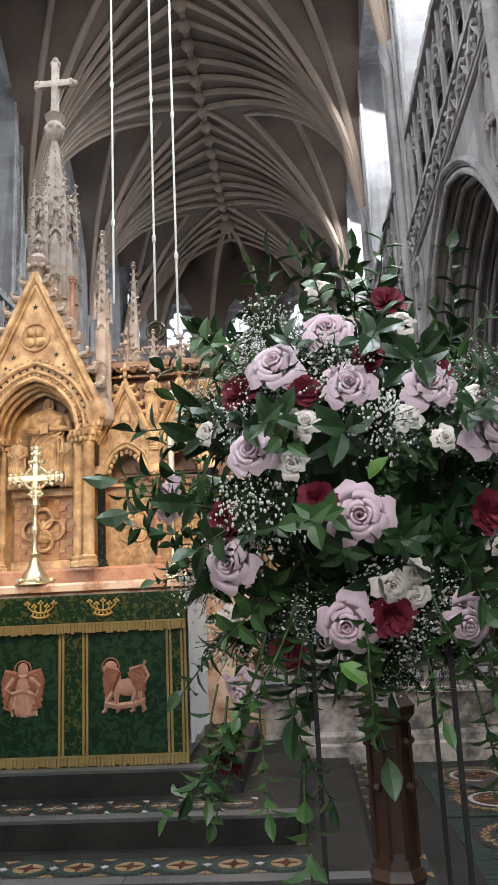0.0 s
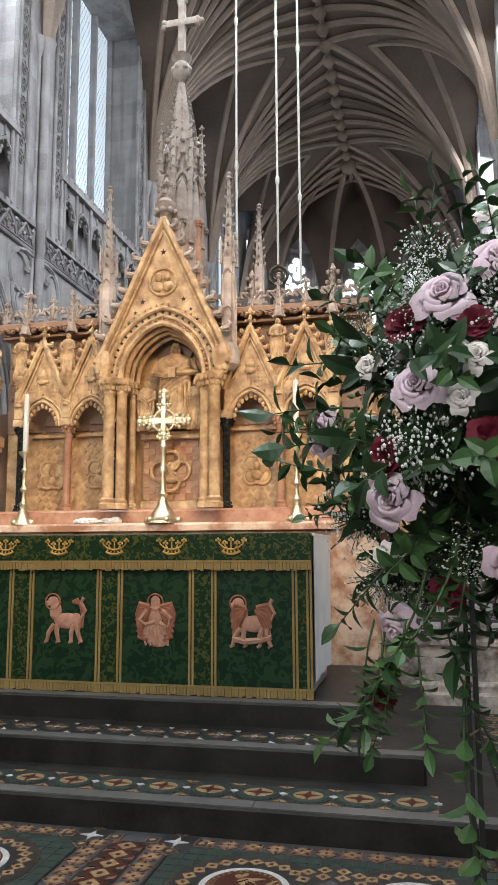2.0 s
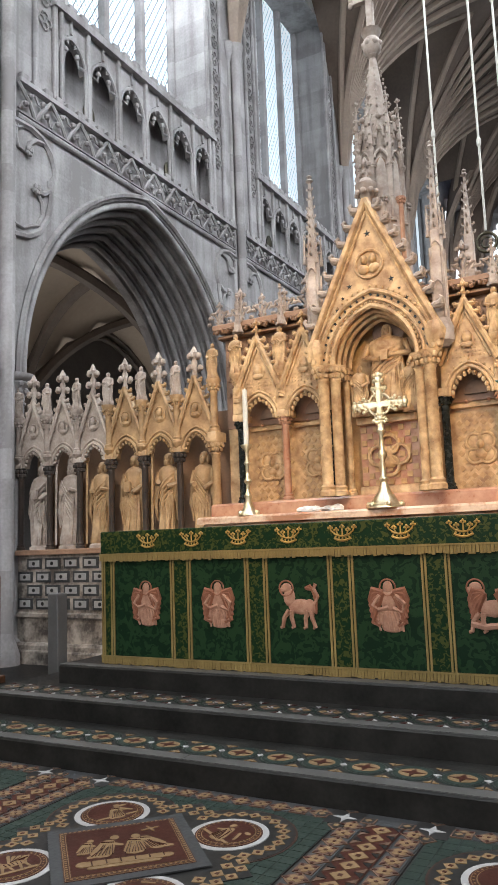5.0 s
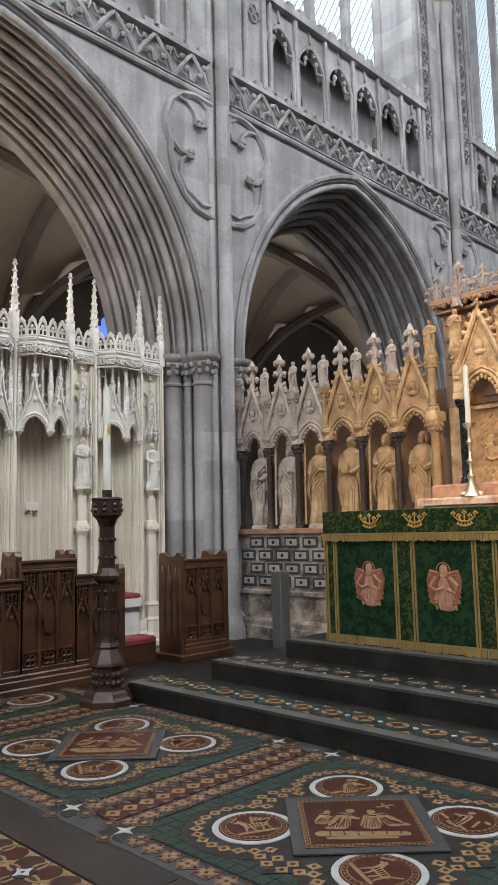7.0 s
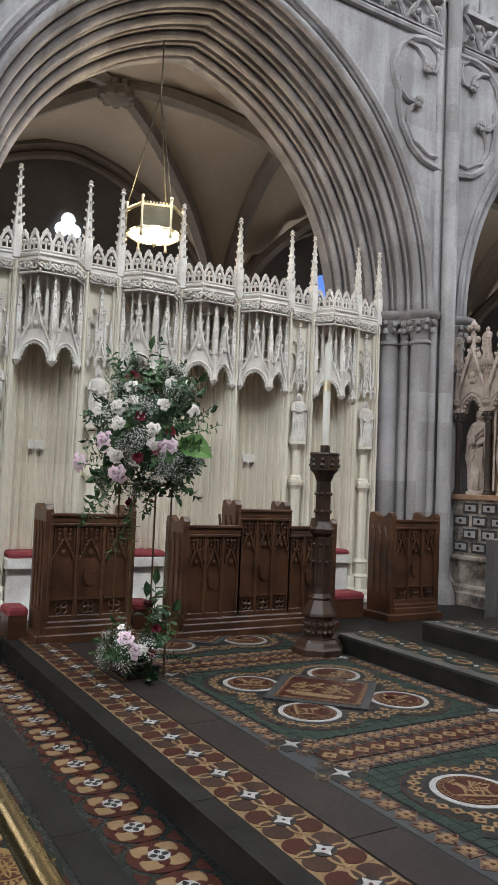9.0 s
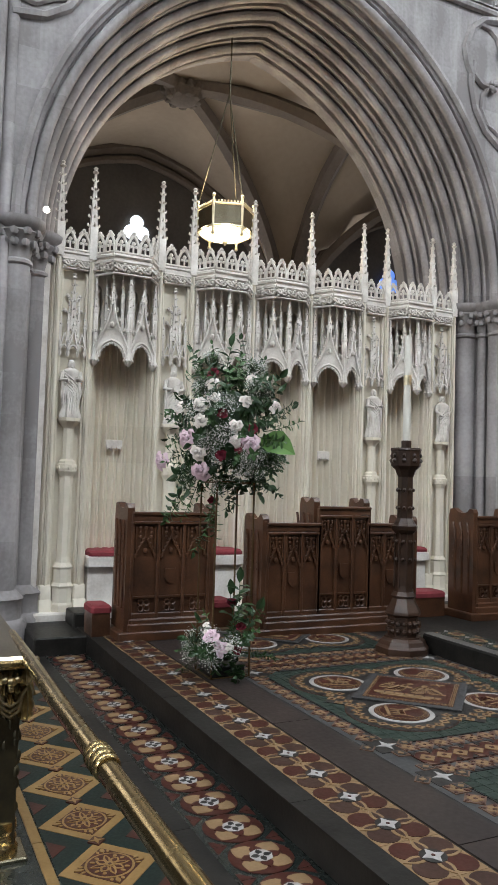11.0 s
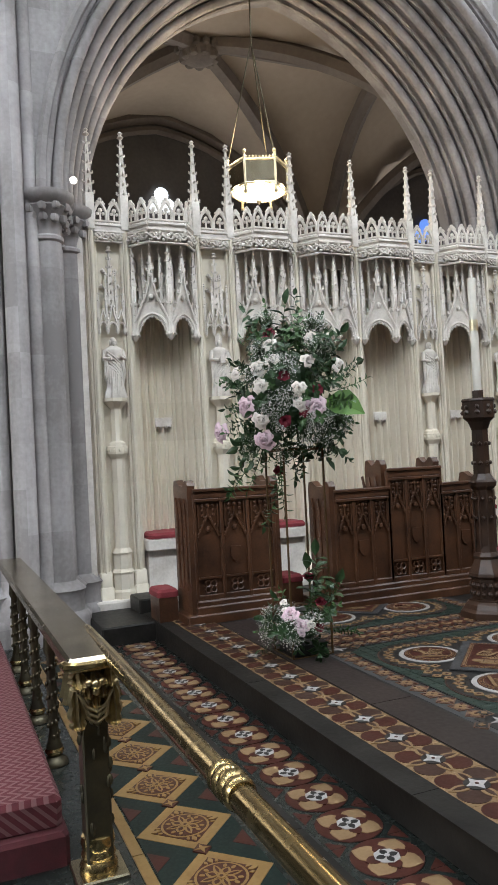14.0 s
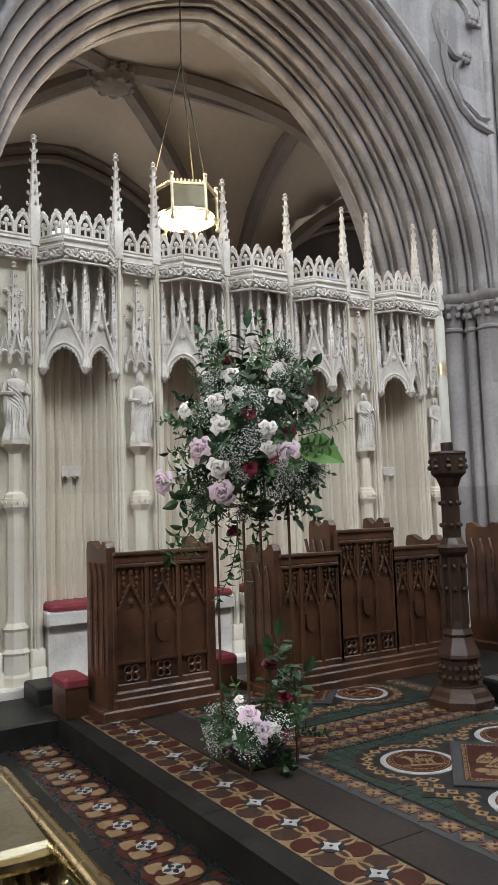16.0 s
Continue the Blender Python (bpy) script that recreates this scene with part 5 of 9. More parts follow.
def column(s, x, y, z0, z1, r, n=12, cap=0.1):
    s.lathe(x, y, [(r * 1.6, z0), (r * 1.6, z0 + r * 0.8), (r * 1.25, z0 + r * 1.1), (r * 1.4, z0 + r * 1.6), (r, z0 + r * 2), (r, z1 - cap - 0.01), (r * 1.15, z1 - cap), (r * 1.05, z1 - cap + 0.01), (r * 1.3, z1 - cap * 0.5), (r * 1.8, z1 - cap * 0.2), (r * 1.9, z1)], n)
    for k in range(8):
        a = k * math.pi / 4
        for zz, rr in ((0.65, 1.25), (0.3, 1.65)):
            s.blob(x + r * rr * math.cos(a), y + r * rr * math.sin(a), z1 - cap * zz, cap * 0.2, n=5, m=4)


def arch_ring(s, m, half, radius, z, r, n=10, seg=6):
    s.tube([m @ Vector((u, 0, w)) for u, w in arch(half, radius, n, z)], r, seg)


def arch_plate(s, m, half, radius, zs, top, depth, n=10):
    """The solid over an arch, up to a gable outline top = [(u, w), ...] running right to left."""
    s.prism(arch(half, radius, n, zs) + top, m, depth)


# ---- reredos: middle block ----
RC, RY = -2.335, 6.70
# niche backs and recess plates: shade put into a darker stone colour
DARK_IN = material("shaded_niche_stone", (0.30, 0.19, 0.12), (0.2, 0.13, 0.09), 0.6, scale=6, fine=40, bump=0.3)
reredos = thing("reredos", "carved alabaster reredos with a gabled central niche and spire", "reredos")
part("plinth", Shape().box(RC - 1.9, RC + 1.9, 6.42, 7.2, 0.0, 1.50, 0.02), PINK_M, reredos, "pink marble plinth")
part("shelf", Shape().box(RC - 1.93, RC + 1.93, 6.36, 7.2, 1.50, 1.57, 0.02), PINK_M, reredos, "pink marble shelf")
part("upper_shelf", Shape().box(RC - 1.86, RC + 1.86, 6.52, 7.2, 1.57, 1.70, 0.02), RED_M, reredos, "veined red marble ledge")
part("back_wall", Shape().box(RC - 1.80, RC + 1.80, 6.86, 7.2, 1.70, 2.5), ALAB, reredos)
# wall behind the gables: the shade between them is painted as brown stone
part("upper_wall", Shape().box(RC - 1.80, RC + 1.80, 6.84, 7.2, 2.5, 3.56), ALAB_D, reredos, "upper wall, brown put in as shade")
fld = Shape()
rnd = random.Random(12)
for i in range(46):
    for j in range(7):
        x = RC - 1.76 + 3.52 * (i + 0.5 * (j % 2)) / 46
        if abs(x - RC) > 0.55:
            fld.blob(x, 6.835, 2.86 + 0.085 * j, 0.030, 0.025, 0.034, n=6, m=4)
part("carved_field", fld, ALAB_D, reredos, "field of carved leaves, darkened as shade", True)
# diapered side panels with quatrefoils
OFFS = (0.785, 1.29)
for s in (-1, 1):
    for o in OFFS:
        x = RC + s * o
        d = Shape()
        for i in range(6):
            for j in range(10):
                d.prism(rhomb(0.03), face_y(x - 0.175 + 0.07 * i + (0.035 if j % 2 else 0), 6.848, 1.76 + 0.068 * j), 0.014)
        part("diaper_panel", d, ALAB_G, reredos, "gilded diaper panel")
        q = Shape()
        for a in range(4):
            cx, cz = 0.075 * math.cos(a * math.pi / 2 + 0.785), 0.085 * math.sin(a * math.pi / 2 + 0.785)
            q.tube([(x + cx + 0.075 * math.cos(t * 0.4488), 6.84, 2.07 + cz + 0.075 * math.sin(t * 0.4488)) for t in range(15)], 0.014, 6)
            q.blob(x + cx * 0.9, 6.85, 2.07 + cz * 0.9, 0.07, 0.02, 0.07)
        q.blob(x, 6.83, 2.10, 0.035, 0.04, 0.045), q.blob(x, 6.835, 2.02, 0.06, 0.035, 0.05), q.blob(x + 0.05, 6.835, 2.06, 0.03, 0.03, 0.04)
        part("quatrefoil_relief", q, ALAB, reredos, "carved quatrefoil relief", True)
        part("string_moulding", Shape().box(x - 0.23, x + 0.23, 6.80, 6.87, 2.44, 2.475, 0.008), ALAB, reredos)
        for k in (-0.1, 0.1):
            part("roundel", Shape().blob(x + k, 6.85, 2.50, 0.02, 0.02, 0.02), RED_M, reredos)
        g = Shape()
        m = face_y(x, 6.60, 0)
        arch_plate(g, m, 0.19, 0.26, 2.52, [(0.25, 2.52), (0.25, 2.80), (0, 3.34), (-0.25, 2.80), (-0.25, 2.52)], 0.12)
        for u9, z9 in arch(0.17, 0.235, 6, 2.52)[1:-1]:
            g.blob(x + u9 * 0.93, 6.60, z9 - 0.022, 0.020, 0.022, 0.026, n=6, m=4)
        for q9 in range(12):
            u9, z9 = arch(0.245, 0.325, 12, 2.52)[2 * q9]
            if abs(u9) < 0.2:
                g.blob(x + u9, 6.588, z9, 0.013, n=5, m=4)
        arch_ring(g, face_y(x, 6.59, 0), 0.19, 0.26, 2.52, 0.018)
        arch_ring(g, face_y(x, 6.59, 0), 0.225, 0.30, 2.52, 0.012)
        for sgn in (-1, 1):
            g.tube([(x + sgn * 0.255, 6.575, 2.80), (x, 6.575, 3.37)], 0.028, 6)
            g.tube([(x + sgn * 0.19, 6.585, 2.83), (x, 6.585, 3.26)], 0.010, 5)
            crockets(g, ((x + sgn * 0.25, 6.59, 2.86), (x + sgn * 0.02, 6.59, 3.34)), 0.044, sgn, 6)
            g.blob(x + sgn * 0.095, 6.60, 2.68, 0.018, 0.02, 0.018)
        g.blob(x, 6.585, 3.03, 0.05, 0.03, 0.06), g.blob(x, 6.585, 2.96, 0.06, 0.025, 0.03)
        finial(g, x, 6.59, 3.36, 0.20)
        for i in range(-5, 6):
            for j in range(8):
                if abs(i) * 0.034 < 0.19 - j * 0.03:
                    g.blob(x + i * 0.034, 6.60, 2.86 + j * 0.034, 0.010, n=5, m=3)
        part("small_gable", g, ALAB, reredos, "small crocketed gable")
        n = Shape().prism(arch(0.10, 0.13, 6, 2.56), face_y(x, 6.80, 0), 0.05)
        part("trefoil_recess", n, DARK_IN, reredos, "trefoil recess darkened as shade")
    for k, o in enumerate((0.54, 1.04, 1.54)):
        c = Shape()
        column(c, RC + s * o, 6.66, 1.70, 2.53, 0.036, cap=0.09)
        part("column", c, (GREEN_M, RED_M, GREEN_M)[k], reredos, "polished marble column", True)
        b = Shape().box(RC + s * o - 0.06, RC + s * o + 0.06, 6.58, 6.8, 2.53, 2.60, 0.01)
        if k:
            b.box(RC + s * o - 0.05, RC + s * o + 0.05, 6.58, 6.72, 2.6, 2.88, 0.01)
            column(b, RC + s * o, 6.60, 2.72, 2.96, 0.03, cap=0.07)
            b.lathe(RC + s * o, 6.60, [(0.045, 2.95), (0.075, 2.99), (0.075, 3.02)], 10)
            place_statue(RC + s * o, 6.60, 3.02, 0.43, 40 + k + s, ALAB, "small carved angel on a bracket of the reredos", "reredos angels")
        part("impost", b, ALAB, reredos, "", True)
# carved hood over each angel, and cornice and cresting
for s in (-1, 1):
    for o in (1.04, 1.54):
        x = RC + s * o
        hd = Shape().lathe(x, 6.66, [(0.045, 3.47), (0.055, 3.49), (0.045, 3.53), (0.036, 3.56)], 6)
        for k in range(6):
            hd.blob(x + 0.052 * math.cos(k * 1.047), 6.66 + 0.052 * math.sin(k * 1.047), 3.475, 0.015, n=6, m=4)
        spirelet(hd, x, 6.66, 3.54, 3.90, 0.036, 4)
        part("angel_hood", hd, PALE, reredos, "crocketed hood over an angel", True)
part("cornice", Shape().box(RC - 1.84, RC + 1.84, 6.74, 7.2, 3.46, 3.49, 0.01).box(RC - 1.87, RC + 1.87, 6.68, 7.2, 3.55, 3.60, 0.01), ALAB_D, reredos, "brown cornice")
fr = Shape()
rnd = random.Random(3)
for k in range(64):
    x = RC - 1.82 + 3.64 * k / 63
    if abs(x - RC) > 0.45:
        fr.blob(x, 6.70, 3.53 + (0.016 if k % 2 else -0.016), 0.026, 0.032, 0.022, n=6, m=4)
        fr.tube([(x - 0.04, 6.70, 3.51), (x - 0.01, 6.675, 3.545), (x + 0.025, 6.68, 3.53), (x + 0.01, 6.68, 3.515)], 0.010, 5)
part("leaf_frieze", fr, ALAB_D, reredos, "", True)
for k in range(15):
    x = RC - 1.80 + 3.60 * k / 14
    if abs(x - RC) < 0.5:
        continue
    c = Shape()
    tall = k % 3 == 1
    for sgn in (-1, 1):
        # a scroll springing from the foot and curling back on itself
        c.tube([(x + sgn * 0.02, 6.74, 3.60)] + [(x + sgn * (0.075 + (0.058 - 0.006 * q) * math.cos(2.6 - q * 0.62)), 6.74, 3.70 + (0.072 - 0.008 * q) * math.sin(2.6 - q * 0.62 + 0.8)) for q in range(8)], 0.017, 6, 0.011)
        for dx, dz, r in ((0.125, 0.02, 0.028), (0.115, 0.09, 0.024), (0.05, 0.13, 0.022), (0.03, 0.03, 0.022)):
            c.blob(x + sgn * dx, 6.73, 3.61 + dz, r, r * 0.9, r * 0.8, n=6, m=4)
    c.tube([(x, 6.74, 3.58), (x, 6.74, 3.72)], 0.02, 6)
    finial(c, x, 6.74, 3.70, 0.27 if tall else 0.17)
    part("cresting", c, PALE, reredos, "weathered openwork cresting leaf", True)
# central niche
GY = 6.40
part("niche_back", Shape().box(RC - 0.5, RC + 0.5, 6.80, 6.85, 1.70, 3.6), ALAB_G, reredos)
cg = Shape()
arch_plate(cg, face_y(RC, GY, 0), 0.40, 0.52, 2.90, [(0.57, 2.90), (0.57, 3.16), (0, 4.38), (-0.57, 3.16), (-0.57, 2.90)], 0.30)
part("central_gable", cg, ALAB, reredos, "tall alabaster gable")
rim = Shape()
for half, rr, y, t in ((0.40, 0.52, GY - 0.01, 0.026), (0.46, 0.585, GY - 0.012, 0.016), (0.53, 0.66, GY - 0.012, 0.022)):
    arch_ring(rim, face_y(RC, y, 0), half, rr, 2.90, t, 14)
for half, rr, dy in ((0.385, 0.50, 0.08), (0.37, 0.485, 0.17), (0.35, 0.465, 0.27)):
    arch_ring(rim, face_y(RC, GY + dy, 0), half, rr, 2.90, 0.03, 14)
for sgn in (-1, 1):
    rim.tube([(RC + sgn * 0.60, GY - 0.015, 3.12), (RC, GY - 0.015, 4.42)], 0.034, 7)
    rim.tube([(RC + sgn * 0.53, GY - 0.015, 3.14), (RC, GY - 0.015, 4.30)], 0.014, 6)
for half, rr, r in ((0.43, 0.552, 0.014), (0.565, 0.70, 0.013)):
    for u, w in arch(half, rr, 16, 2.90):
        rim.blob(RC + u, GY - 0.02, w, r, n=6, m=4)
for sgn in (-1, 1):
    for q in range(22):
        f = (q + 0.5) / 22
        rim.blob(RC + sgn * 0.565 * (1 - f), GY - 0.012, 3.13 + 1.22 * f, 0.012, n=5, m=4)
part("arch_moulding", rim, ALAB, reredos, "", True)
jew = Shape()
for u, w in arch(0.495, 0.62, 12, 2.90):
    jew.prism(rhomb(0.014), face_y(RC + u, GY - 0.012, w), 0.02)
part("jewel_inlay", jew, GREEN_M, reredos, "dark inlaid jewels")
ck = Shape()
for sgn in (-1, 1):
    crockets(ck, ((RC + sgn * 0.61, GY, 3.20), (RC + sgn * 0.04, GY, 4.36)), 0.064, sgn, 8)
    for q in range(8):
        f = (q + 0.6) / 8
        x, z = RC + sgn * (0.63 - 0.58 * f), 3.22 + 1.16 * f
        ck.tube([(x, GY - 0.03, z), (x + sgn * 0.045, GY - 0.045, z + 0.005), (x + sgn * 0.065, GY - 0.04, z + 0.04), (x + sgn * 0.04, GY - 0.035, z + 0.06)], 0.024, 6, 0.018)
part("crocket", ck, PALE, reredos, "curled leaf crockets", True)
# relief of two heads, and stars in the gable
rl = Shape().tube([(RC + 0.13 * math.cos(t * 0.3142), GY - 0.01, 3.80 + 0.13 * math.sin(t * 0.3142)) for t in range(21)], 0.016, 6)
for sgn in (-1, 1):
    rl.blob(RC + sgn * 0.042, GY - 0.02, 3.84, 0.036, 0.04, 0.045), rl.blob(RC + sgn * 0.055, GY - 0.01, 3.75, 0.06, 0.045, 0.05)
part("roundel_relief", rl, ALAB, reredos, "round relief of two busts", True)
st = Shape()
for x, z, r in ((0, 4.09, 0.035), (-0.2, 3.62, 0.03), (0.2, 3.62, 0.03), (-0.33, 3.42, 0.025), (0.33, 3.42, 0.025), (-0.27, 3.52, 0.02), (0.27, 3.52, 0.02)):
    st.prism([(r * (1 if i % 2 == 0 else 0.35) * math.cos(math.pi * i / 5 + 1.57), r * (1 if i % 2 == 0 else 0.35) * math.sin(math.pi * i / 5 + 1.57)) for i in range(10)], face_y(RC + x, GY - 0.006, z), 0.02)
part("star_inlay", st, GREEN_M, reredos, "dark inlaid stars")
fn = Shape().lathe(RC, GY + 0.05, [(0.04, 4.38), (0.05, 4.46), (0.10, 4.52), (0.11, 4.58), (0.07, 4.60), (0.05, 4.64)], 10)
finial(fn, RC, GY + 0.05, 4.60, 0.26)
for k in range(8):
    fn.blob(RC + 0.09 * math.cos(k * 0.785), GY + 0.05 + 0.09 * math.sin(k * 0.785), 4.50, 0.03)
part("gable_finial", fn, PALE, reredos, "leafy stone finial", True)
for sgn in (-1, 1):
    for dx, y, r, mt in ((0.40, GY + 0.03, 0.048, ALAB), (0.50, GY - 0.02, 0.052, ALAB), (0.355, GY + 0.20, 0.032, ALAB)):
        c = Shape()
        column(c, RC + sgn * dx, y, 1.70, 2.90, r, cap=0.14)
        if r > 0.05:
            for i in range(8):
                for j in range(15):
                    a = i * math.pi / 4 + (0.39 if j % 2 else 0)
                    c.blob(RC + sgn * dx + r * math.cos(a), y + r * math.sin(a), 1.86 + 0.06 * j, 0.008, n=4, m=3)
        part("column", c, mt, reredos, "studded alabaster column", True)
    ps = Shape()
    ps.box(RC + sgn * 0.60 - 0.048, RC + sgn * 0.60 + 0.048, GY + 0.072, GY + 0.168, 3.1, 4.02, 0.008)
    for q in range(2):
        m = face_y(RC + sgn * 0.60, GY + 0.066, 0)
        arch_ring(ps, m, 0.036, 0.05, 3.50 + 0.36 * q, 0.011, 5, 5)
    for k in range(4):
        spirelet(ps, RC + sgn * 0.60 + 0.06 * (1 if k % 2 else -1), GY + 0.12 + 0.06 * (1 if k // 2 else -1), 3.95, 4.25, 0.018, 3)
    spirelet(ps, RC + sgn * 0.60, GY + 0.12, 4.0, 4.88, 0.055, 8)
    for k in range(4):
        ps.tube([(RC + sgn * 0.60 + 0.05 * (1 if k % 2 else -1), GY + 0.12 + 0.05 * (1 if k // 2 else -1), 3.2), (RC + sgn * 0.60 + 0.05 * (1 if k % 2 else -1), GY + 0.12 + 0.05 * (1 if k // 2 else -1), 3.85)], 0.014, 5)
    ps.lathe(RC + sgn * 0.6, GY + 0.12, [(0.05, 2.95), (0.10, 3.0), (0.10, 3.12), (0.07, 3.2)], 8)
    part("pinnacle", ps, PALE, reredos, "crocketed stone pinnacle", True)
    ps = Shape()
    ps.box(RC + sgn * 0.80 - 0.042, RC + sgn * 0.80 + 0.042, 6.908, 6.992, 3.5, 4.1, 0.008)
    spirelet(ps, RC + sgn * 0.80, 6.95, 4.05, 4.74, 0.05, 7)
    part("pinnacle", ps, PALE, reredos, "crocketed stone pinnacle", True)
    ps = Shape()
    ps.lathe(RC + sgn * 0.56, GY, [(0.05, 2.9), (0.08, 3.0), (0.1, 3.08), (0.06, 3.16)], 8)
    for k in range(9):
        ps.blob(RC + sgn * 0.58 + rnd.uniform(-0.06, 0.06), GY - 0.04, 3.0 + rnd.uniform(-0.06, 0.1), 0.035, n=6, m=4)
    part("corbel", ps, ALAB, reredos, "", True)
# lower panel behind the cross
lp = Shape().box(RC - 0.29, RC + 0.29, 6.62, 6.82, 2.36, 2.43, 0.015).box(RC - 0.29, RC + 0.29, 6.62, 6.82, 1.70, 1.78, 0.015)
for a in range(4):
    cx, cz = 0.10 * math.cos(a * math.pi / 2), 0.10 * math.sin(a * math.pi / 2)
    lp.tube([(RC + cx + 0.09 * math.cos(t * 0.4488), 6.66, 2.06 + cz + 0.09 * math.sin(t * 0.4488)) for t in range(15)], 0.018, 6)
lp.blob(RC, 6.68, 2.09, 0.05, 0.05, 0.06), lp.blob(RC, 6.69, 2.0, 0.08, 0.05, 0.06), lp.blob(RC - 0.06, 6.68, 2.05, 0.04, 0.04, 0.05)
part("lower_panel", lp, ALAB, reredos, "quatrefoil relief panel", True)
part("panel_field", Shape().box(RC - 0.28, RC + 0.28, 6.70, 6.80, 1.78, 2.36), RED_M, reredos, "red marble field")
lat = Shape()
for i in range(9):
    for j in range(9):
        if (i + j) % 2 == 0:
            lat.box(RC - 0.27 + 0.06 * i, RC - 0.27 + 0.06 * i + 0.05, 6.685, 6.70, 1.79 + 0.062 * j, 1.79 + 0.062 * j + 0.05)
part("lattice_inlay", lat, ALAB_G, reredos, "gilded lattice")
nm = Shape().merge(Shape().lathe(0, 0, [(0.15, 0), (0.16, 0.015), (0.15, 0.03)], 24), pose(RC + 0.03, 6.78, 3.24, 90, 0, 0))
part("nimbus", nm, ALAB_D, reredos, "dark round halo disc", True)
place_statue(RC + 0.04, 6.66, 2.45, 0.86, 3, ALAB, "large seated alabaster figure in the central niche", "", wide=1.5)
place_statue(RC - 0.22, 6.60, 2.43, 0.50, 4, ALAB, "kneeling alabaster angel in the central niche", "niche angels")
place_statue(RC + 0.26, 6.60, 2.43, 0.50, 5, ALAB, "kneeling alabaster angel in the central niche", "niche angels")
# spire
sp = Shape()
sp.lathe(RC, 6.9, [(0.24, 3.5), (0.24, 4.5), (0.22, 4.9), (0.2, 5.0), (0.2, 5.2), (0.11, 5.55), (0.035, 6.12), (0.06, 6.15), (0.05, 6.17)], 8, math.pi / 8)
for k in range(8):
    a = k * math.pi / 4 + math.pi / 8
    for q in range(9):
        f = q / 9
        r = 0.20 - 0.155 * f
        sp.blob(RC + (r + 0.012) * math.cos(a), 6.9 + (r + 0.012) * math.sin(a), 5.25 + 0.82 * f, 0.020 - 0.008 * f, n=5, m=4)
part("spire", sp, PALE, reredos, "tall octagonal stone spire with crocketed edges")
for k in range(8):
    a = k * math.pi / 4 + math.pi / 8
    c = Shape()
    column(c, RC + 0.235 * math.cos(a), 6.9 + 0.235 * math.sin(a), 3.75, 4.55, 0.026, cap=0.08)
    part("spire_shaft", c, RED_M if k % 2 else PALE, reredos, "slender shaft of the spire", True)
sl = Shape()
for k in range(8):
    a = k * math.pi / 4
    x, y = RC + 0.22 * math.cos(a), 6.9 + 0.22 * math.sin(a)
    pinnacle(sl, x, y, 4.55, 5.62, 0.032, 4, 5)
    column(sl, x, y, 4.3, 4.9, 0.022, cap=0.06)
    a2 = a + math.pi / 8
    m = pose(RC + 0.215 * math.cos(a2), 6.9 + 0.215 * math.sin(a2), 0, 0, 0, math.degrees(a2) + 90)
    arch_ring(sl, m, 0.06, 0.09, 4.95, 0.014, 6)
    for sg in (-1, 1):
        sl.tube([m @ Vector((sg * 0.085, 0, 5.0)), m @ Vector((0, 0, 5.33))], 0.014, 5)
        for f in (0.25, 0.5, 0.75):
            p = m @ Vector((sg * 0.085 * (1 - f), -0.01, 5.0 + 0.33 * f))
            sl.blob(p.x, p.y, p.z, 0.022, n=5, m=4)
    sl.blob(*(m @ Vector((0, 0, 5.38))), 0.03)
part("spire_tabernacle", sl, PALE, reredos, "ring of gablets and pinnacles", True)
# lancets are plates in the shade-dark stone, not real hollows
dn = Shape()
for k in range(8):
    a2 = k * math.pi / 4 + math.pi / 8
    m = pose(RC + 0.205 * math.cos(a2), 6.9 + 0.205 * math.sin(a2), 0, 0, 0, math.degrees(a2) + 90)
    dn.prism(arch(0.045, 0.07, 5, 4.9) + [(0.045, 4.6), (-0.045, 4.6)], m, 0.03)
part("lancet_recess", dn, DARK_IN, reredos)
cr = Shape().lathe(RC, 6.9, [(0.05, 6.15), (0.09, 6.2), (0.10, 6.28), (0.07, 6.34), (0.1, 6.4), (0.11, 6.42), (0.04, 6.44), (0.035, 6.5)], 10)
cr.box(RC - 0.038, RC + 0.038, 6.87, 6.93, 6.44, 7.06, 0.008).box(RC - 0.17, RC + 0.17, 6.872, 6.928, 6.77, 6.85, 0.008)
for x, z in ((-0.18, 6.81), (0.18, 6.81), (0, 7.07)):
    for k in range(3):
        a = k * 2.094 + (0 if z > 7 else 0.5)
        cr.blob(RC + x + 0.03 * math.cos(a + 1.57), 6.9, z + 0.03 * math.sin(a + 1.57), 0.035, 0.03, 0.035)
for k in range(7):
    cr.blob(RC + 0.08 * math.cos(k * 0.9), 6.9 + 0.08 * math.sin(k * 0.9), 6.27, 0.035)
part("top_cross", cr, PALE, reredos, "stone cross on a leafy ball", True)

# ---- reredos wings ----
WP = 0.468


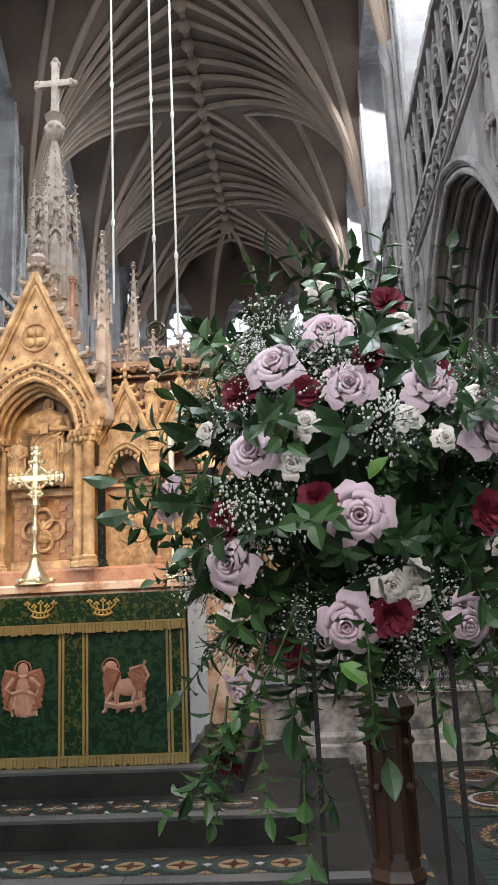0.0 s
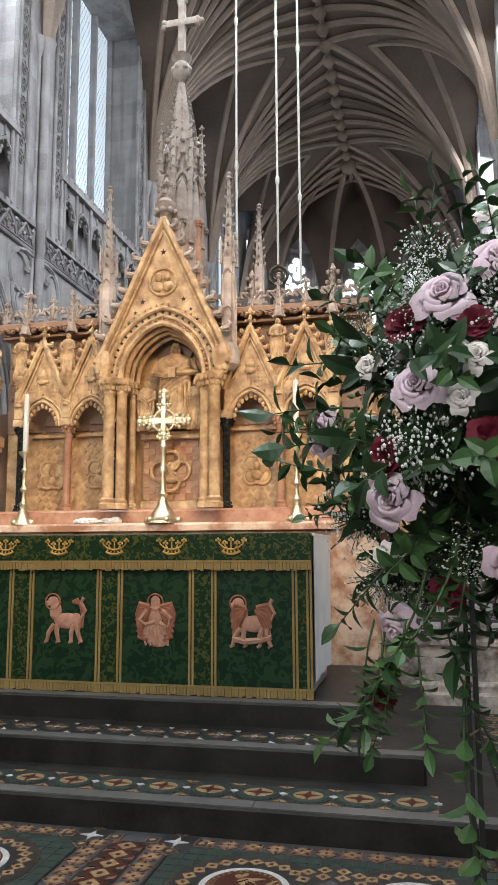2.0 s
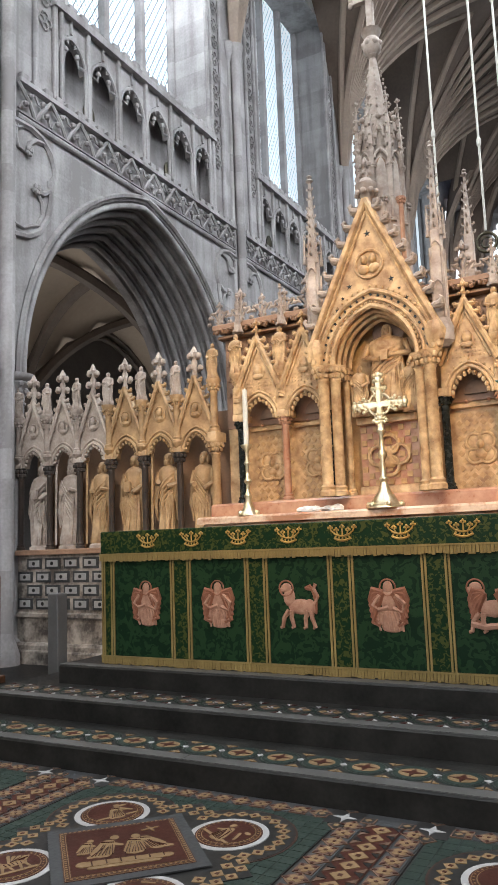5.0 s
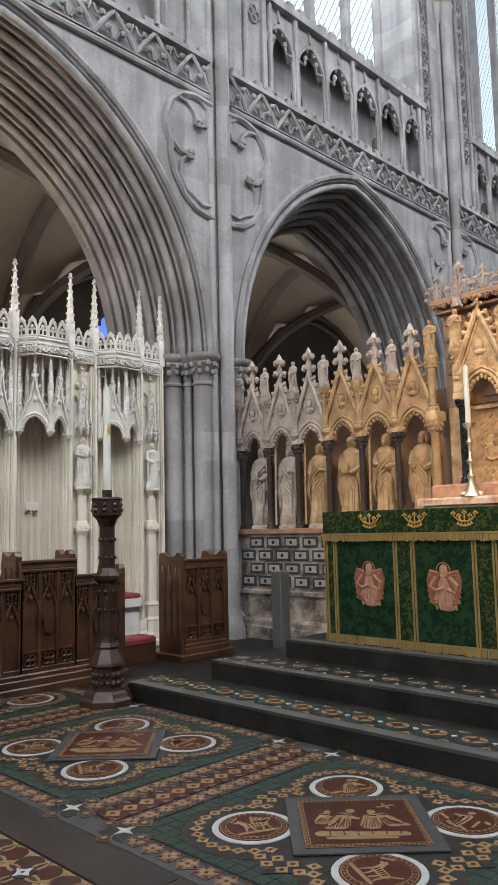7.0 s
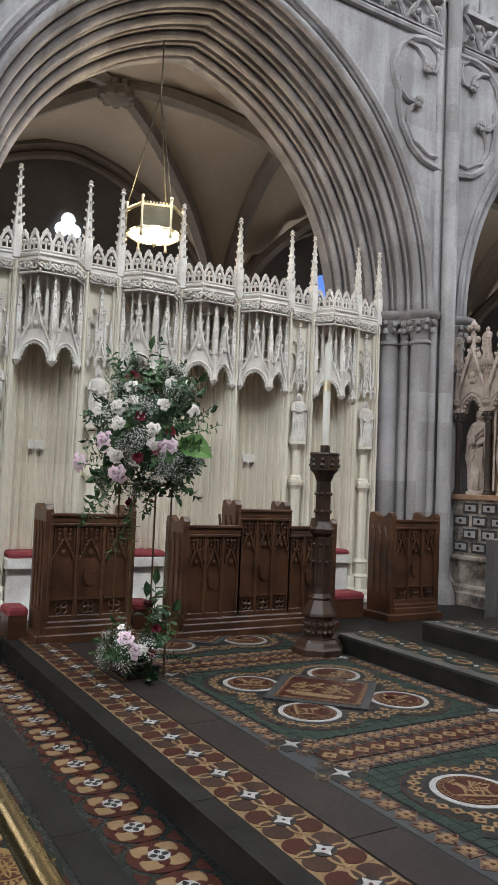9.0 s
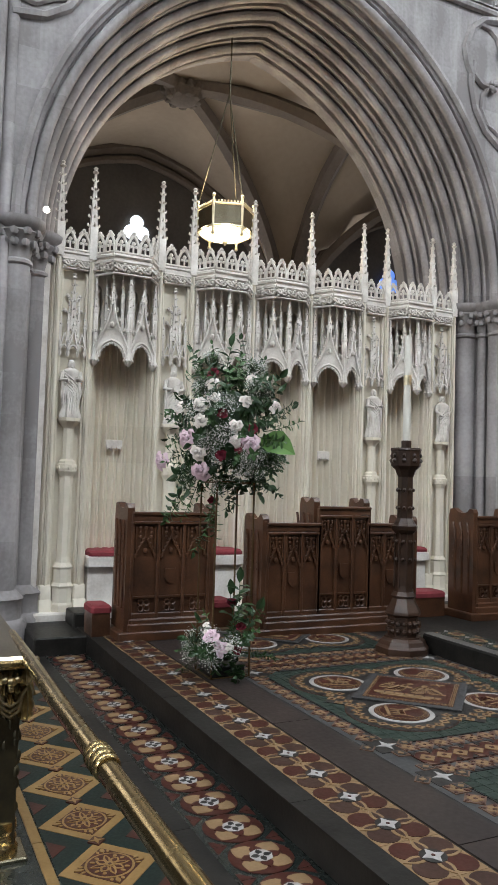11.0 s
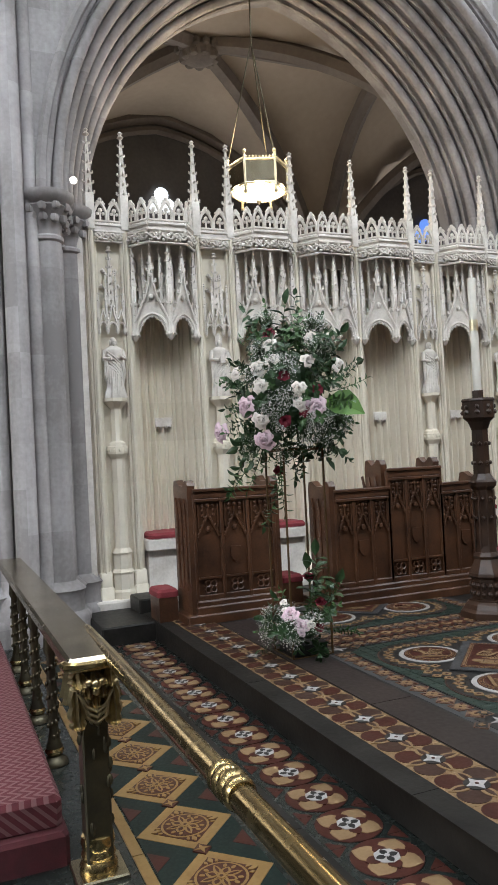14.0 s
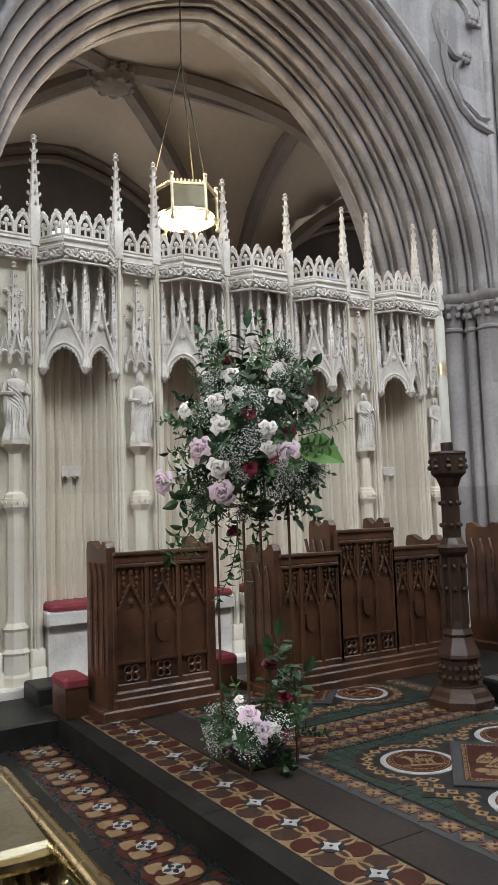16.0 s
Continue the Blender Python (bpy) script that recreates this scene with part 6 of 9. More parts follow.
def wing(s):
    w = thing("reredos_wing", "arcaded stone wing of the reredos with saints in niches", "screen", "reredos wings")
    xe = RC + s * 1.86
    xo = RC + s * 4.72
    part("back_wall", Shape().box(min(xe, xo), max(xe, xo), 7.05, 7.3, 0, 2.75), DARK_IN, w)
    part("base_wall", Shape().box(min(xe, xo), max(xe, xo), 6.72, 7.05, 0, 1.25), SOOT, w, "stone base wall")
    part("ledge", Shape().box(min(xe, xo), max(xe, xo), 6.66, 7.05, 1.25, 1.31, 0.012), ALAB_D, w)
    part("string_course", Shape().box(min(xe, xo), max(xe, xo), 6.68, 6.8, 0.53, 0.58, 0.012), SOOT, w)
    part("plinth", Shape().box(min(xe, xo), max(xe, xo), 6.62, 6.8, 0, 0.16, 0.02), SOOT, w)
    part("plinth_moulding", Shape().box(min(xe, xo), max(xe, xo), 6.65, 6.8, 0.16, 0.24, 0.03), SOOT, w)
    for i in range(10):
        for j in range(4):
            x = xe + s * (0.16 + 0.285 * i + (0.14 if j % 2 else 0))
            if abs(x - xe) > 2.75:
                continue
            t = part("inlaid_block", Shape().box(x - 0.115, x + 0.115, 6.705, 6.73, 0.62 + 0.155 * j, 0.745 + 0.155 * j, 0.004), T_GREY, w)
            part("white_block", Shape().box(x - 0.085, x + 0.085, 6.698, 6.71, 0.645 + 0.155 * j, 0.72 + 0.155 * j, 0.004), T_WHITE, t)
            part("dot", Shape().prism(disc(0.022, 10), face_y(x, 6.693, 0.683 + 0.155 * j), 0.01), T_BLACK, t)
    xs = RC + s * 1.865
    cs = Shape().box(xs - 0.06, xs + 0.06, 6.60, 6.80, 0.0, 1.31, 0.012)
    column(cs, xs, 6.68, 1.31, 2.36, 0.045, cap=0.13)
    cs.box(xs - 0.065, xs + 0.065, 6.60, 6.80, 2.36, 2.46, 0.012)
    column(cs, xs, 6.67, 2.46, 2.98, 0.038, cap=0.10)
    cs.lathe(xs, 6.67, [(0.06, 2.97), (0.08, 3.0), (0.08, 3.02)], 10)
    part("corner_shaft", cs, ALAB_W, w, "clustered corner shaft", True)
    place_statue(xs, 6.67, 3.02, 0.40, 95 + s, ALAB_W, "small carved angel on the corner shaft", "wing angels")
    for k in range(6):
        x = RC + s * (2.135 + WP * k)
        g = Shape()
        m = face_y(x, 6.74, 0)
        arch_plate(g, m, 0.165, 0.22, 2.30, [(0.234, 2.30), (0.234, 2.52), (0, 3.08), (-0.234, 2.52), (-0.234, 2.30)], 0.10)
        arch_ring(g, face_y(x, 6.73, 0), 0.165, 0.22, 2.30, 0.02)
        arch_ring(g, face_y(x, 6.73, 0), 0.205, 0.265, 2.30, 0.012)
        for sg in (-1, 1):
            g.tube([(x + sg * 0.235, 6.715, 2.52), (x, 6.715, 3.10)], 0.026, 6)
            crockets(g, ((x + sg * 0.23, 6.735, 2.6), (x + sg * 0.02, 6.735, 3.08)), 0.040, sg, 5)
        g.blob(x, 6.72, 2.76, 0.04, 0.03, 0.05), g.blob(x, 6.725, 2.69, 0.055, 0.025, 0.03)
        for u9, z9 in arch(0.15, 0.20, 5, 2.30)[1:-1]:
            g.blob(x + u9 * 0.9, 6.735, z9 - 0.022, 0.018, 0.02, 0.022, n=5, m=4)
        for q9 in range(9):
            f9 = (q9 + 0.5) / 9
            for sg in (-1, 1):
                g.blob(x + sg * 0.205 * (1 - f9), 6.728, 2.53 + 0.49 * f9, 0.011, n=5, m=3)
        g.tube([(x + 0.075 * math.cos(t * 0.4488), 6.73, 2.74 + 0.085 * math.sin(t * 0.4488)) for t in range(15)], 0.01, 5)
        # outer bays: the weaker spotlight glow is painted as paler stone
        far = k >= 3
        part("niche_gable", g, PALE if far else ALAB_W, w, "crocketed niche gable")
        f = Shape()
        finial(f, x, 6.735, 3.06, 0.38)
        part("finial", f, PALE, w, "leafy stone finial", True)
        xc = x + s * WP / 2
        c = Shape()
        column(c, xc, 6.76, 1.31, 2.30, 0.034, cap=0.13)
        part("column", c, DARKCOL, w, "slender dark marble column", True)
        u = Shape().box(xc - 0.055, xc + 0.055, 6.70, 6.82, 2.30, 2.36, 0.008)
        column(u, xc, 6.72, 2.40, 2.88, 0.036, cap=0.09)
        u.lathe(xc, 6.72, [(0.02, 2.34), (0.06, 2.4), (0.05, 2.42)], 10)
        u.lathe(xc, 6.72, [(0.06, 2.87), (0.08, 2.90), (0.08, 2.92)], 10)
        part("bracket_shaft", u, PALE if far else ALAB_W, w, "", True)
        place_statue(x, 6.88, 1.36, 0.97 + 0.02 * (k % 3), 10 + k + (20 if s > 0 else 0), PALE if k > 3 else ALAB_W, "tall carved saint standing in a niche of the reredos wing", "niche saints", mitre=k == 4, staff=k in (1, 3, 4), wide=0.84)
        part("statue_base", Shape().lathe(x, 6.86, [(0.15, 1.31), (0.15, 1.34), (0.12, 1.36)], 8, math.pi / 8), PALE, w)
        place_statue(xc, 6.72, 2.92, 0.40, 60 + k + (20 if s > 0 else 0), PALE, "small weathered angel above the reredos niches", "wing angels", turn=10 * (k % 3 - 1))


wing(-1)
wing(1)

# cross and candlesticks on the shelf
cross = thing("altar_cross", "ornate gilt altar cross on a spreading foot", "cross")
x0, y0 = RC, 6.46
c = Shape().lathe(x0, y0, [(0.17, 1.57), (0.165, 1.59), (0.12, 1.62), (0.10, 1.66), (0.055, 1.72), (0.03, 1.80), (0.045, 1.83), (0.025, 1.86), (0.022, 2.0), (0.042, 2.03), (0.042, 2.06), (0.022, 2.09), (0.02, 2.22), (0.04, 2.26), (0.02, 2.3)], 12)
for k in range(6):
    c.blob(x0 + 0.15 * math.cos(k * 1.05), y0 + 0.15 * math.sin(k * 1.05), 1.60, 0.03)
part("foot", c, GOLD, cross, "", True)
c = Shape().box(x0 - 0.025, x0 + 0.025, y0 - 0.018, y0 + 0.018, 2.28, 2.78, 0.006).box(x0 - 0.22, x0 + 0.22, y0 - 0.017, y0 + 0.017, 2.475, 2.525, 0.006)
c.tube([(x0 + 0.10 * math.cos(t * 0.3142), y0, 2.50 + 0.10 * math.sin(t * 0.3142)) for t in range(21)], 0.014, 6)
for ux, uz in ((-1, 0), (1, 0), (0, 1), (0, -0.6)):
    for d in (0.13, 0.19, 0.235):
        c.blob(x0 + ux * d, y0, 2.50 + uz * d * 1.15, 0.034, 0.025, 0.034)
        c.blob(x0 + ux * d + (0.035 if ux == 0 else 0), y0, 2.50 + uz * d * 1.15 + (0.035 if uz == 0 else 0), 0.02)
        c.blob(x0 + ux * d - (0.035 if ux == 0 else 0), y0, 2.50 + uz * d * 1.15 - (0.035 if uz == 0 else 0), 0.02)
for k in range(8):
    c.tube([(x0, y0, 2.5), (x0 + 0.15 * math.cos(k * 0.785 + 0.39), y0, 2.5 + 0.15 * math.sin(k * 0.785 + 0.39))], 0.01, 5)
    c.blob(x0 + 0.16 * math.cos(k * 0.785 + 0.39), y0, 2.5 + 0.16 * math.sin(k * 0.785 + 0.39), 0.02)
part("cross_head", c, GOLD, cross, "jewelled gilt cross head", True)


def candlestick(x):
    k = thing("altar_candlestick", "tall gilt candlestick with a white candle", "candlestick", "altar candlesticks")
    s = Shape().lathe(x, 6.46, [(0.11, 1.57), (0.10, 1.59), (0.06, 1.63), (0.03, 1.72), (0.042, 1.76), (0.02, 1.8), (0.018, 1.87), (0.04, 1.90), (0.018, 1.94), (0.018, 2.05), (0.035, 2.08), (0.016, 2.11), (0.02, 2.2), (0.055, 2.24), (0.06, 2.26), (0.02, 2.27)], 12)
    for a in range(3):
        s.blob(x + 0.09 * math.cos(a * 2.09), 6.46 + 0.09 * math.sin(a * 2.09), 1.59, 0.03)
    part("stem", s, GOLD, k, "", True)
    part("candle", Shape().lathe(x, 6.46, [(0.026, 2.27), (0.025, 2.80), (0.02, 2.815), (0.004, 2.81), (0.003, 2.835)], 10), WAX, k, "white wax candle", True)


candlestick(RC + 1.22)
candlestick(RC - 1.38)
cloth = Shape()
rnd = random.Random(9)
for k in range(9):
    cloth.blob(RC - 0.80 + 0.045 * k, 6.44, 1.585 + rnd.uniform(0, 0.012), 0.06, 0.06, 0.03 + 0.012 * math.sin(k))
part_cloth = tagged(part("folded_cloth", cloth, CANVAS, smooth=True), "crumpled white cloth lying on the marble shelf", "cloth")

# ---- sedilia ----
SX = -7.46
PINS = (1.1, 1.41, 2.09, 2.43, 3.11, 3.8, 4.48, 4.8, 5.45, 5.77)
CANOPY = ((1.41, 2.09), (2.43, 3.11), (3.11, 3.8), (3.8, 4.48), (4.8, 5.45))
NICHE = ((1.1, 1.41), (2.09, 2.43), (4.48, 4.8), (5.45, 5.77))
sedilia = thing("sedilia", "white carved stone sedilia with canopies and pinnacles", "sedilia")
part("back_wall", Shape().box(SX - 0.50, SX - 0.28, 0.98, 5.86, -0.15, 3.36), CREAM_D, sedilia, "cream stone back wall")
for y in PINS:
    s = Shape().box(SX - 0.42, SX - 0.012, y - 0.050, y + 0.050, 0, 3.34).box(SX - 0.30, SX + 0.022, y - 0.024, y + 0.024, 0.0, 3.40)
    s.box(SX - 0.2, SX + 0.055, y - 0.062, y + 0.062, 0, 0.17, 0.012).box(SX - 0.2, SX + 0.042, y - 0.055, y + 0.055, 0.17, 0.30, 0.012)
    for dx, dy, r in ((-0.008, 0.037, 0.012), (-0.008, -0.037, 0.012), (0.026, 0.0, 0.016), (-0.05, 0.052, 0.010), (-0.05, -0.052, 0.010)):
        s.tube([(SX + dx, y + dy, 0.28), (SX + dx, y + dy, 3.32)], r, 8)
    part("post", s, CREAM_D, sedilia, "moulded cream stone post", True)
    p = Shape()
    p.box(SX - 0.04, SX + 0.04, y - 0.04, y + 0.04, 3.34, 3.66, 0.006)
    spirelet(p, SX, y, 3.62, 4.25, 0.046, 6)
    part("pinnacle", p, CREAM, sedilia, "crocketed white stone pinnacle", True)


def cresting(s, a, b, n, z):
    """Openwork parapet from a to b, points in plan."""
    a, b = Vector((*a, 0)), Vector((*b, 0))
    d = (b - a) / n
    up = Vector((0, 0, 1))
    base = Vector((0, 0, z))
    s.tube([a + base, b + base], 0.022, 6)
    s.tube([a + base + up * 0.035, b + base + up * 0.035], 0.012, 5)
    for k in range(n):
        c = a + d * (k + 0.5) + base
        h = d.length / 2
        w = d.normalized()
        s.tube([c - w * h * 0.9 + up * 0.04, c - w * h * 0.85 + up * 0.12, c - w * h * 0.45 + up * 0.175, c + up * 0.205], 0.015, 5)
        s.tube([c + w * h * 0.9 + up * 0.04, c + w * h * 0.85 + up * 0.12, c + w * h * 0.45 + up * 0.175, c + up * 0.205], 0.015, 5)
        s.tube([c + up * 0.03, c + up * 0.12], 0.01, 5)
        s.blob(*(c + up * 0.13), 0.022, n=6, m=4), s.blob(*(c + w * 0.025 + up * 0.10), 0.016, n=5, m=4), s.blob(*(c - w * 0.025 + up * 0.10), 0.016, n=5, m=4)
        s.blob(*(c + up * 0.225), 0.02, n=6, m=4), s.blob(*(c + w * 0.022 + up * 0.205), 0.015, n=5, m=4), s.blob(*(c - w * 0.022 + up * 0.205), 0.015, n=5, m=4)
        s.blob(*(c + w * h * 0.55 + up * 0.19), 0.014, n=5, m=4), s.blob(*(c - w * h * 0.55 + up * 0.19), 0.014, n=5, m=4)


def vine(s, a, b, z0, z1, rnd):
    """A band of undercut leaves between two rails."""
    a, b = Vector((*a, 0)), Vector((*b, 0))
    L = (b - a).length
    up = Vector((0, 0, 1))
    s.tube([a + up * z0, b + up * z0], 0.012, 6)
    s.tube([a + up * z1, b + up * z1], 0.020, 6)
    n = max(int(L / 0.055), 3)
    side = (b - a).normalized()
    fwd = side.cross(up)
    for k in range(n):
        p = a + (b - a) * ((k + 0.5) / n) + up * ((z0 + z1) / 2 + (0.018 if k % 2 else -0.018)) + fwd * rnd.uniform(0.0, 0.02)
        for q in range(3):
            o = side * (0.020 * math.cos(q * 2.1 + k)) + up * (0.020 * math.sin(q * 2.1 + k))
            s.blob(*(p + o), 0.017, 0.017, 0.014, n=6, m=4)
        s.tube([p - side * 0.03 - up * 0.03 * (1 if k % 2 else -1), p + fwd * 0.02, p + side * 0.035], 0.009, 5)
    s.tube([a + (b - a) * (i / (3 * n)) + up * ((z0 + z1) / 2 + 0.030 * math.sin(i * 1.05)) + fwd * 0.01 for i in range(3 * n + 1)], 0.011, 5)


for ci, (y0, y1) in enumerate(CANOPY):
    rnd = random.Random(ci)
    w = y1 - y0
    out = 0.20
    plan = [(SX, y0 + 0.02), (SX + out, y0 + w * 0.24), (SX + out, y1 - w * 0.24), (SX, y1 - 0.02)]
    can = part("canopy", Shape().rings([[(x, y, z) for x, y in plan] + [(SX - 0.42, y1 - 0.02, z), (SX - 0.42, y0 + 0.02, z)] for z in (3.30, 3.355)]), CREAM, sedilia, "projecting canopy roof")
    c = Shape()
    for a, b, n in zip(plan, plan[1:], (2, 3, 2)):
        cresting(c, a, b, n, 3.37)
    part("cresting", c, CREAM, can, "openwork parapet", True)
    v = Shape()
    for a, b in zip(plan, plan[1:]):
        vine(v, a, b, 3.20, 3.315, rnd)
    part("vine_frieze", v, CREAM, can, "undercut vine frieze", True)
    mid = (y0 + y1) / 2
    # the soffit over the seat, a dark hollow behind the hanging arches
    part("soffit", Shape().rings([[(SX - 0.30, y0 + 0.03, z), (SX + 0.01, y0 + 0.03, z), (SX + out * 0.80, mid, z), (SX + 0.01, y1 - 0.03, z), (SX - 0.30, y1 - 0.03, z)] for z in (2.60, 2.64)]), CREAM, can)
    # pierced lights behind the spirelets
    lights = Shape()
    nl = 5
    lw = (w - 0.08) / nl
    for k in range(nl):
        yl = y0 + 0.04 + lw * (k + 0.5)
        arch_plate(lights, pose(SX - 0.15, yl, 0, 0, 0, 90), lw * 0.34, lw * 0.44, 3.10, [(lw * 0.5, 3.10), (lw * 0.5, 3.30), (-lw * 0.5, 3.30), (-lw * 0.5, 3.10)], 0.03, 5)
        for sg in (-1, 1):
            lights.box(SX - 0.175, SX - 0.135, yl + sg * lw * 0.42 - lw * 0.08, yl + sg * lw * 0.42 + lw * 0.08, 2.62, 3.11)
        lights.box(SX - 0.17, SX - 0.14, yl - lw * 0.5, yl + lw * 0.5, 2.84, 2.865)
    part("pierced_screen", lights, CREAM, can, "stone screen pierced by small lancets")
    # two nodding ogee gables on faces that meet in front, with a pendant between
    front = Vector((SX + out * 0.85, mid, 0))
    ends = [Vector((SX + 0.02, y0 + 0.05, 0)), Vector((SX + 0.02, y1 - 0.05, 0))]
    for a, b in ((ends[0], front), (front, ends[1])):
        d = b - a
        m = pose(*((a + b) / 2), 0, 0, math.degrees(math.atan2(d.y, d.x)))
        half = d.length / 2
        g = Shape()
        arch_plate(g, m, half * 0.80, half * 0.98, 2.42, [(half * 0.98, 2.42), (half * 0.97, 2.50), (half * 0.62, 2.62), (half * 0.30, 2.74), (half * 0.12, 2.86), (0, 3.0), (-half * 0.12, 2.86), (-half * 0.30, 2.74), (-half * 0.62, 2.62), (-half * 0.97, 2.50), (-half * 0.98, 2.42)], 0.035, 9)
        arch_ring(g, m @ Matrix.Translation((0, -0.006, 0)), half * 0.84, half * 1.02, 2.42, 0.015, 9, 6)
        arch_ring(g, m @ Matrix.Translation((0, -0.004, 0)), half * 0.70, half * 0.88, 2.42, 0.008, 9, 5)
        for u, wz in arch(half * 0.74, half * 0.92, 5, 2.42)[1:-1]:
            p = m @ Vector((u * 0.96, 0.0, wz - 0.012))
            g.blob(p.x, p.y, p.z, 0.013, 0.013, 0.017, n=5, m=4)
        g.blob(*(m @ Vector((0, -0.012, 2.73))), 0.024, 0.024, 0.030, n=7, m=5)
        for sg in (-1, 1):
            pts = [m @ Vector((sg * half * u, -0.016, z)) for u, z in ((0.98, 2.50), (0.62, 2.63), (0.30, 2.75), (0.12, 2.87), (0.0, 3.02))]
            g.tube(pts, 0.013, 6)
            for q in range(5):
                f = (q + 0.6) / 5 * 4
                i = min(int(f), 3)
                p = pts[i].lerp(pts[i + 1], f - i)
                o = (m.to_3x3() @ Vector((sg, 0, 0.5))) * 0.026
                g.tube([p, p + o, p + o * 0.9 + Vector((0, 0, 0.026))], 0.012, 5, 0.010)
        part("hanging_gable", g, CREAM, can, "nodding ogee gable", True)
        t = Shape()
        c0 = m @ Vector((0, -0.012, 0))
        spirelet(t, c0.x, c0.y, 2.92, 3.27, 0.026, 4)
        part("gable_spirelet", t, CREAM, can, "crocketed spirelet", True)
        for fq in (-0.48, 0.48):
            t = Shape()
            c0 = m @ Vector((half * fq, 0.05, 0))
            t.box(c0.x - 0.014, c0.x + 0.014, c0.y - 0.014, c0.y + 0.014, 2.62, 2.92)
            spirelet(t, c0.x, c0.y, 2.90, 3.26, 0.021, 4)
            part("spirelet", t, CREAM, can, "slim crocketed spirelet", True)
    for k, p in enumerate((ends[0], front, ends[1])):
        t = Shape()
        t.lathe(p.x, p.y, [(0.008, 2.335), (0.034, 2.36), (0.046, 2.40), (0.036, 2.43), (0.030, 2.45), (0.024, 2.5)], 8)
        for a in range(8):
            t.blob(p.x + 0.040 * math.cos(a * 0.785), p.y + 0.040 * math.sin(a * 0.785), 2.39, 0.014, n=5, m=4)
        t.box(p.x - 0.022, p.x + 0.022, p.y - 0.022, p.y + 0.022, 2.46, 2.84, 0.005)
        for sg in (-1, 1):
            t.tube([(p.x + 0.023, p.y + 0.016 * sg, 2.52), (p.x + 0.025, p.y, 2.80)], 0.006, 4)
        for a in range(4):
            t.blob(p.x + 0.030 * math.cos(a * 1.571), p.y + 0.030 * math.sin(a * 1.571), 2.67, 0.014, 0.014, 0.018, n=5, m=4)
        t.lathe(p.x, p.y, [(0.030, 2.83), (0.038, 2.85), (0.024, 2.875)], 4, math.pi / 4)
        spirelet(t, p.x, p.y, 2.86, 3.28, 0.028, 5)
        part("pendant", t, CREAM, can, "carved hanging pendant with spirelet", True)
    # the hollow fluted back, one moulded sheet
    nf = 96
    cols = []
    for k in range(nf + 1):
        v = 2 * k / nf - 1
        ph9 = (k / nf * 7) % 1
        bead = 0.042 * math.sqrt(max(1 - ((ph9 - 0.5) / 0.30) ** 2, 0)) - 0.016 * math.sin(ph9 * math.pi * 2) ** 2
        xx = SX - 0.255 + 0.17 * abs(v) ** 3.2 + bead
        cols.append([(xx, mid + v * (w / 2 - 0.045), z) for z in (0.56, 0.90, 2.61)])
    back = Shape().rings(cols, close=False)
    part("fluting", back, CREAM_D, sedilia, "vertical fluted hollow back", True)
    pl = Shape().box(SX - 0.28, SX - 0.205, mid - 0.08, mid + 0.08, 1.60, 1.66, 0.006)
    for k in range(3):
        pl.prism(arch(0.02, 0.024, 4, 1.555) + [(0.024, 1.60), (-0.024, 1.60)], pose(SX - 0.205, mid - 0.05 + 0.05 * k, 0, 0, 0, 90), 0.05)
    part("plaque", pl, CREAM, sedilia, "small carved wall bracket")
    part("seat", Shape().box(SX - 0.41, SX + 0.10, y0 + 0.05, y1 - 0.05, 0.46, 0.56, 0.015).box(SX - 0.41, SX + 0.05, y0 + 0.07, y1 - 0.07, 0.06, 0.47), CREAM, sedilia, "stone bench seat")
    cush = tagged(part("seat_cushion", Shape().box(SX - 0.39, SX + 0.10, y0 + 0.07, y1 - 0.07, 0.56, 0.61, 0.022), RED_C), "red embroidered cushion on the stone bench", "cushion", "sedilia cushions")
part("side_cheek", Shape().box(SX - 0.45, SX + 0.04, 0.97, 1.02, 0, 3.38), CREAM, sedilia)
part("kerb", Shape().box(SX - 0.45, SX + 0.14, 0.98, 5.86, -0.15, 0.06, 0.015), CREAM, sedilia)
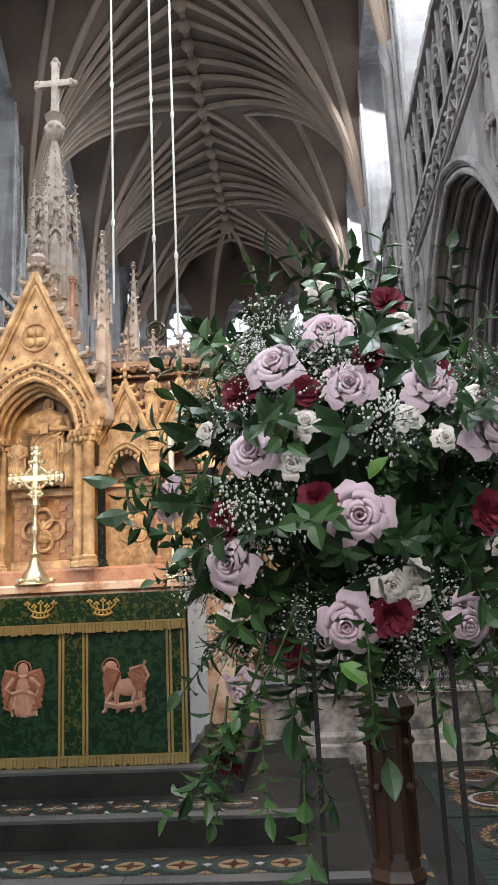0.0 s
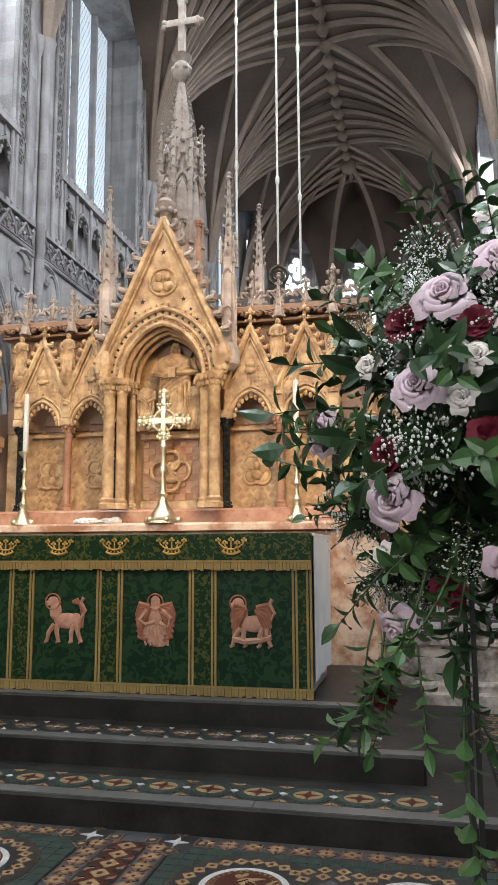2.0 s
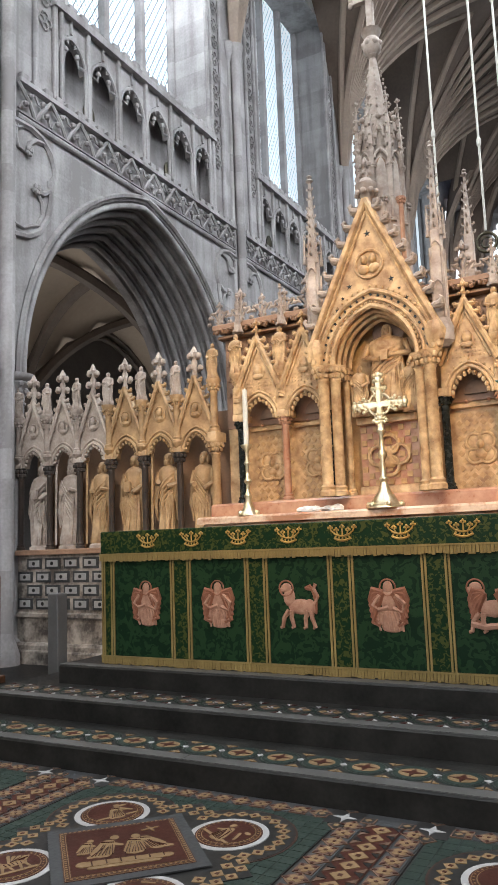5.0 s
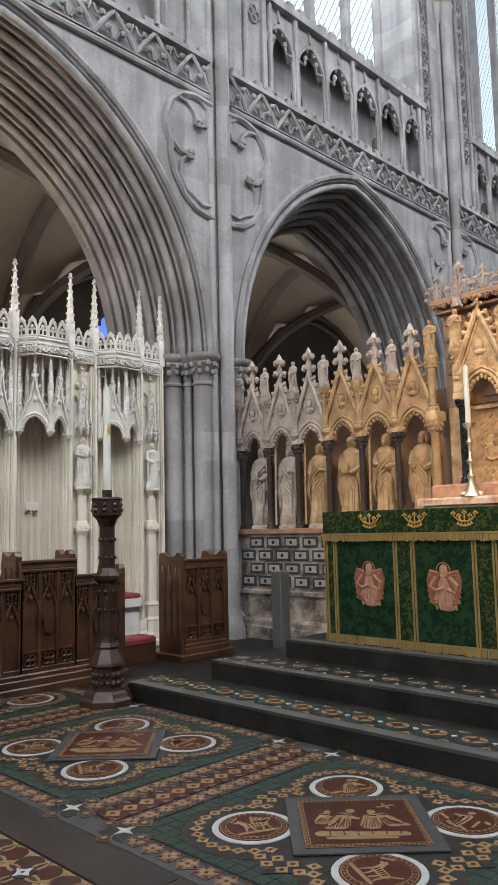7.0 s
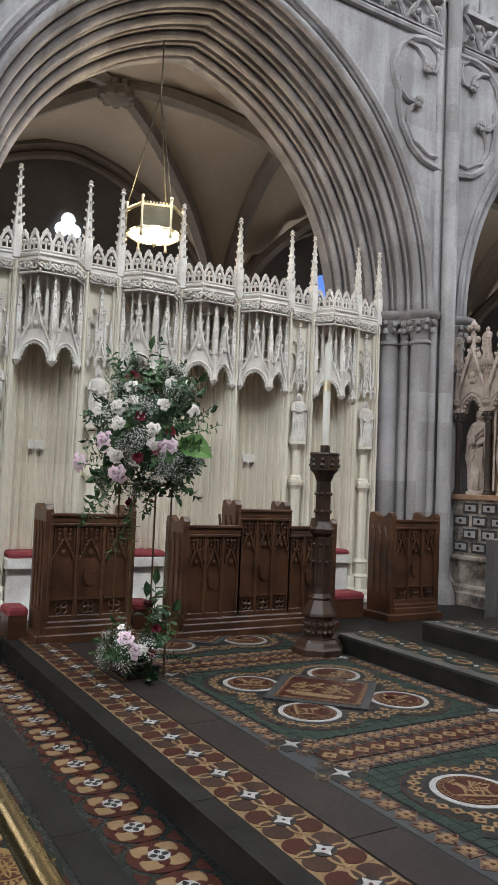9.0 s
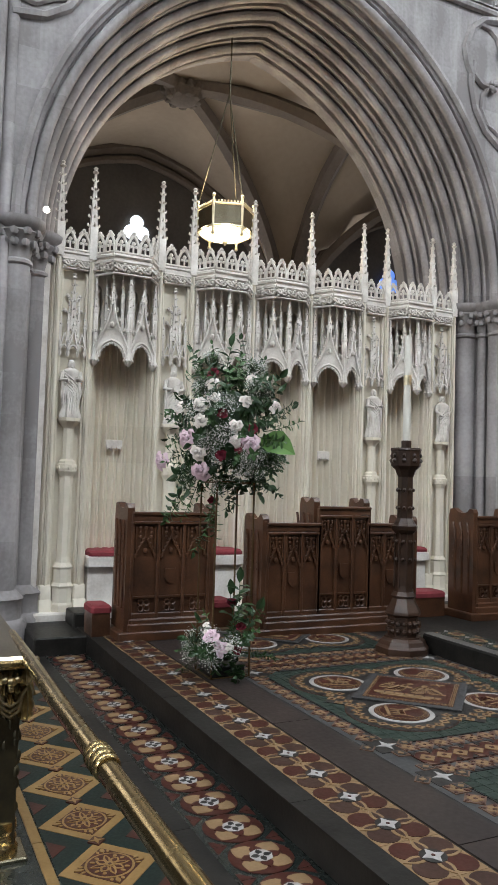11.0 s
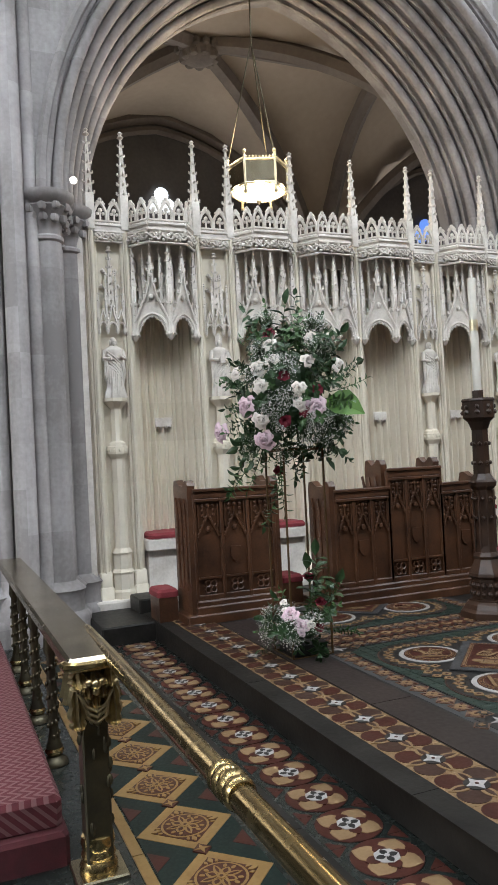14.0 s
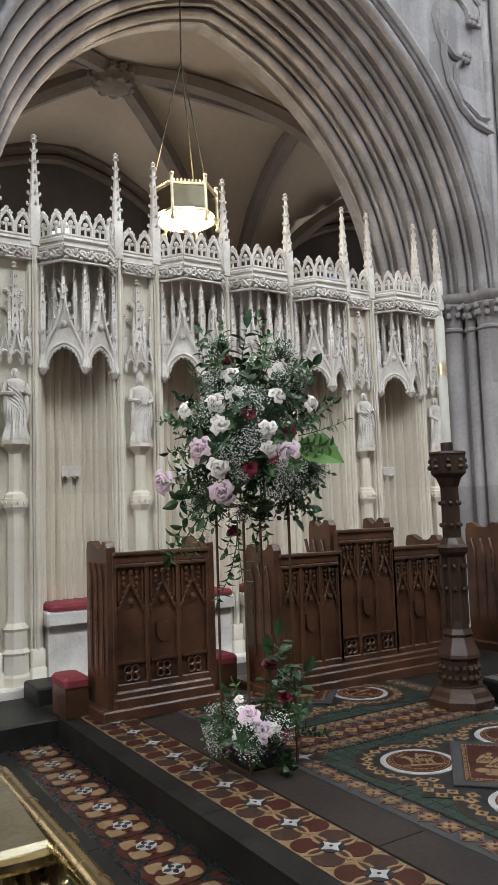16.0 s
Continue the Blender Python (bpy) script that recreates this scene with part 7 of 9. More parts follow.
for k, (y0, y1) in enumerate(NICHE):
    ym = (y0 + y1) / 2
    ped = Shape()
    ped.lathe(SX - 0.01, ym, [(0.11, 0.0), (0.11, 0.12), (0.095, 0.14), (0.095, 0.27), (0.105, 0.29), (0.085, 0.32), (0.085, 0.44), (0.095, 0.46), (0.068, 0.50), (0.062, 0.55), (0.062, 1.27), (0.066, 1.29), (0.088, 1.33), (0.092, 1.335), (0.092, 1.40), (0.080, 1.405), (0.076, 1.43), (0.052, 1.45), (0.050, 1.47), (0.050, 1.73), (0.062, 1.75), (0.095, 1.785), (0.108, 1.80), (0.108, 1.83)], 8, math.pi / 8)
    for q in range(12):
        a = q * 0.5236
        ped.blob(SX - 0.01 + 0.088 * math.cos(a), ym + 0.088 * math.sin(a), 1.368, 0.012, 0.012, 0.018, n=5, m=4)
    part("pedestal", ped, CREAM_D, sedilia, "octagonal statue pedestal")
    part("niche_panel", Shape().box(SX - 0.12, SX - 0.045, y0 + 0.03, y1 - 0.03, 0.06, 3.30), CREAM_D, sedilia)
    place_statue(SX + 0.02, ym, 1.83, 0.56, 80 + k, CREAM, "white stone statue of a robed saint on a pedestal", "sedilia statues", turn=90, mitre=k == 1)
    t = Shape()
    m = pose(SX + 0.03, ym, 0, 0, 0, 90)
    for sg in (-1, 1):
        for u0, y_f in ((0.045, 0.0), (0.115, 0.03)):
            t.lathe(SX + 0.04 - y_f, ym + sg * u0, [(0.006, 2.40), (0.02, 2.43), (0.014, 2.46), (0.012, 2.55)], 6)
            t.box(SX + 0.01 - y_f, SX + 0.035 - y_f, ym + sg * u0 - 0.011, ym + sg * u0 + 0.011, 2.46, 2.72 - y_f)
            spirelet(t, SX + 0.022 - y_f, ym + sg * u0, 2.70 - y_f, 2.96 - 2 * y_f, 0.020, 3)
        mm = m @ Matrix.Translation((sg * 0.08, 0.0, 0))
        arch_ring(t, mm, 0.030, 0.040, 2.47, 0.009, 5, 5)
        for q in (-1, 1):
            t.tube([mm @ Vector((q * 0.036, 0, 2.49)), mm @ Vector((0, -0.01, 2.62))], 0.009, 5)
    mm = m @ Matrix.Translation((0, -0.02, 0))
    arch_ring(t, mm, 0.042, 0.055, 2.45, 0.012, 6, 5)
    for q in (-1, 1):
        t.tube([mm @ Vector((q * 0.05, 0, 2.47)), mm @ Vector((q * 0.02, 0, 2.56)), mm @ Vector((0, 0, 2.68))], 0.011, 5)
        for f in (0.2, 0.5, 0.8):
            t.blob(*(mm @ Vector((q * (0.055 - 0.05 * f), -0.004, 2.50 + 0.18 * f))), 0.013, n=5, m=4)
    spirelet(t, SX - 0.005, ym, 2.66, 3.20, 0.040, 6)
    for z, hw in ((2.84, 0.075), (2.98, 0.055)):
        for sg in (-1, 1):
            t.blob(SX - 0.03, ym + sg * hw, z, 0.026, 0.022, 0.020, n=6, m=4)
            t.tube([(SX - 0.03, ym, z - 0.05), (SX - 0.015, ym + sg * hw * 0.7, z - 0.02), (SX - 0.03, ym + sg * hw * 1.1, z + 0.02)], 0.010, 5)
    part("niche_canopy", t, CREAM, sedilia, "crocketed niche canopy", True)
    v = Shape()
    vine(v, (SX + 0.02, y0 + 0.03), (SX + 0.02, y1 - 0.03), 3.23, 3.32, random.Random(k))
    part("vine_frieze", v, CREAM, sedilia, "", True)
    part("frieze_band", Shape().box(SX - 0.06, SX + 0.03, y0, y1, 3.32, 3.37, 0.006), CREAM, sedilia)
    c = Shape()
    cresting(c, (SX + 0.02, y0 + 0.03), (SX + 0.02, y1 - 0.03), 2, 3.38)
    part("cresting", c, CREAM, sedilia, "openwork parapet", True)

# ---- oak stalls ----


def panel_front(p, x, y0, y1, z0, z1, n, lower=True):
    """Carved front of n arcaded panels facing +x."""
    part("board", Shape().box(x - 0.05, x - 0.018, y0, y1, z0, z1), OAK, p)
    fr = Shape().box(x - 0.03, x + 0.008, y0, y1, z1 - 0.05, z1, 0.006).box(x - 0.03, x + 0.004, y0, y1, z0, z0 + 0.05, 0.006)
    fr.box(x - 0.03, x + 0.022, y0 - 0.01, y1 + 0.01, z1, z1 + 0.022, 0.006).box(x - 0.03, x + 0.014, y0, y1, z1 - 0.075, z1 - 0.055, 0.005)
    for k in range(n + 1):
        yy = y0 + (y1 - y0) * k / n
        fr.box(x - 0.03, x + 0.006, yy - 0.014, yy + 0.014, z0, z1, 0.004)
    part("frame", fr, OAK, p)
    w = (y1 - y0) / n
    for k in range(n):
        ym = y0 + w * (k + 0.5)
        t = Shape()
        m = pose(x - 0.005, ym, 0, 0, 0, 90)
        zt = z1 - 0.08
        for sg in (-1, 1):
            t.tube([m @ Vector((sg * w * 0.40, 0, zt - 0.27)), m @ Vector((sg * w * 0.25, 0, zt - 0.2)), m @ Vector((0, 0, zt - 0.10))], 0.010, 5)
            t.tube([m @ Vector((sg * w * 0.36, 0, zt - 0.02)), m @ Vector((sg * w * 0.36, 0, zt - 0.2))], 0.007, 4)
            for q in range(5):
                t.blob(*(m @ Vector((sg * w * (0.38 - 0.07 * q), 0, zt - 0.25 + 0.032 * q))), 0.014, n=5, m=4)
            for q in range(3):
                t.blob(*(m @ Vector((sg * w * 0.2, 0, zt - 0.03 - 0.035 * q))), 0.013, n=5, m=4)
        t.tube([m @ Vector((0, 0, zt - 0.1)), m @ Vector((0, 0, zt - 0.02))], 0.008, 4)
        t.blob(*(m @ Vector((0, 0, zt - 0.03))), 0.018, n=6, m=4)
        t.blob(*(m @ Vector((0, 0, zt - 0.21))), 0.022, n=6, m=4)
        part("tracery", t, OAK, p, "carved tracery", True)
        if lower:
            t = Shape().box(x - 0.03, x + 0.004, ym - w / 2 + 0.02, ym + w / 2 - 0.02, z0 + 0.17, z0 + 0.185)
            for a in range(4):
                cx, cz = 0.033 * math.cos(a * 1.5708 + 0.785), 0.033 * math.sin(a * 1.5708 + 0.785)
                t.tube([m @ Vector((cx + 0.024 * math.cos(q * 0.785), 0, z0 + 0.11 + cz + 0.024 * math.sin(q * 0.785))) for q in range(9)], 0.007, 4)
            t.blob(*(m @ Vector((0, 0, z0 + 0.11))), 0.016, n=6, m=4)
            part("quatrefoil", t, OAK, p, "", True)
    if n == 3:
        ym = (y0 + y1) / 2
        m = pose(x - 0.014, ym, 0, 0, 0, 90)
        zc = z0 + (z1 - z0) * 0.42
        part("shield", Shape().prism([(-0.045, zc + 0.05), (-0.045, zc - 0.02), (-0.03, zc - 0.055), (0, zc - 0.075), (0.03, zc - 0.055), (0.045, zc - 0.02), (0.045, zc + 0.05)], m, -0.012), OAK, p, "plain carved shield")


def stall_end(p, x, y, z, depth=0.36):
    """Upright end board with a curved poppyhead top, running back from the front."""
    prof = [(0, 0.0), (0, z + 0.05), (0.02, z + 0.085), (0.06, z + 0.09), (0.09, z + 0.06), (0.13, z + 0.045), (depth * 0.6, z + 0.05), (depth * 0.8, z + 0.09), (depth * 0.95, z + 0.08), (depth, z + 0.02), (depth, 0.0)]
    m = pose(x, y, 0, 0, 0, 180) @ Matrix.Identity(4)
    s = Shape().prism(prof, m, 0.06)
    part("end_board", s, OAK, p, "end board with curved top")
    t = Shape()
    for k in range(3):
        xx = x - 0.06 - 0.1 * k
        t.tube([(xx, y - 0.06, 0.25), (xx, y - 0.065, z - 0.15), (xx - 0.03, y - 0.065, z - 0.05)], 0.012, 5)
        for q in range(5):
            t.blob(xx - 0.02, y - 0.063, z * 0.6 + 0.06 * q, 0.014, n=5, m=4)
    part("end_tracery", t, OAK, p, "", True)


def stall(x, y0, y1, z, n, label, raised=None):
    p = thing("oak_stall", label, "stall", "sanctuary stalls")
    part("platform", Shape().box(x - 0.55, x + 0.05, y0 - 0.10, y1 + 0.08, 0, 0.07, 0.01), OAK, p)
    part("skirting", Shape().box(x - 0.06, x + 0.035, y0 - 0.02, y1 + 0.02, 0.07, 0.13, 0.01).box(x - 0.06, x + 0.02, y0 - 0.01, y1 + 0.01, 0.13, 0.17, 0.012), OAK, p)
    if raised:
        panel_front(p, x, y0, raised[0], 0.16, z, 3, False)
        panel_front(p, x, raised[0] + 0.002, raised[1] - 0.002, 0.16, z + 0.145, 3, True)
        panel_front(p, x, raised[1], y1, 0.16, z, 3, False)
        for yy in raised:
            stall_end(p, x - 0.05, yy + 0.03, z + 0.15, 0.25)
    else:
        panel_front(p, x, y0, y1, 0.16, z, n)
    stall_end(p, x + 0.0, y0 + 0.01, z)
    stall_end(p, x + 0.0, y1 + 0.05, z)
    part("desk", Shape().box(x - 0.30, x - 0.05, y0, y1, z - 0.10, z - 0.075), OAK, p)
    return p


stall(-6.30, 1.56, 2.22, 1.0, 3, "carved dark oak stall front with tracery panels")
stall(-6.08, 2.66, 4.16, 0.93, 3, "long carved dark oak stall front with a raised middle", (3.16, 3.68))
stall(-6.22, 5.06, 5.62, 1.0, 3, "single carved dark oak stall beside the pier")
for y0, y1 in ((1.30, 1.47), (2.36, 2.56), (4.5, 4.92)):
    st = thing("kneeling_stool", "low stool with a dark red padded top behind the stalls", "stool", "stools")
    part("pad", Shape().box(-6.78, -6.50, y0, y1, 0.19, 0.25, 0.02), RED_C, st)
    part("frame", Shape().box(-6.77, -6.51, y0 + 0.01, y1 - 0.01, 0.0, 0.19), OAK, st)

# ---- tall candle stands ----


def candle_stand(x, y):
    p = thing("candle_stand", "tall octagonal carved oak candle stand with a white candle", "candle stand", "processional candle stands")
    o = math.pi / 8
    part("base", Shape().lathe(x, y, [(0.212, 0), (0.212, 0.05), (0.19, 0.07), (0.175, 0.10), (0.145, 0.12), (0.145, 0.13)], 8, o), OAK_D, p)
    s = Shape().lathe(x, y, [(0.118, 0.13), (0.118, 0.28), (0.142, 0.30), (0.138, 0.32), (0.088, 0.42), (0.10, 0.44), (0.085, 0.47)], 8, o)
    for k in range(8):
        a = k * math.pi / 4
        for dz in (-0.03, 0.03):
            for dt in (-0.2, 0.2):
                s.blob(x + 0.116 * math.cos(a + dt), y + 0.116 * math.sin(a + dt), 0.205 + dz, 0.022, n=5, m=4)
    part("carved_drum", s, OAK_D, p, "drum carved with quatrefoils")
    s = Shape().lathe(x, y, [(0.08, 0.47), (0.072, 0.52), (0.072, 0.92), (0.10, 0.95), (0.104, 0.98), (0.085, 1.0), (0.062, 1.04), (0.06, 1.36), (0.085, 1.42)], 8, o)
    for k in range(8):
        a = k * math.pi / 4 + o
        s.tube([(x + 0.074 * math.cos(a), y + 0.074 * math.sin(a), 0.5), (x + 0.074 * math.cos(a), y + 0.074 * math.sin(a), 0.92)], 0.009, 5)
        for z in (0.72, 0.86):
            s.blob(x + 0.076 * math.cos(a + o), y + 0.076 * math.sin(a + o), z, 0.016, n=5, m=4)
        for z in (1.12, 1.26):
            s.blob(x + 0.06 * math.cos(a + o), y + 0.06 * math.sin(a + o), z, 0.016, n=5, m=4)
    part("shaft", s, OAK_D, p)
    s = Shape().lathe(x, y, [(0.085, 1.42), (0.118, 1.45), (0.118, 1.565), (0.125, 1.575), (0.12, 1.59), (0.05, 1.592)], 8, o)
    for k in range(8):
        a = k * math.pi / 4
        s.blob(x + 0.108 * math.cos(a), y + 0.108 * math.sin(a), 1.53, 0.018, n=5, m=4), s.blob(x + 0.108 * math.cos(a), y + 0.108 * math.sin(a), 1.49, 0.024, 0.024, 0.02, n=5, m=4)
    part("crown", s, OAK_D, p, "octagonal carved crown")
    part("socket", Shape().lathe(x, y, [(0.04, 1.59), (0.04, 1.65)], 10), OAK_D, p)
    c = part("candle", Shape().lathe(x, y, [(0.03, 1.65), (0.029, 2.46), (0.024, 2.48), (0.004, 2.475), (0.003, 2.50)], 14), WAX, p, "thick white candle", True)
    part("gold_band", Shape().lathe(x, y, [(0.0312, 2.09), (0.0312, 2.17)], 14), GOLD, c, "gold band", True)


candle_stand(-5.27, 3.45)
candle_stand(0.25, 2.78)

# grey steel post beside the pier
bollard = thing("steel_post", "plain grey steel box post standing by the pier", "post")
part("casing", Shape().box(-5.83, -5.69, 5.93, 6.08, 0, 0.86, 0.01), material("grey_steel", (0.22, 0.22, 0.22), (0.17, 0.17, 0.17), 0.4, 0.6, scale=5, fine=50, bump=0.05), bollard)

# ---- hanging lamp in the aisle ----
LX, LY = -7.95, 2.98
hl = thing("hanging_lamp", "hexagonal brass lantern with a lit bowl on chains", "lamp")
o = 0.2
ring = lambda r, z: [(LX + r * math.cos(k * math.pi / 3 + o), LY + r * math.sin(k * math.pi / 3 + o), z) for k in range(6)]
for k in range(6):
    a, b = Vector(ring(0.31, 0)[k]), Vector(ring(0.31, 0)[(k + 1) % 6])
    pn = Shape()
    d = (b - a)
    m = pose(a.x, a.y, 0, 0, 0, math.degrees(math.atan2(d.y, d.x)))
    pn.prism([(0.01, 4.03), (d.length - 0.01, 4.03), (d.length - 0.01, 4.24), (0.01, 4.24)], m, 0.012)
    part("side_panel", pn, BRASS_D, hl, "pierced brass panel")
    fs = Shape().tube([(a.x, a.y, 3.95), (a.x, a.y, 4.32)], 0.014, 6)
    fs.blob(a.x, a.y, 4.34, 0.022), fs.blob(a.x, a.y, 3.93, 0.022)
    fs.tube([(a.x, a.y, 4.26), (b.x, b.y, 4.26)], 0.012, 5)
    fs.tube([(a.x, a.y, 4.02), (b.x, b.y, 4.02)], 0.012, 5)
    for q in range(9):
        p = a.lerp(b, (q + 0.5) / 9)
        fs.blob(p.x, p.y, 4.285, 0.012, n=5, m=4)
        fs.blob(p.x, p.y, 3.995, 0.010, n=5, m=4)
    part("corner_post", fs, GOLD, hl, "", True)
bowl = Shape().lathe(LX, LY, [(0.02, 3.955), (0.12, 3.96), (0.22, 3.975), (0.275, 4.0), (0.285, 4.03), (0.02, 4.05)], 24)
part("glass_bowl", bowl, glow("lit_opal_glass", (1.0, 0.84, 0.56), 4.5), hl, "glowing opal glass bowl", True)
part("bottom_knob", Shape().lathe(LX, LY, [(0.005, 3.88), (0.03, 3.91), (0.025, 3.935), (0.015, 3.96)], 10), GOLD, hl, "", True)
for k in range(3):
    a = Vector(ring(0.31, 4.3)[2 * k])
    part("chain", Shape().tube([a, a.lerp(Vector((LX, LY, 5.6)), 0.5), (LX, LY, 5.6)], 0.007, 5), IRON, hl)
part("chain", Shape().tube([(LX, LY, 5.55), (LX - 0.05, LY + 0.03, 6.0), (LX, LY, 7.2)], 0.009, 5), IRON, hl)
lamp("hanging_lamp_light", "POINT", pose(LX, LY, 4.62), 70, (1.0, 0.82, 0.58), soft=0.25)

# ---- cords of the hanging pyx beyond the reredos ----
for x, z in ((-2.5, 5.6), (-1.9, 5.3), (-1.58, 5.0)):
    cd = thing("suspension_rod", "thin pale rod hanging from the high vault", "rod", "hanging rods")
    part("rod", Shape().tube([(x, 10.0, z), (x, 10.0, 17.0)], 0.018, 6), WAX, cd)
    for k in range(4):
        part("joint", Shape().lathe(x, 10.0, [(0.02, z + 1.2 + 2.3 * k), (0.03, z + 1.22 + 2.3 * k), (0.03, z + 1.3 + 2.3 * k), (0.02, z + 1.32 + 2.3 * k)], 8), WAX, cd)

pyx = thing("hanging_ornament", "dark metal ring ornament at the end of a rod", "ornament")
part("ring", Shape().tube([(-1.9 + 0.13 * math.cos(q * 0.2618), 10.0, 5.14 + 0.13 * math.sin(q * 0.2618)) for q in range(25)], 0.022, 8), IRON, pyx, "", True)
part("ring", Shape().tube([(-1.9 + 0.07 * math.cos(q * 0.2618), 10.0, 5.14 + 0.07 * math.sin(q * 0.2618)) for q in range(25)], 0.014, 8), IRON, pyx, "", True)
part("hook", Shape().tube([(-1.9, 10.0, 5.25), (-1.9, 10.0, 5.36)], 0.014, 6), IRON, pyx)

# ---- aisle vault ribs ----
for face, out, nm in ((WALL_N, -1, "north"), (WALL_S, 1, "south")):
    a0, a1 = face + out * 1.4, face + out * 6.0
    ax = (a0 + a1) / 2

    def aisle_z(x, y):
        u = max(min((x - ax), 2.3), -2.3)
        v = ((y - PIER_Y) % BAY) - HB
        return 3.7 + max(pointed(u, 2.3, 2.9) * 1.25, pointed(v, HB, 3.4) * 1.02)
    rb = Shape()
    for b in range(-2, 4):
        ya, yb = PIER_Y + BAY * b, PIER_Y + BAY * (b + 1)
        ym = (ya + yb) / 2
        for y in (ya, yb):
            for xe in (a0, a1):
                rb.tube([(xe + (ax - xe) * i / 14, y + (ym - y) * i / 14, aisle_z(xe + (ax - xe) * i / 14, y + (ym - y) * i / 14) - 0.07) for i in range(15)], 0.13, 6)
        rb.tube([(a0 + (a1 - a0) * i / 20, ya, aisle_z(a0 + (a1 - a0) * i / 20, ya) - 0.05) for i in range(21)], 0.15, 6)
        rb.tube([(ax, ya, aisle_z(ax, ya) - 0.05), (ax, ym, aisle_z(ax, ym) - 0.05), (ax, yb, aisle_z(ax, yb) - 0.05)], 0.10, 6)
        rb.blob(ax, ym, aisle_z(ax, ym) - 0.20, 0.30, 0.30, 0.17, n=10, m=6)
        for k in range(14):
            rb.blob(ax + 0.30 * math.cos(k * 0.449), ym + 0.30 * math.sin(k * 0.449), aisle_z(ax, ym) - 0.17, 0.06, n=6, m=4)
        xw = a1 - out * 0.05
        for lift, rad in ((0.05, 0.11), (-0.16, 0.07)):
            rb.tube([(xw, yb + (ya - yb) * i / 20, aisle_z(a1, yb + (ya - yb) * i / 20) - 0.1 + lift) for i in range(21)], rad, 6)
        for k in range(9):
            rb.blob(ax + 0.22 * math.cos(k * 0.7), ym + 0.22 * math.sin(k * 0.7), aisle_z(ax, ym) - 0.26, 0.08, n=6, m=4)
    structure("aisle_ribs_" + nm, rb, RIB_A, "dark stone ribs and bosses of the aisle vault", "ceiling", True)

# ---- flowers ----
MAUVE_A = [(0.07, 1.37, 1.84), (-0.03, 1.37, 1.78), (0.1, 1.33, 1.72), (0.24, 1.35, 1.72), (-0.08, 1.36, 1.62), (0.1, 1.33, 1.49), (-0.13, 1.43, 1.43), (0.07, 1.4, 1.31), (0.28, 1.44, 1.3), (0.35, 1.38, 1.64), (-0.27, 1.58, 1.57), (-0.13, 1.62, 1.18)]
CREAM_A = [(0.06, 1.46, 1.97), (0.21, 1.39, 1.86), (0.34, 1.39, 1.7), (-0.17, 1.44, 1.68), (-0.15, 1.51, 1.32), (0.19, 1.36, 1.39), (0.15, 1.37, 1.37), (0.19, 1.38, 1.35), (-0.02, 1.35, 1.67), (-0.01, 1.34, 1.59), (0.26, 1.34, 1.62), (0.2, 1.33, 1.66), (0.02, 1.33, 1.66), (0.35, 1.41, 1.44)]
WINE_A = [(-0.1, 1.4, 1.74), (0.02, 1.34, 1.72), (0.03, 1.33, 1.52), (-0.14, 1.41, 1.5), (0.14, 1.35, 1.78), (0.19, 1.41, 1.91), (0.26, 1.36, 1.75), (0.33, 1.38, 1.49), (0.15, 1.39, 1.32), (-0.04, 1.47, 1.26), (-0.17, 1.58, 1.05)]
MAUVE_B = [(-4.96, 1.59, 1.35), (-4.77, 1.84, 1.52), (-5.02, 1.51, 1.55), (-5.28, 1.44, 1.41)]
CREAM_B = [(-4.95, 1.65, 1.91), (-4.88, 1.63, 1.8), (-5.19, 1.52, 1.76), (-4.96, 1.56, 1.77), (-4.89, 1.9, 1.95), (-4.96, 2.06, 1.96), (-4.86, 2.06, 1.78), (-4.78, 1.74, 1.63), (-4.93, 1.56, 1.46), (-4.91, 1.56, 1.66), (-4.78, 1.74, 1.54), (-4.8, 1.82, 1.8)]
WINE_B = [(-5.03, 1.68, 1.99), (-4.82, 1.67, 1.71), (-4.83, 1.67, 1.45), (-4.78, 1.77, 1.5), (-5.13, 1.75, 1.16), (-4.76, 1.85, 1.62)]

LEAF_D = material("dark_glossy_leaf", (0.018, 0.045, 0.016), (0.03, 0.07, 0.025), 0.35, scale=20, fine=90, bump=0.1, random_mix=0.5)
LEAF_M = material("mid_green_leaf", (0.04, 0.095, 0.03), (0.06, 0.13, 0.04), 0.4, scale=20, fine=90, bump=0.1, random_mix=0.5)
LEAF_L = material("lime_variegated_leaf", (0.12, 0.24, 0.04), (0.07, 0.17, 0.035), 0.4, scale=9, fine=60, bump=0.15)
P_MAUVE = material("mauve_petal", (0.80, 0.66, 0.72), (0.70, 0.50, 0.58), 0.6, scale=16, fine=90, bump=0.1, random_mix=0.4)
P_CREAM = material("cream_petal", (0.84, 0.80, 0.72), (0.8, 0.72, 0.68), 0.6, scale=16, fine=90, bump=0.1, random_mix=0.4)
P_WINE = material("burgundy_petal", (0.15, 0.010, 0.025), (0.22, 0.016, 0.04), 0.65, scale=20, fine=90, bump=0.2)
P_WHITE = material("gypsophila_white", (0.78, 0.77, 0.74), (0.66, 0.66, 0.62), 0.7, scale=30, fine=120, bump=0.1)
STEM = material("green_stem", (0.05, 0.09, 0.03), (0.035, 0.06, 0.02), 0.6, scale=20, fine=80, bump=0.1)


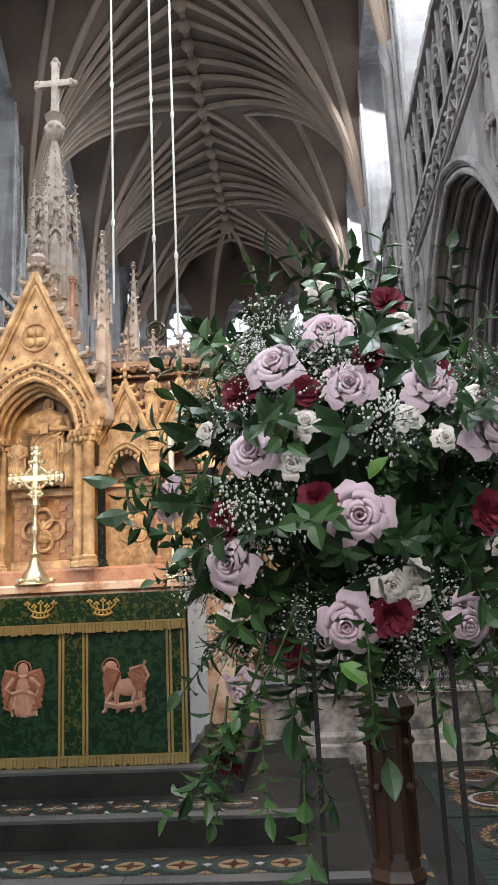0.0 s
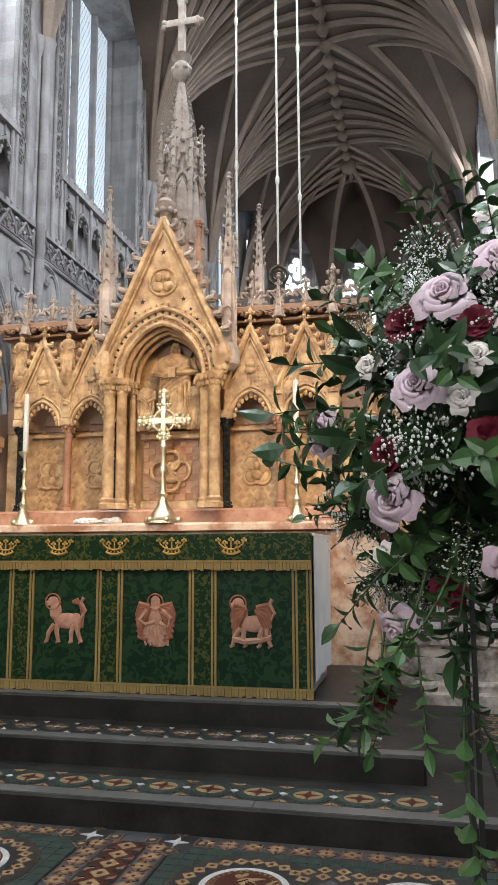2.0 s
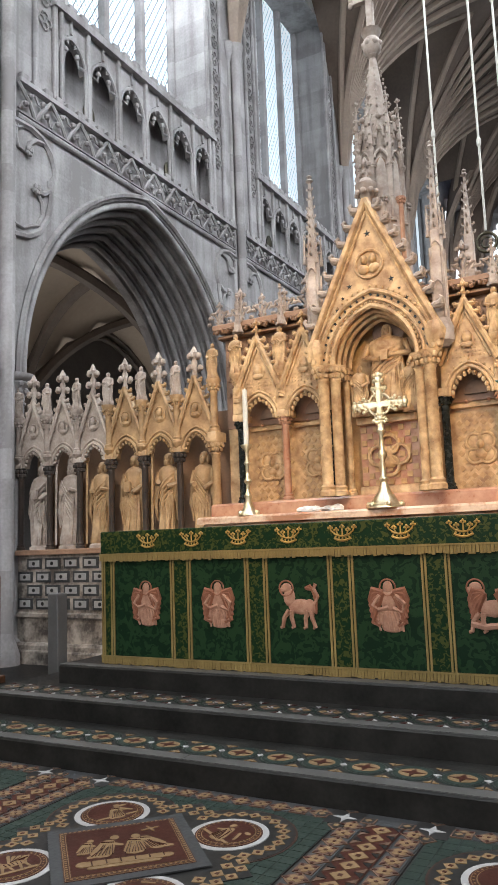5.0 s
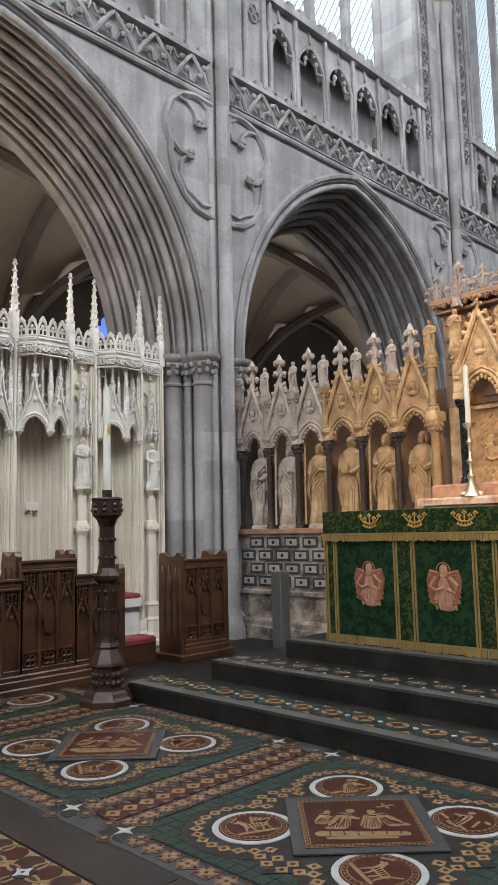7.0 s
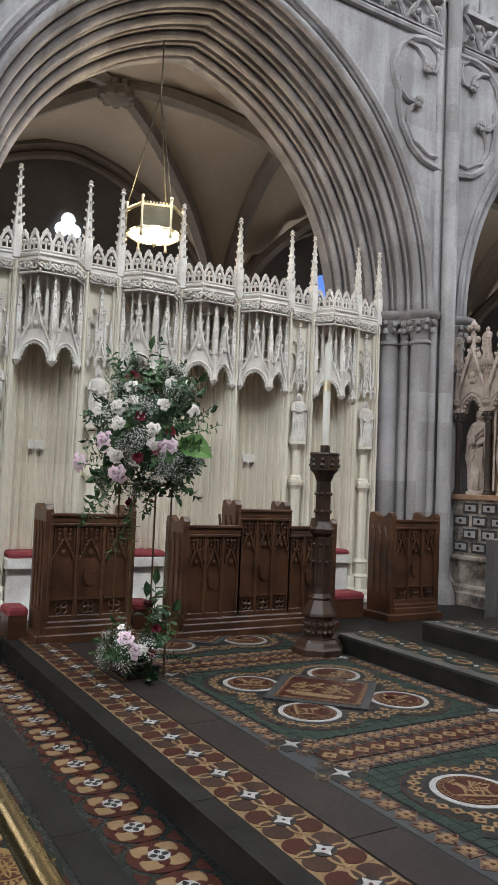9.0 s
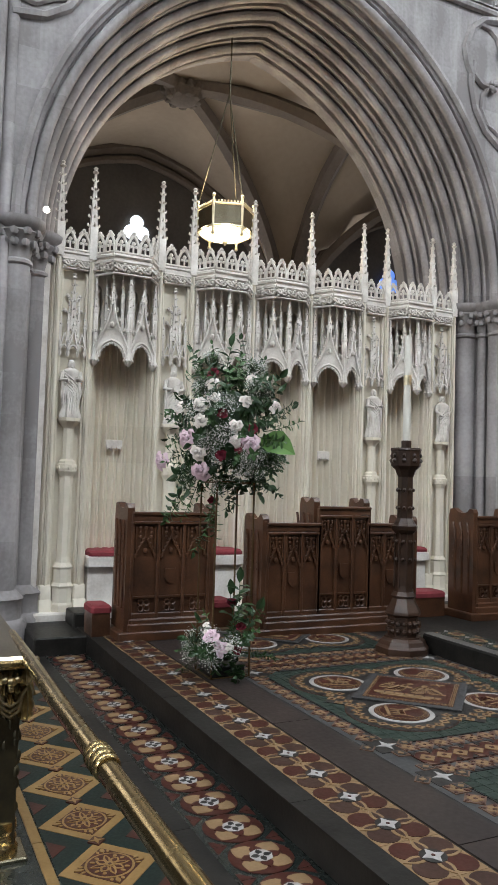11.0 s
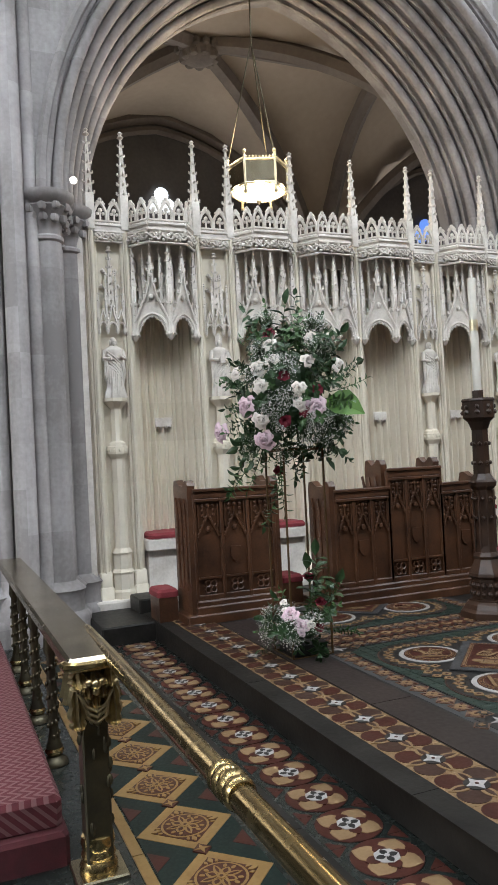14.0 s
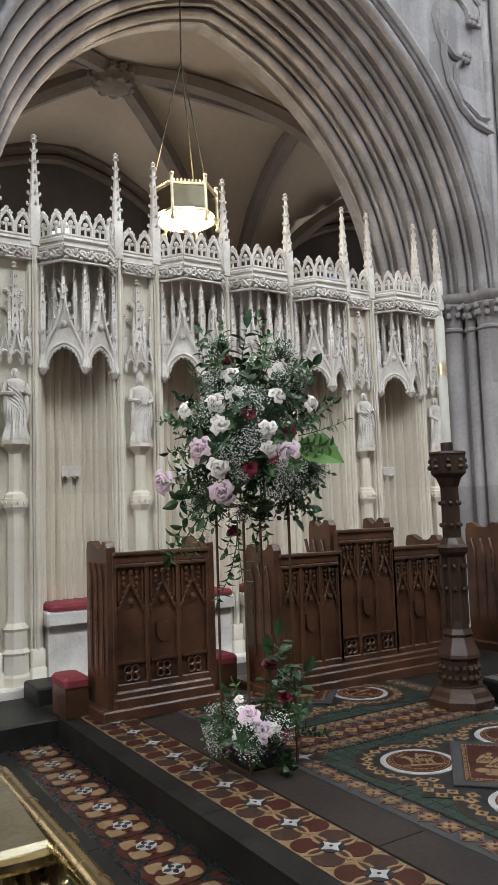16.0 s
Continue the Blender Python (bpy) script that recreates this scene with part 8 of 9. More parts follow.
def petal_patch(s, a, r0, r1, h0, h1, w, curl, n=4, m=4):
    """One cupped petal round the z axis."""
    rows = []
    for i in range(m + 1):
        f = i / m
        r = r0 + (r1 - r0) * f ** 0.8 + curl * max(f - 0.7, 0)
        z = h0 + (h1 - h0) * f - curl * 1.2 * max(f - 0.75, 0)
        ww = w * math.sin(math.pi * (0.18 + 0.62 * f)) if i < m else w * 0.55
        rows.append([((r - 0.1 * abs(j / n - 0.5) * r) * math.cos(a + ww * (j / n - 0.5)), (r - 0.1 * abs(j / n - 0.5) * r) * math.sin(a + ww * (j / n - 0.5)), z - (0.06 * h1 if i == m and j in (0, n) else 0)) for j in range(n + 1)])
    s.rings(rows, close=False)


def rose_mesh(name, mat, seed, opened=1.0, frill=False):
    rnd = random.Random(seed)
    s = Shape()
    if frill:
        for k in range(34):
            a, f = k * 2.4, (k / 34) ** 0.6
            petal_patch(s, a, 0.02, 0.15 + 0.80 * f, 0.0, 0.75 - 0.45 * f + rnd.uniform(-0.06, 0.06), 0.9, 0.25 * rnd.uniform(-1, 1), 3, 3)
    else:
        N = 18
        for k in range(N):
            t = k / (N - 1)
            R, H = (0.06 + 0.82 * opened * t ** 1.1) * rnd.uniform(0.92, 1.08), 0.80 - 0.46 * t ** 1.8 + rnd.uniform(-0.02, 0.02)
            a0, wide = k * 2.3 + rnd.uniform(-0.12, 0.12), 1.45 - 0.80 * t ** 0.6
            lip, tilt = (0.03 + 0.30 * t) * rnd.uniform(0.7, 1.25), rnd.uniform(-0.12, 0.12)
            rows = []
            for i in range(10):
                f = (i / 9) ** 0.8
                row = []
                for j in range(7):
                    v = j / 3 - 1
                    bow = math.sin(min(f * 1.15, 1) * math.pi / 2)
                    curl = lip * max(f - 0.68, 0) / 0.32
                    r = R * (0.30 + 0.70 * bow ** 0.9) + curl * (0.8 + 0.35 * v * v) + 0.02 * v * (1 - t)
                    z = -0.12 * t + (H + 0.12 * t) * math.sin(f * math.pi / 2) - curl * 0.75 * f - (0.16 * v ** 4 * H + tilt * v * 0.5) * f * f
                    a = a0 + wide * v * (0.35 + 0.75 * math.sin(math.pi * min(0.1 + 0.55 * f, 0.6))) * (1 - 0.55 * f ** 6)
                    row.append((r * math.cos(a), r * math.sin(a), z))
                rows.append(row)
            s.rings(rows, close=False)
    mesh = bpy.data.meshes.new(name)
    mesh.from_pydata(s.v, [], s.f)
    mesh.materials.append(mat)
    mesh.shade_smooth()
    return mesh


ROSES = {"mauve": [rose_mesh("mauve_rose", P_MAUVE, k) for k in (1, 2)], "cream": [rose_mesh("cream_rose", P_CREAM, k, 0.85) for k in (3, 4)], "wine": [rose_mesh("carnation", P_WINE, k, 1, True) for k in (5, 6)]}


def aim(p, d, size, spin=0.0):
    q = Vector(d).normalized().to_track_quat("Z", "Y")
    return Matrix.LocRotScale(Vector(p), q, Vector((size, size, size))) @ pose(0, 0, 0, 0, 0, spin)


def leaf(s, p, d, up, L, w):
    """A folded pointed leaf from p along d."""
    d, up = d.normalized(), up.normalized()
    side = d.cross(up)
    side = side.normalized() if side.length > 1e-4 else d.orthogonal().normalized()
    up = side.cross(d)
    rows = []
    for f, q in ((0, 0.06), (0.25, 0.75), (0.5, 1.0), (0.75, 0.7), (1, 0.04)):
        c = p + d * (L * f) - up * (0.25 * L * f * f)
        rows.append([c - side * w * q / 2 + up * w * 0.18 * q, c, c + side * w * q / 2 + up * w * 0.18 * q])
    s.rings(rows, close=False)


def spray(rnd, L, leaves, size, droop=0.3):
    """Shapes of a leafy stem from the origin along +z: (stem, leaves)."""
    st, lf = Shape(), Shape()
    bend = Vector((rnd.uniform(-1, 1), rnd.uniform(-1, 1), 0)) * droop
    pts = [Vector((0, 0, L * f)) + bend * (L * f * f) for f in (0, 0.25, 0.5, 0.75, 1)]
    st.tube(pts, 0.0035, 4, 0.0015)
    for k in range(leaves):
        f = 0.25 + 0.75 * k / max(leaves - 1, 1)
        i = min(int(f * 4), 3)
        p = pts[i].lerp(pts[i + 1], f * 4 - i)
        a = k * 2.4 + rnd.uniform(-0.4, 0.4)
        d = Vector((math.cos(a), math.sin(a), rnd.uniform(0.2, 0.9)))
        if k == leaves - 1:
            d = Vector((0.1, 0.1, 1))
        leaf(lf, p, d, Vector((0, 0, 1)) if k < leaves - 1 else Vector((1, 0, 0)), size * rnd.uniform(0.7, 1.05), size * rnd.uniform(0.42, 0.58))
    return st, lf


def gyp(rnd, r, n):
    """A cloud of tiny white blossoms on hair-thin stems."""
    st, bl = Shape(), Shape()
    for k in range(n):
        d = Vector((rnd.gauss(0, 1), rnd.gauss(0, 1), rnd.gauss(0.5, 1))).normalized() * r * rnd.uniform(0.35, 1)
        if k % 3 == 0:
            st.tube([(0, 0, -r * 0.5), d * 0.6, d], 0.0009, 3)
        q = rnd.uniform(0.0018, 0.0042)
        bl.blob(*d, q, q * rnd.uniform(0.5, 1), q * rnd.uniform(0.5, 1), n=5, m=2)
    return st, bl


def mesh_of(name, s, mat, smooth=True):
    mesh = bpy.data.meshes.new(name)
    mesh.from_pydata(s.v, [], s.f)
    mesh.materials.append(mat)
    if smooth:
        mesh.shade_smooth()
    return mesh


rnd = random.Random(21)
SPRAYS = []
for k in range(7):
    L, n, size = ((0.26, 11, 0.075), (0.22, 9, 0.095), (0.30, 15, 0.06), (0.20, 12, 0.05), (0.34, 17, 0.065), (0.18, 7, 0.11), (0.24, 20, 0.035))[k]
    st, lf = spray(rnd, L, n, size)
    SPRAYS.append((mesh_of("stem", st, STEM), mesh_of("leaves", lf, (LEAF_D, LEAF_D, LEAF_M, LEAF_M, LEAF_D, LEAF_D, LEAF_M)[k], False)))
GYPS = []
for k in range(4):
    st, bl = gyp(rnd, 0.085, 290)
    GYPS.append((mesh_of("stems", st, STEM), mesh_of("blossom", bl, P_WHITE, False)))


def put(name, mesh, m, parent, label=""):
    ob = new(name, mesh)
    ob.matrix_world = m
    ob.parent = parent
    if label:
        ob["label"] = label
    return ob


def add_spray(parent, p, d, k, scale):
    m = aim(p, d, scale, random.Random(int(p[0] * 977 + p[2] * 331 + k)).uniform(0, 360))
    f = put("foliage_spray", SPRAYS[k][1], m, parent, "leafy green spray")
    put("stem", SPRAYS[k][0], m, parent)
    return f


def bouquet(name, label, centre, radii, view, mauve, cream, wine, seed, sprays, gyps, size, trail, bloom=(0.054, 0.031, 0.042)):
    """A dense arrangement: blooms at their places, sprays and blossom clouds filling the ball."""
    rnd = random.Random(seed)
    b = thing(name, label, "flower arrangement")
    c = Vector(centre)
    core = Shape().blob(*centre, radii[0] * 0.45, radii[1] * 0.45, radii[2] * 0.5, n=12, m=8)
    part("foam_core", core, LEAF_D, b)
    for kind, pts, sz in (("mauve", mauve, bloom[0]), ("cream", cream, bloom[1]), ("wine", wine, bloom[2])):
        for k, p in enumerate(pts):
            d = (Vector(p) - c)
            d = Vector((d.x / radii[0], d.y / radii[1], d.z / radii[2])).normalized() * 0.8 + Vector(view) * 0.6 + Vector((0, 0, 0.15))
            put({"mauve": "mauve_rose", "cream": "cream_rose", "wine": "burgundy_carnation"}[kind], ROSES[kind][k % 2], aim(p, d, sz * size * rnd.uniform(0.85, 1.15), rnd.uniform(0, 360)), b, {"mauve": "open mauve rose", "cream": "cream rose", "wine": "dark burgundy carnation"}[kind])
    for k in range(sprays):
        d = Vector((rnd.gauss(0, 1), rnd.gauss(0, 1), rnd.gauss(0, 1))).normalized()
        p = c + Vector((d.x * radii[0], d.y * radii[1], d.z * radii[2])) * rnd.uniform(0.3, 0.72)
        dd = d + Vector((rnd.uniform(-0.5, 0.5), rnd.uniform(-0.5, 0.5), rnd.uniform(-0.3, 0.6)))
        add_spray(b, p, dd, rnd.randrange(7), rnd.uniform(0.65, 0.95) * size)
    for k in range(gyps):
        d = (Vector((rnd.gauss(0, 1), rnd.gauss(0, 1), rnd.gauss(0, 1))) + Vector(view) * 1.0).normalized()
        p = c + Vector((d.x * radii[0], d.y * radii[1], d.z * radii[2])) * rnd.uniform(0.82, 1.0)
        m = aim(p, d, rnd.uniform(0.8, 1.25) * size, rnd.uniform(0, 360))
        put("gypsophila", GYPS[k % 4][1], m, b, "cloud of tiny white blossoms")["kind"] = "stuff"
        put("stem", GYPS[k % 4][0], m, b)
    for p, d, k, sc in trail:
        add_spray(b, p, Vector(d), k, sc)
    return b


def stand(name, label, x, y, w, h, mat):
    s = thing(name, label, "flower stand", "flower stands")
    z0 = 0.0
    for a in (-1, 1):
        for b in (-1, 1):
            part("leg", Shape().box(x + a * w - 0.005, x + a * w + 0.005, y + b * w - 0.005, y + b * w + 0.005, z0, h), mat, s)
    for z in (0.005, h - 0.005):
        for a in (-1, 1):
            part("rail", Shape().box(x - w, x + w, y + a * w - 0.005, y + a * w + 0.005, z - 0.005, z + 0.005), mat, s)
            part("rail", Shape().box(x + a * w - 0.005, x + a * w + 0.005, y - w, y + w, z - 0.005, z + 0.005), mat, s)
    part("top_plate", Shape().box(x - w, x + w, y - w, y + w, h, h + 0.006), mat, s)
    return s


BLACK_P = material("black_painted_steel", (0.02, 0.02, 0.02), (0.03, 0.03, 0.03), 0.4, 0.3, scale=9, fine=60, bump=0.05)
GILT_P = material("gilt_painted_steel", (0.16, 0.10, 0.045), (0.10, 0.06, 0.03), 0.4, 0.6, scale=9, fine=60, bump=0.05)
stand("flower_stand", "tall black square steel flower stand", 0.14, 1.70, 0.135, 1.30, BLACK_P)
stand("flower_stand", "tall thin gilt square steel flower stand", -5.12, 1.85, 0.135, 1.28, GILT_P)
TR_A = [((-0.08, 1.45, 1.29), (-0.25, -0.05, -1), 4, 0.85), ((-0.12, 1.48, 1.20), (-0.2, -0.05, -1), 2, 0.8), ((-0.05, 1.45, 1.24), (0.02, -0.05, -1), 4, 0.75), ((-0.16, 1.48, 1.18), (-0.1, -0.05, -1), 3, 0.85), ((-0.10, 1.46, 1.16), (0.05, -0.05, -1), 3, 0.85), ((-0.18, 1.5, 1.2), (-0.3, -0.05, -1), 0, 0.8), ((-0.12, 1.5, 1.34), (-0.6, -0.1, -0.7), 0, 0.75), ((-0.02, 1.45, 1.10), (-0.1, 0, -1), 2, 1.1), ((0.42, 1.55, 1.25), (0.3, 0, -1), 2, 1.2), ((0.3, 1.5, 1.2), (0.2, 0, -1), 4, 0.9), ((-0.2, 1.55, 1.62), (-1, -0.1, 0.1), 1, 0.8), ((-0.2, 1.55, 1.56), (-1, -0.1, -0.1), 5, 0.85), ((0.14, 1.6, 1.90), (0.1, 0, 1), 0, 0.75), ((0.18, 1.6, 1.88), (0.35, 0, 1), 1, 0.75), ((0.0, 1.6, 1.9), (-0.7, 0, 1), 3, 1.1), ((-0.1, 1.5, 1.18), (-0.5, -0.1, -0.8), 2, 0.9), ((0.1, 1.45, 1.3), (0.0, -0.3, -1), 0, 0.9), ((0.2, 1.45, 1.3), (0.2, -0.3, -1), 3, 0.9), ((0.0, 1.45, 1.32), (-0.3, -0.3, -1), 1, 0.8), ((0.3, 1.48, 1.32), (0.4, -0.3, -1), 0, 0.9), ((0.1, 1.4, 1.36), (0.0, -0.6, -0.8), 6, 1.0), ((0.22, 1.4, 1.36), (0.1, -0.6, -0.8), 3, 1.0), ((-0.02, 1.42, 1.35), (-0.2, -0.6, -0.8), 6, 1.0)]
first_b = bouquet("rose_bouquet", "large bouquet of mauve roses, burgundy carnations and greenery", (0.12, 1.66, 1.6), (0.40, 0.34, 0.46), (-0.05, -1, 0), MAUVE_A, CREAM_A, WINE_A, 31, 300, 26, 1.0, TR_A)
TR_B = [((-5.1, 1.75, 1.25), (0.1, -0.1, -1), 2, 1.2), ((-5.05, 1.72, 1.15), (0.05, -0.1, -1), 4, 1.0), ((-5.3, 1.7, 1.35), (-0.7, -0.5, -0.6), 4, 1.2), ((-5.3, 1.7, 1.3), (-0.4, -0.5, -0.9), 2, 1.2), ((-5.35, 1.75, 1.4), (-0.9, -0.4, -0.2), 1, 1.2), ((-5.1, 1.8, 1.95), (0.1, 0, 1), 1, 1.1), ((-5.05, 1.85, 1.92), (0.3, 0.3, 1), 4, 0.9), ((-4.95, 2.0, 1.85), (0.5, 0.5, 0.8), 5, 1.0), ((-5.25, 1.7, 1.3), (-0.2, -0.3, -1), 2, 1.0)]
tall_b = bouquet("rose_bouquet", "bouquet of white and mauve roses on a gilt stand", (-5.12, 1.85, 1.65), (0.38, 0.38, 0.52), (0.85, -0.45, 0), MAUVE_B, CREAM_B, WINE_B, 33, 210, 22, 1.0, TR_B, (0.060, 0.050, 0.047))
low = bouquet("low_bouquet", "low arrangement of white roses beneath the stand", (-5.1, 1.85, 0.16), (0.26, 0.26, 0.14), (0.85, -0.45, 0.3), [(-4.97, 1.70, 0.28), (-4.95, 1.76, 0.2)], [(-5.0, 1.68, 0.3), (-4.9, 1.8, 0.22), (-5.02, 1.66, 0.18), (-5.05, 1.7, 0.34)], [(-4.9, 1.85, 0.2), (-4.95, 1.9, 0.33), (-5.02, 1.86, 0.48)], 35, 34, 9, 0.9,
              [((-5.05, 1.88, 0.3), (0.1, 0.1, 1), 5, 1.3), ((-5.02, 1.9, 0.35), (0.2, 0.1, 1), 1, 1.2), ((-4.98, 1.92, 0.25), (0.4, 0.2, 0.8), 5, 1.2)])
part("tray", Shape().box(-5.235, -5.005, 1.735, 1.965, 0.012, 0.075, 0.005), BLACK_P, low)
# broad hosta leaf and palmate leaves
for p, d, L, w, mt, lb in (((-4.90, 1.98, 1.575), (0.75, 0.40, -0.22), 0.26, 0.19, LEAF_L, "broad striped hosta leaf"), ((-5.0, 1.95, 1.5), (0.6, 0.7, -0.35), 0.26, 0.07, LEAF_D, "dark lobed leaf"), ((-5.0, 1.95, 1.47), (0.8, 0.5, -0.5), 0.24, 0.07, LEAF_D, "dark lobed leaf"), ((-5.0, 1.95, 1.52), (0.4, 0.8, -0.15), 0.26, 0.07, LEAF_D, "dark lobed leaf"), ((-5.0, 1.95, 1.45), (0.6, 0.3, -0.8), 0.22, 0.07, LEAF_D, "dark lobed leaf")):
    sh = Shape()
    leaf(sh, Vector(p), Vector(d), Vector((0.5, -0.6, 0.6)), L, w)
    part("broad_leaf", sh, mt, tall_b, lb)
for p, d, L in (((-0.1, 1.48, 1.16), (-0.9, -0.2, -0.1), 0.06), ((-0.13, 1.48, 1.10), (-0.8, -0.2, 0.5), 0.055), ((0.05, 1.36, 1.24), (0.5, -0.3, -0.3), 0.06), ((0.12, 1.3, 1.55), (0.4, -0.2, 0.6), 0.05)):
    sh = Shape()
    leaf(sh, Vector(p), Vector(d), Vector((0, -0.6, 0.8)), L, L * 0.7)
    part("broad_leaf", sh, LEAF_L, first_b, "pale green leaf")

# ---- wall ornament: string course, spandrels, blind arcade, leaded glass ----
LEAD = material("dark_lead", (0.05, 0.055, 0.06), (0.08, 0.085, 0.09), 0.6, 0.2, scale=9, fine=60, bump=0.05)


def bay_ornament(face, out, b, nm):
    yc = PIER_Y + BAY * (b + 0.5)
    ya, yb = yc - BAY / 2 + 0.2, yc + BAY / 2 - 0.2
    inn = -out          # towards the nave
    X = lambda d: face + inn * d
    bay = thing("wall_ornament", "carved grey stone parapet and tracery on the arcade wall", "stonework", "wall bays", "structure")
    s = Shape().tube([(X(0.02), ya, 6.94), (X(0.02), yb, 6.94)], 0.045, 8)
    s.box(*sorted((X(0.0), X(0.07))), ya, yb, 6.98, 7.0)
    s.box(*sorted((X(0.0), X(0.10))), ya, yb, 7.40, 7.47, 0.012)
    part("string_course", s, STONE, bay, "moulded string course")
    n = 19
    w = (yb - ya) / n
    for k in range(n):
        y0 = ya + w * k
        ym = y0 + w / 2
        t = Shape()
        sg = 1 if k % 2 else -1
        t.tube([(X(0.05), ym - sg * w * 0.5, 7.0), (X(0.07), ym - sg * w * 0.1, 7.18), (X(0.05), ym + sg * w * 0.5, 7.40)], 0.028, 6)
        t.tube([(X(0.04), ym - sg * w * 0.45, 7.36), (X(0.05), ym - sg * w * 0.3, 7.26), (X(0.06), ym - sg * w * 0.05, 7.24)], 0.02, 5)
        t.tube([(X(0.04), ym + sg * w * 0.45, 7.04), (X(0.05), ym + sg * w * 0.3, 7.14), (X(0.06), ym + sg * w * 0.1, 7.16)], 0.02, 5)
        t.blob(X(0.08), ym - sg * w * 0.12, 7.27, 0.045, 0.045, 0.04, n=6, m=4), t.blob(X(0.08), ym + sg * w * 0.15, 7.13, 0.045, 0.045, 0.04, n=6, m=4)
        part("chevron_tracery", t, STONE, bay, "openwork leaf and chevron tracery", True)
    for k in range(26):
        y0 = ya + (yb - ya) * k / 26
        part("merlon", Shape().box(*sorted((X(0.0), X(0.09))), y0 + 0.025, y0 + (yb - ya) / 26 - 0.05, 7.47, 7.55, 0.01), STONE, bay)
    # spandrel tracery with leaf bosses, at both ends of the bay
    for y0, sg in ((yc - BAY / 2, 1), (yc + BAY / 2, -1)):
        P = lambda u, z: (X(0.01), y0 + sg * u * 1.1, z - (6.9 - z) * 0.12)
        t = Shape()
        t.tube([P(0.12, 6.86), P(0.40, 6.88), P(0.60, 6.83), P(0.76, 6.70), P(0.84, 6.48), P(0.80, 6.30), P(0.74, 6.20)], 0.05, 6)
        t.tube([P(0.74, 6.34), P(0.76, 6.10), P(0.70, 5.85), P(0.56, 5.64), P(0.38, 5.52), P(0.12, 5.48)], 0.045, 6)
        t.tube([P(0.12, 6.78), P(0.22, 6.80), P(0.30, 6.86)], 0.03, 6)
        t.tube([P(0.20, 6.86), P(0.17, 6.70), P(0.22, 6.56), P(0.36, 6.54)], 0.03, 6)
        t.tube([P(0.77, 6.64), P(0.66, 6.78), P(0.50, 6.76), P(0.40, 6.68), P(0.36, 6.56)], 0.038, 6)
        t.tube([P(0.80, 6.40), P(0.74, 6.22), P(0.62, 6.13), P(0.50, 6.13)], 0.042, 6)
        t.tube([P(0.50, 6.13), P(0.60, 6.02), P(0.62, 5.86), P(0.52, 5.70)], 0.032, 6)
        t.tube([P(0.12, 5.62), P(0.30, 5.60), P(0.44, 5.68), P(0.56, 5.72)], 0.03, 6)
        part("spandrel_tracery", t, STONE, bay, "curved spandrel tracery", True)
        for u, z in ((0.39, 6.51), (0.53, 6.04)):
            l = Shape()
            for k in range(7):
                l.blob(X(0.05 + 0.02 * (k % 2)), y0 + sg * u + 0.04 * math.cos(k * 0.9), z + 0.045 * math.sin(k * 0.9), 0.035, n=6, m=4)
            l.blob(X(0.09), y0 + sg * u, z, 0.035, n=6, m=4)
            part("leaf_boss", l, STONE, bay, "carved leaf boss", True)
    # hood mould over the arch
    hd = Shape()
    R = 3.47
    end = math.acos(OFF / R)
    for sd in (1, -1):
        hd.tube([(X(0.02), yc + sd * (OFF - R * math.cos(end * i / 18)), SPRING + R * math.sin(end * i / 18)) for i in range(0, 19)], 0.045, 6)
    part("hood_mould", hd, STONE, bay, "", True)
    # blind arcade below the window
    nb = 6
    w = 4.3 / nb
    part("sill", Shape().box(*sorted((X(-0.3), X(0.10))), yc - 2.2, yc + 2.2, 8.92, 9.06, 0.02), STONE, bay, "battlemented window sill")
    for k in range(17):
        y0 = yc - 2.15 + 4.3 * k / 17
        part("sill_merlon", Shape().box(*sorted((X(0.0), X(0.09))), y0, y0 + 0.16, 9.06, 9.13, 0.01), STONE, bay)
    for k in range(nb):
        ym = yc - 2.15 + w * (k + 0.5)
        m = pose(X(0.015), ym, 0, 0, 0, 90)
        t = Shape()
        arch_plate(t, pose(X(0.0), ym, 0, 0, 0, 90), w * 0.40, w * 0.52, 8.25, [(w * 0.5, 8.25), (w * 0.5, 8.93), (-w * 0.5, 8.93), (-w * 0.5, 8.25)], 0.10 * (1 if out < 0 else -1))
        arch_ring(t, m, w * 0.43, w * 0.56, 8.25, 0.03, 8)
        for sd in (-1, 1):
            t.tube([m @ Vector((sd * w * 0.43, 0, 7.55)), m @ Vector((sd * w * 0.43, 0, 8.27))], 0.03, 6)
            t.tube([m @ Vector((sd * w * 0.40, 0, 8.32)), m @ Vector((sd * w * 0.2, 0, 8.30)), m @ Vector((sd * w * 0.17, 0, 8.42))], 0.02, 5)
            t.tube([m @ Vector((sd * w * 0.22, 0, 8.60)), m @ Vector((sd * w * 0.10, 0, 8.54)), m @ Vector((sd * w * 0.10, 0, 8.66))], 0.018, 5)
            t.blob(*(m @ Vector((sd * w * 0.17, 0, 8.43))), 0.045, n=6, m=4)
        t.tube([m @ Vector((0, 0, 8.72)), m @ Vector((0, 0, 8.92))], 0.025, 5)
        part("blind_tracery", t, STONE, bay, "cusped blind arch", True)
        # two passages: a thin dark plate paints the shade inside each opening
        if k in (1, 4):
            part("passage_shade_plate", Shape().prism(arch(0.13, 0.18, 5, 7.95) + [(0.13, 7.56), (-0.13, 7.56)], pose(X(-0.285), ym, 0, 0, 0, 90), 0.012 * inn * -1), IRON, bay, "dark plate for a shaded passage opening")
    for k in range(nb + 1):
        ym = yc - 2.15 + w * k
        part("buttress_strip", Shape().box(*sorted((X(0.0), X(0.06))), ym - 0.035, ym + 0.035, 7.52, 8.95, 0.01), STONE, bay)
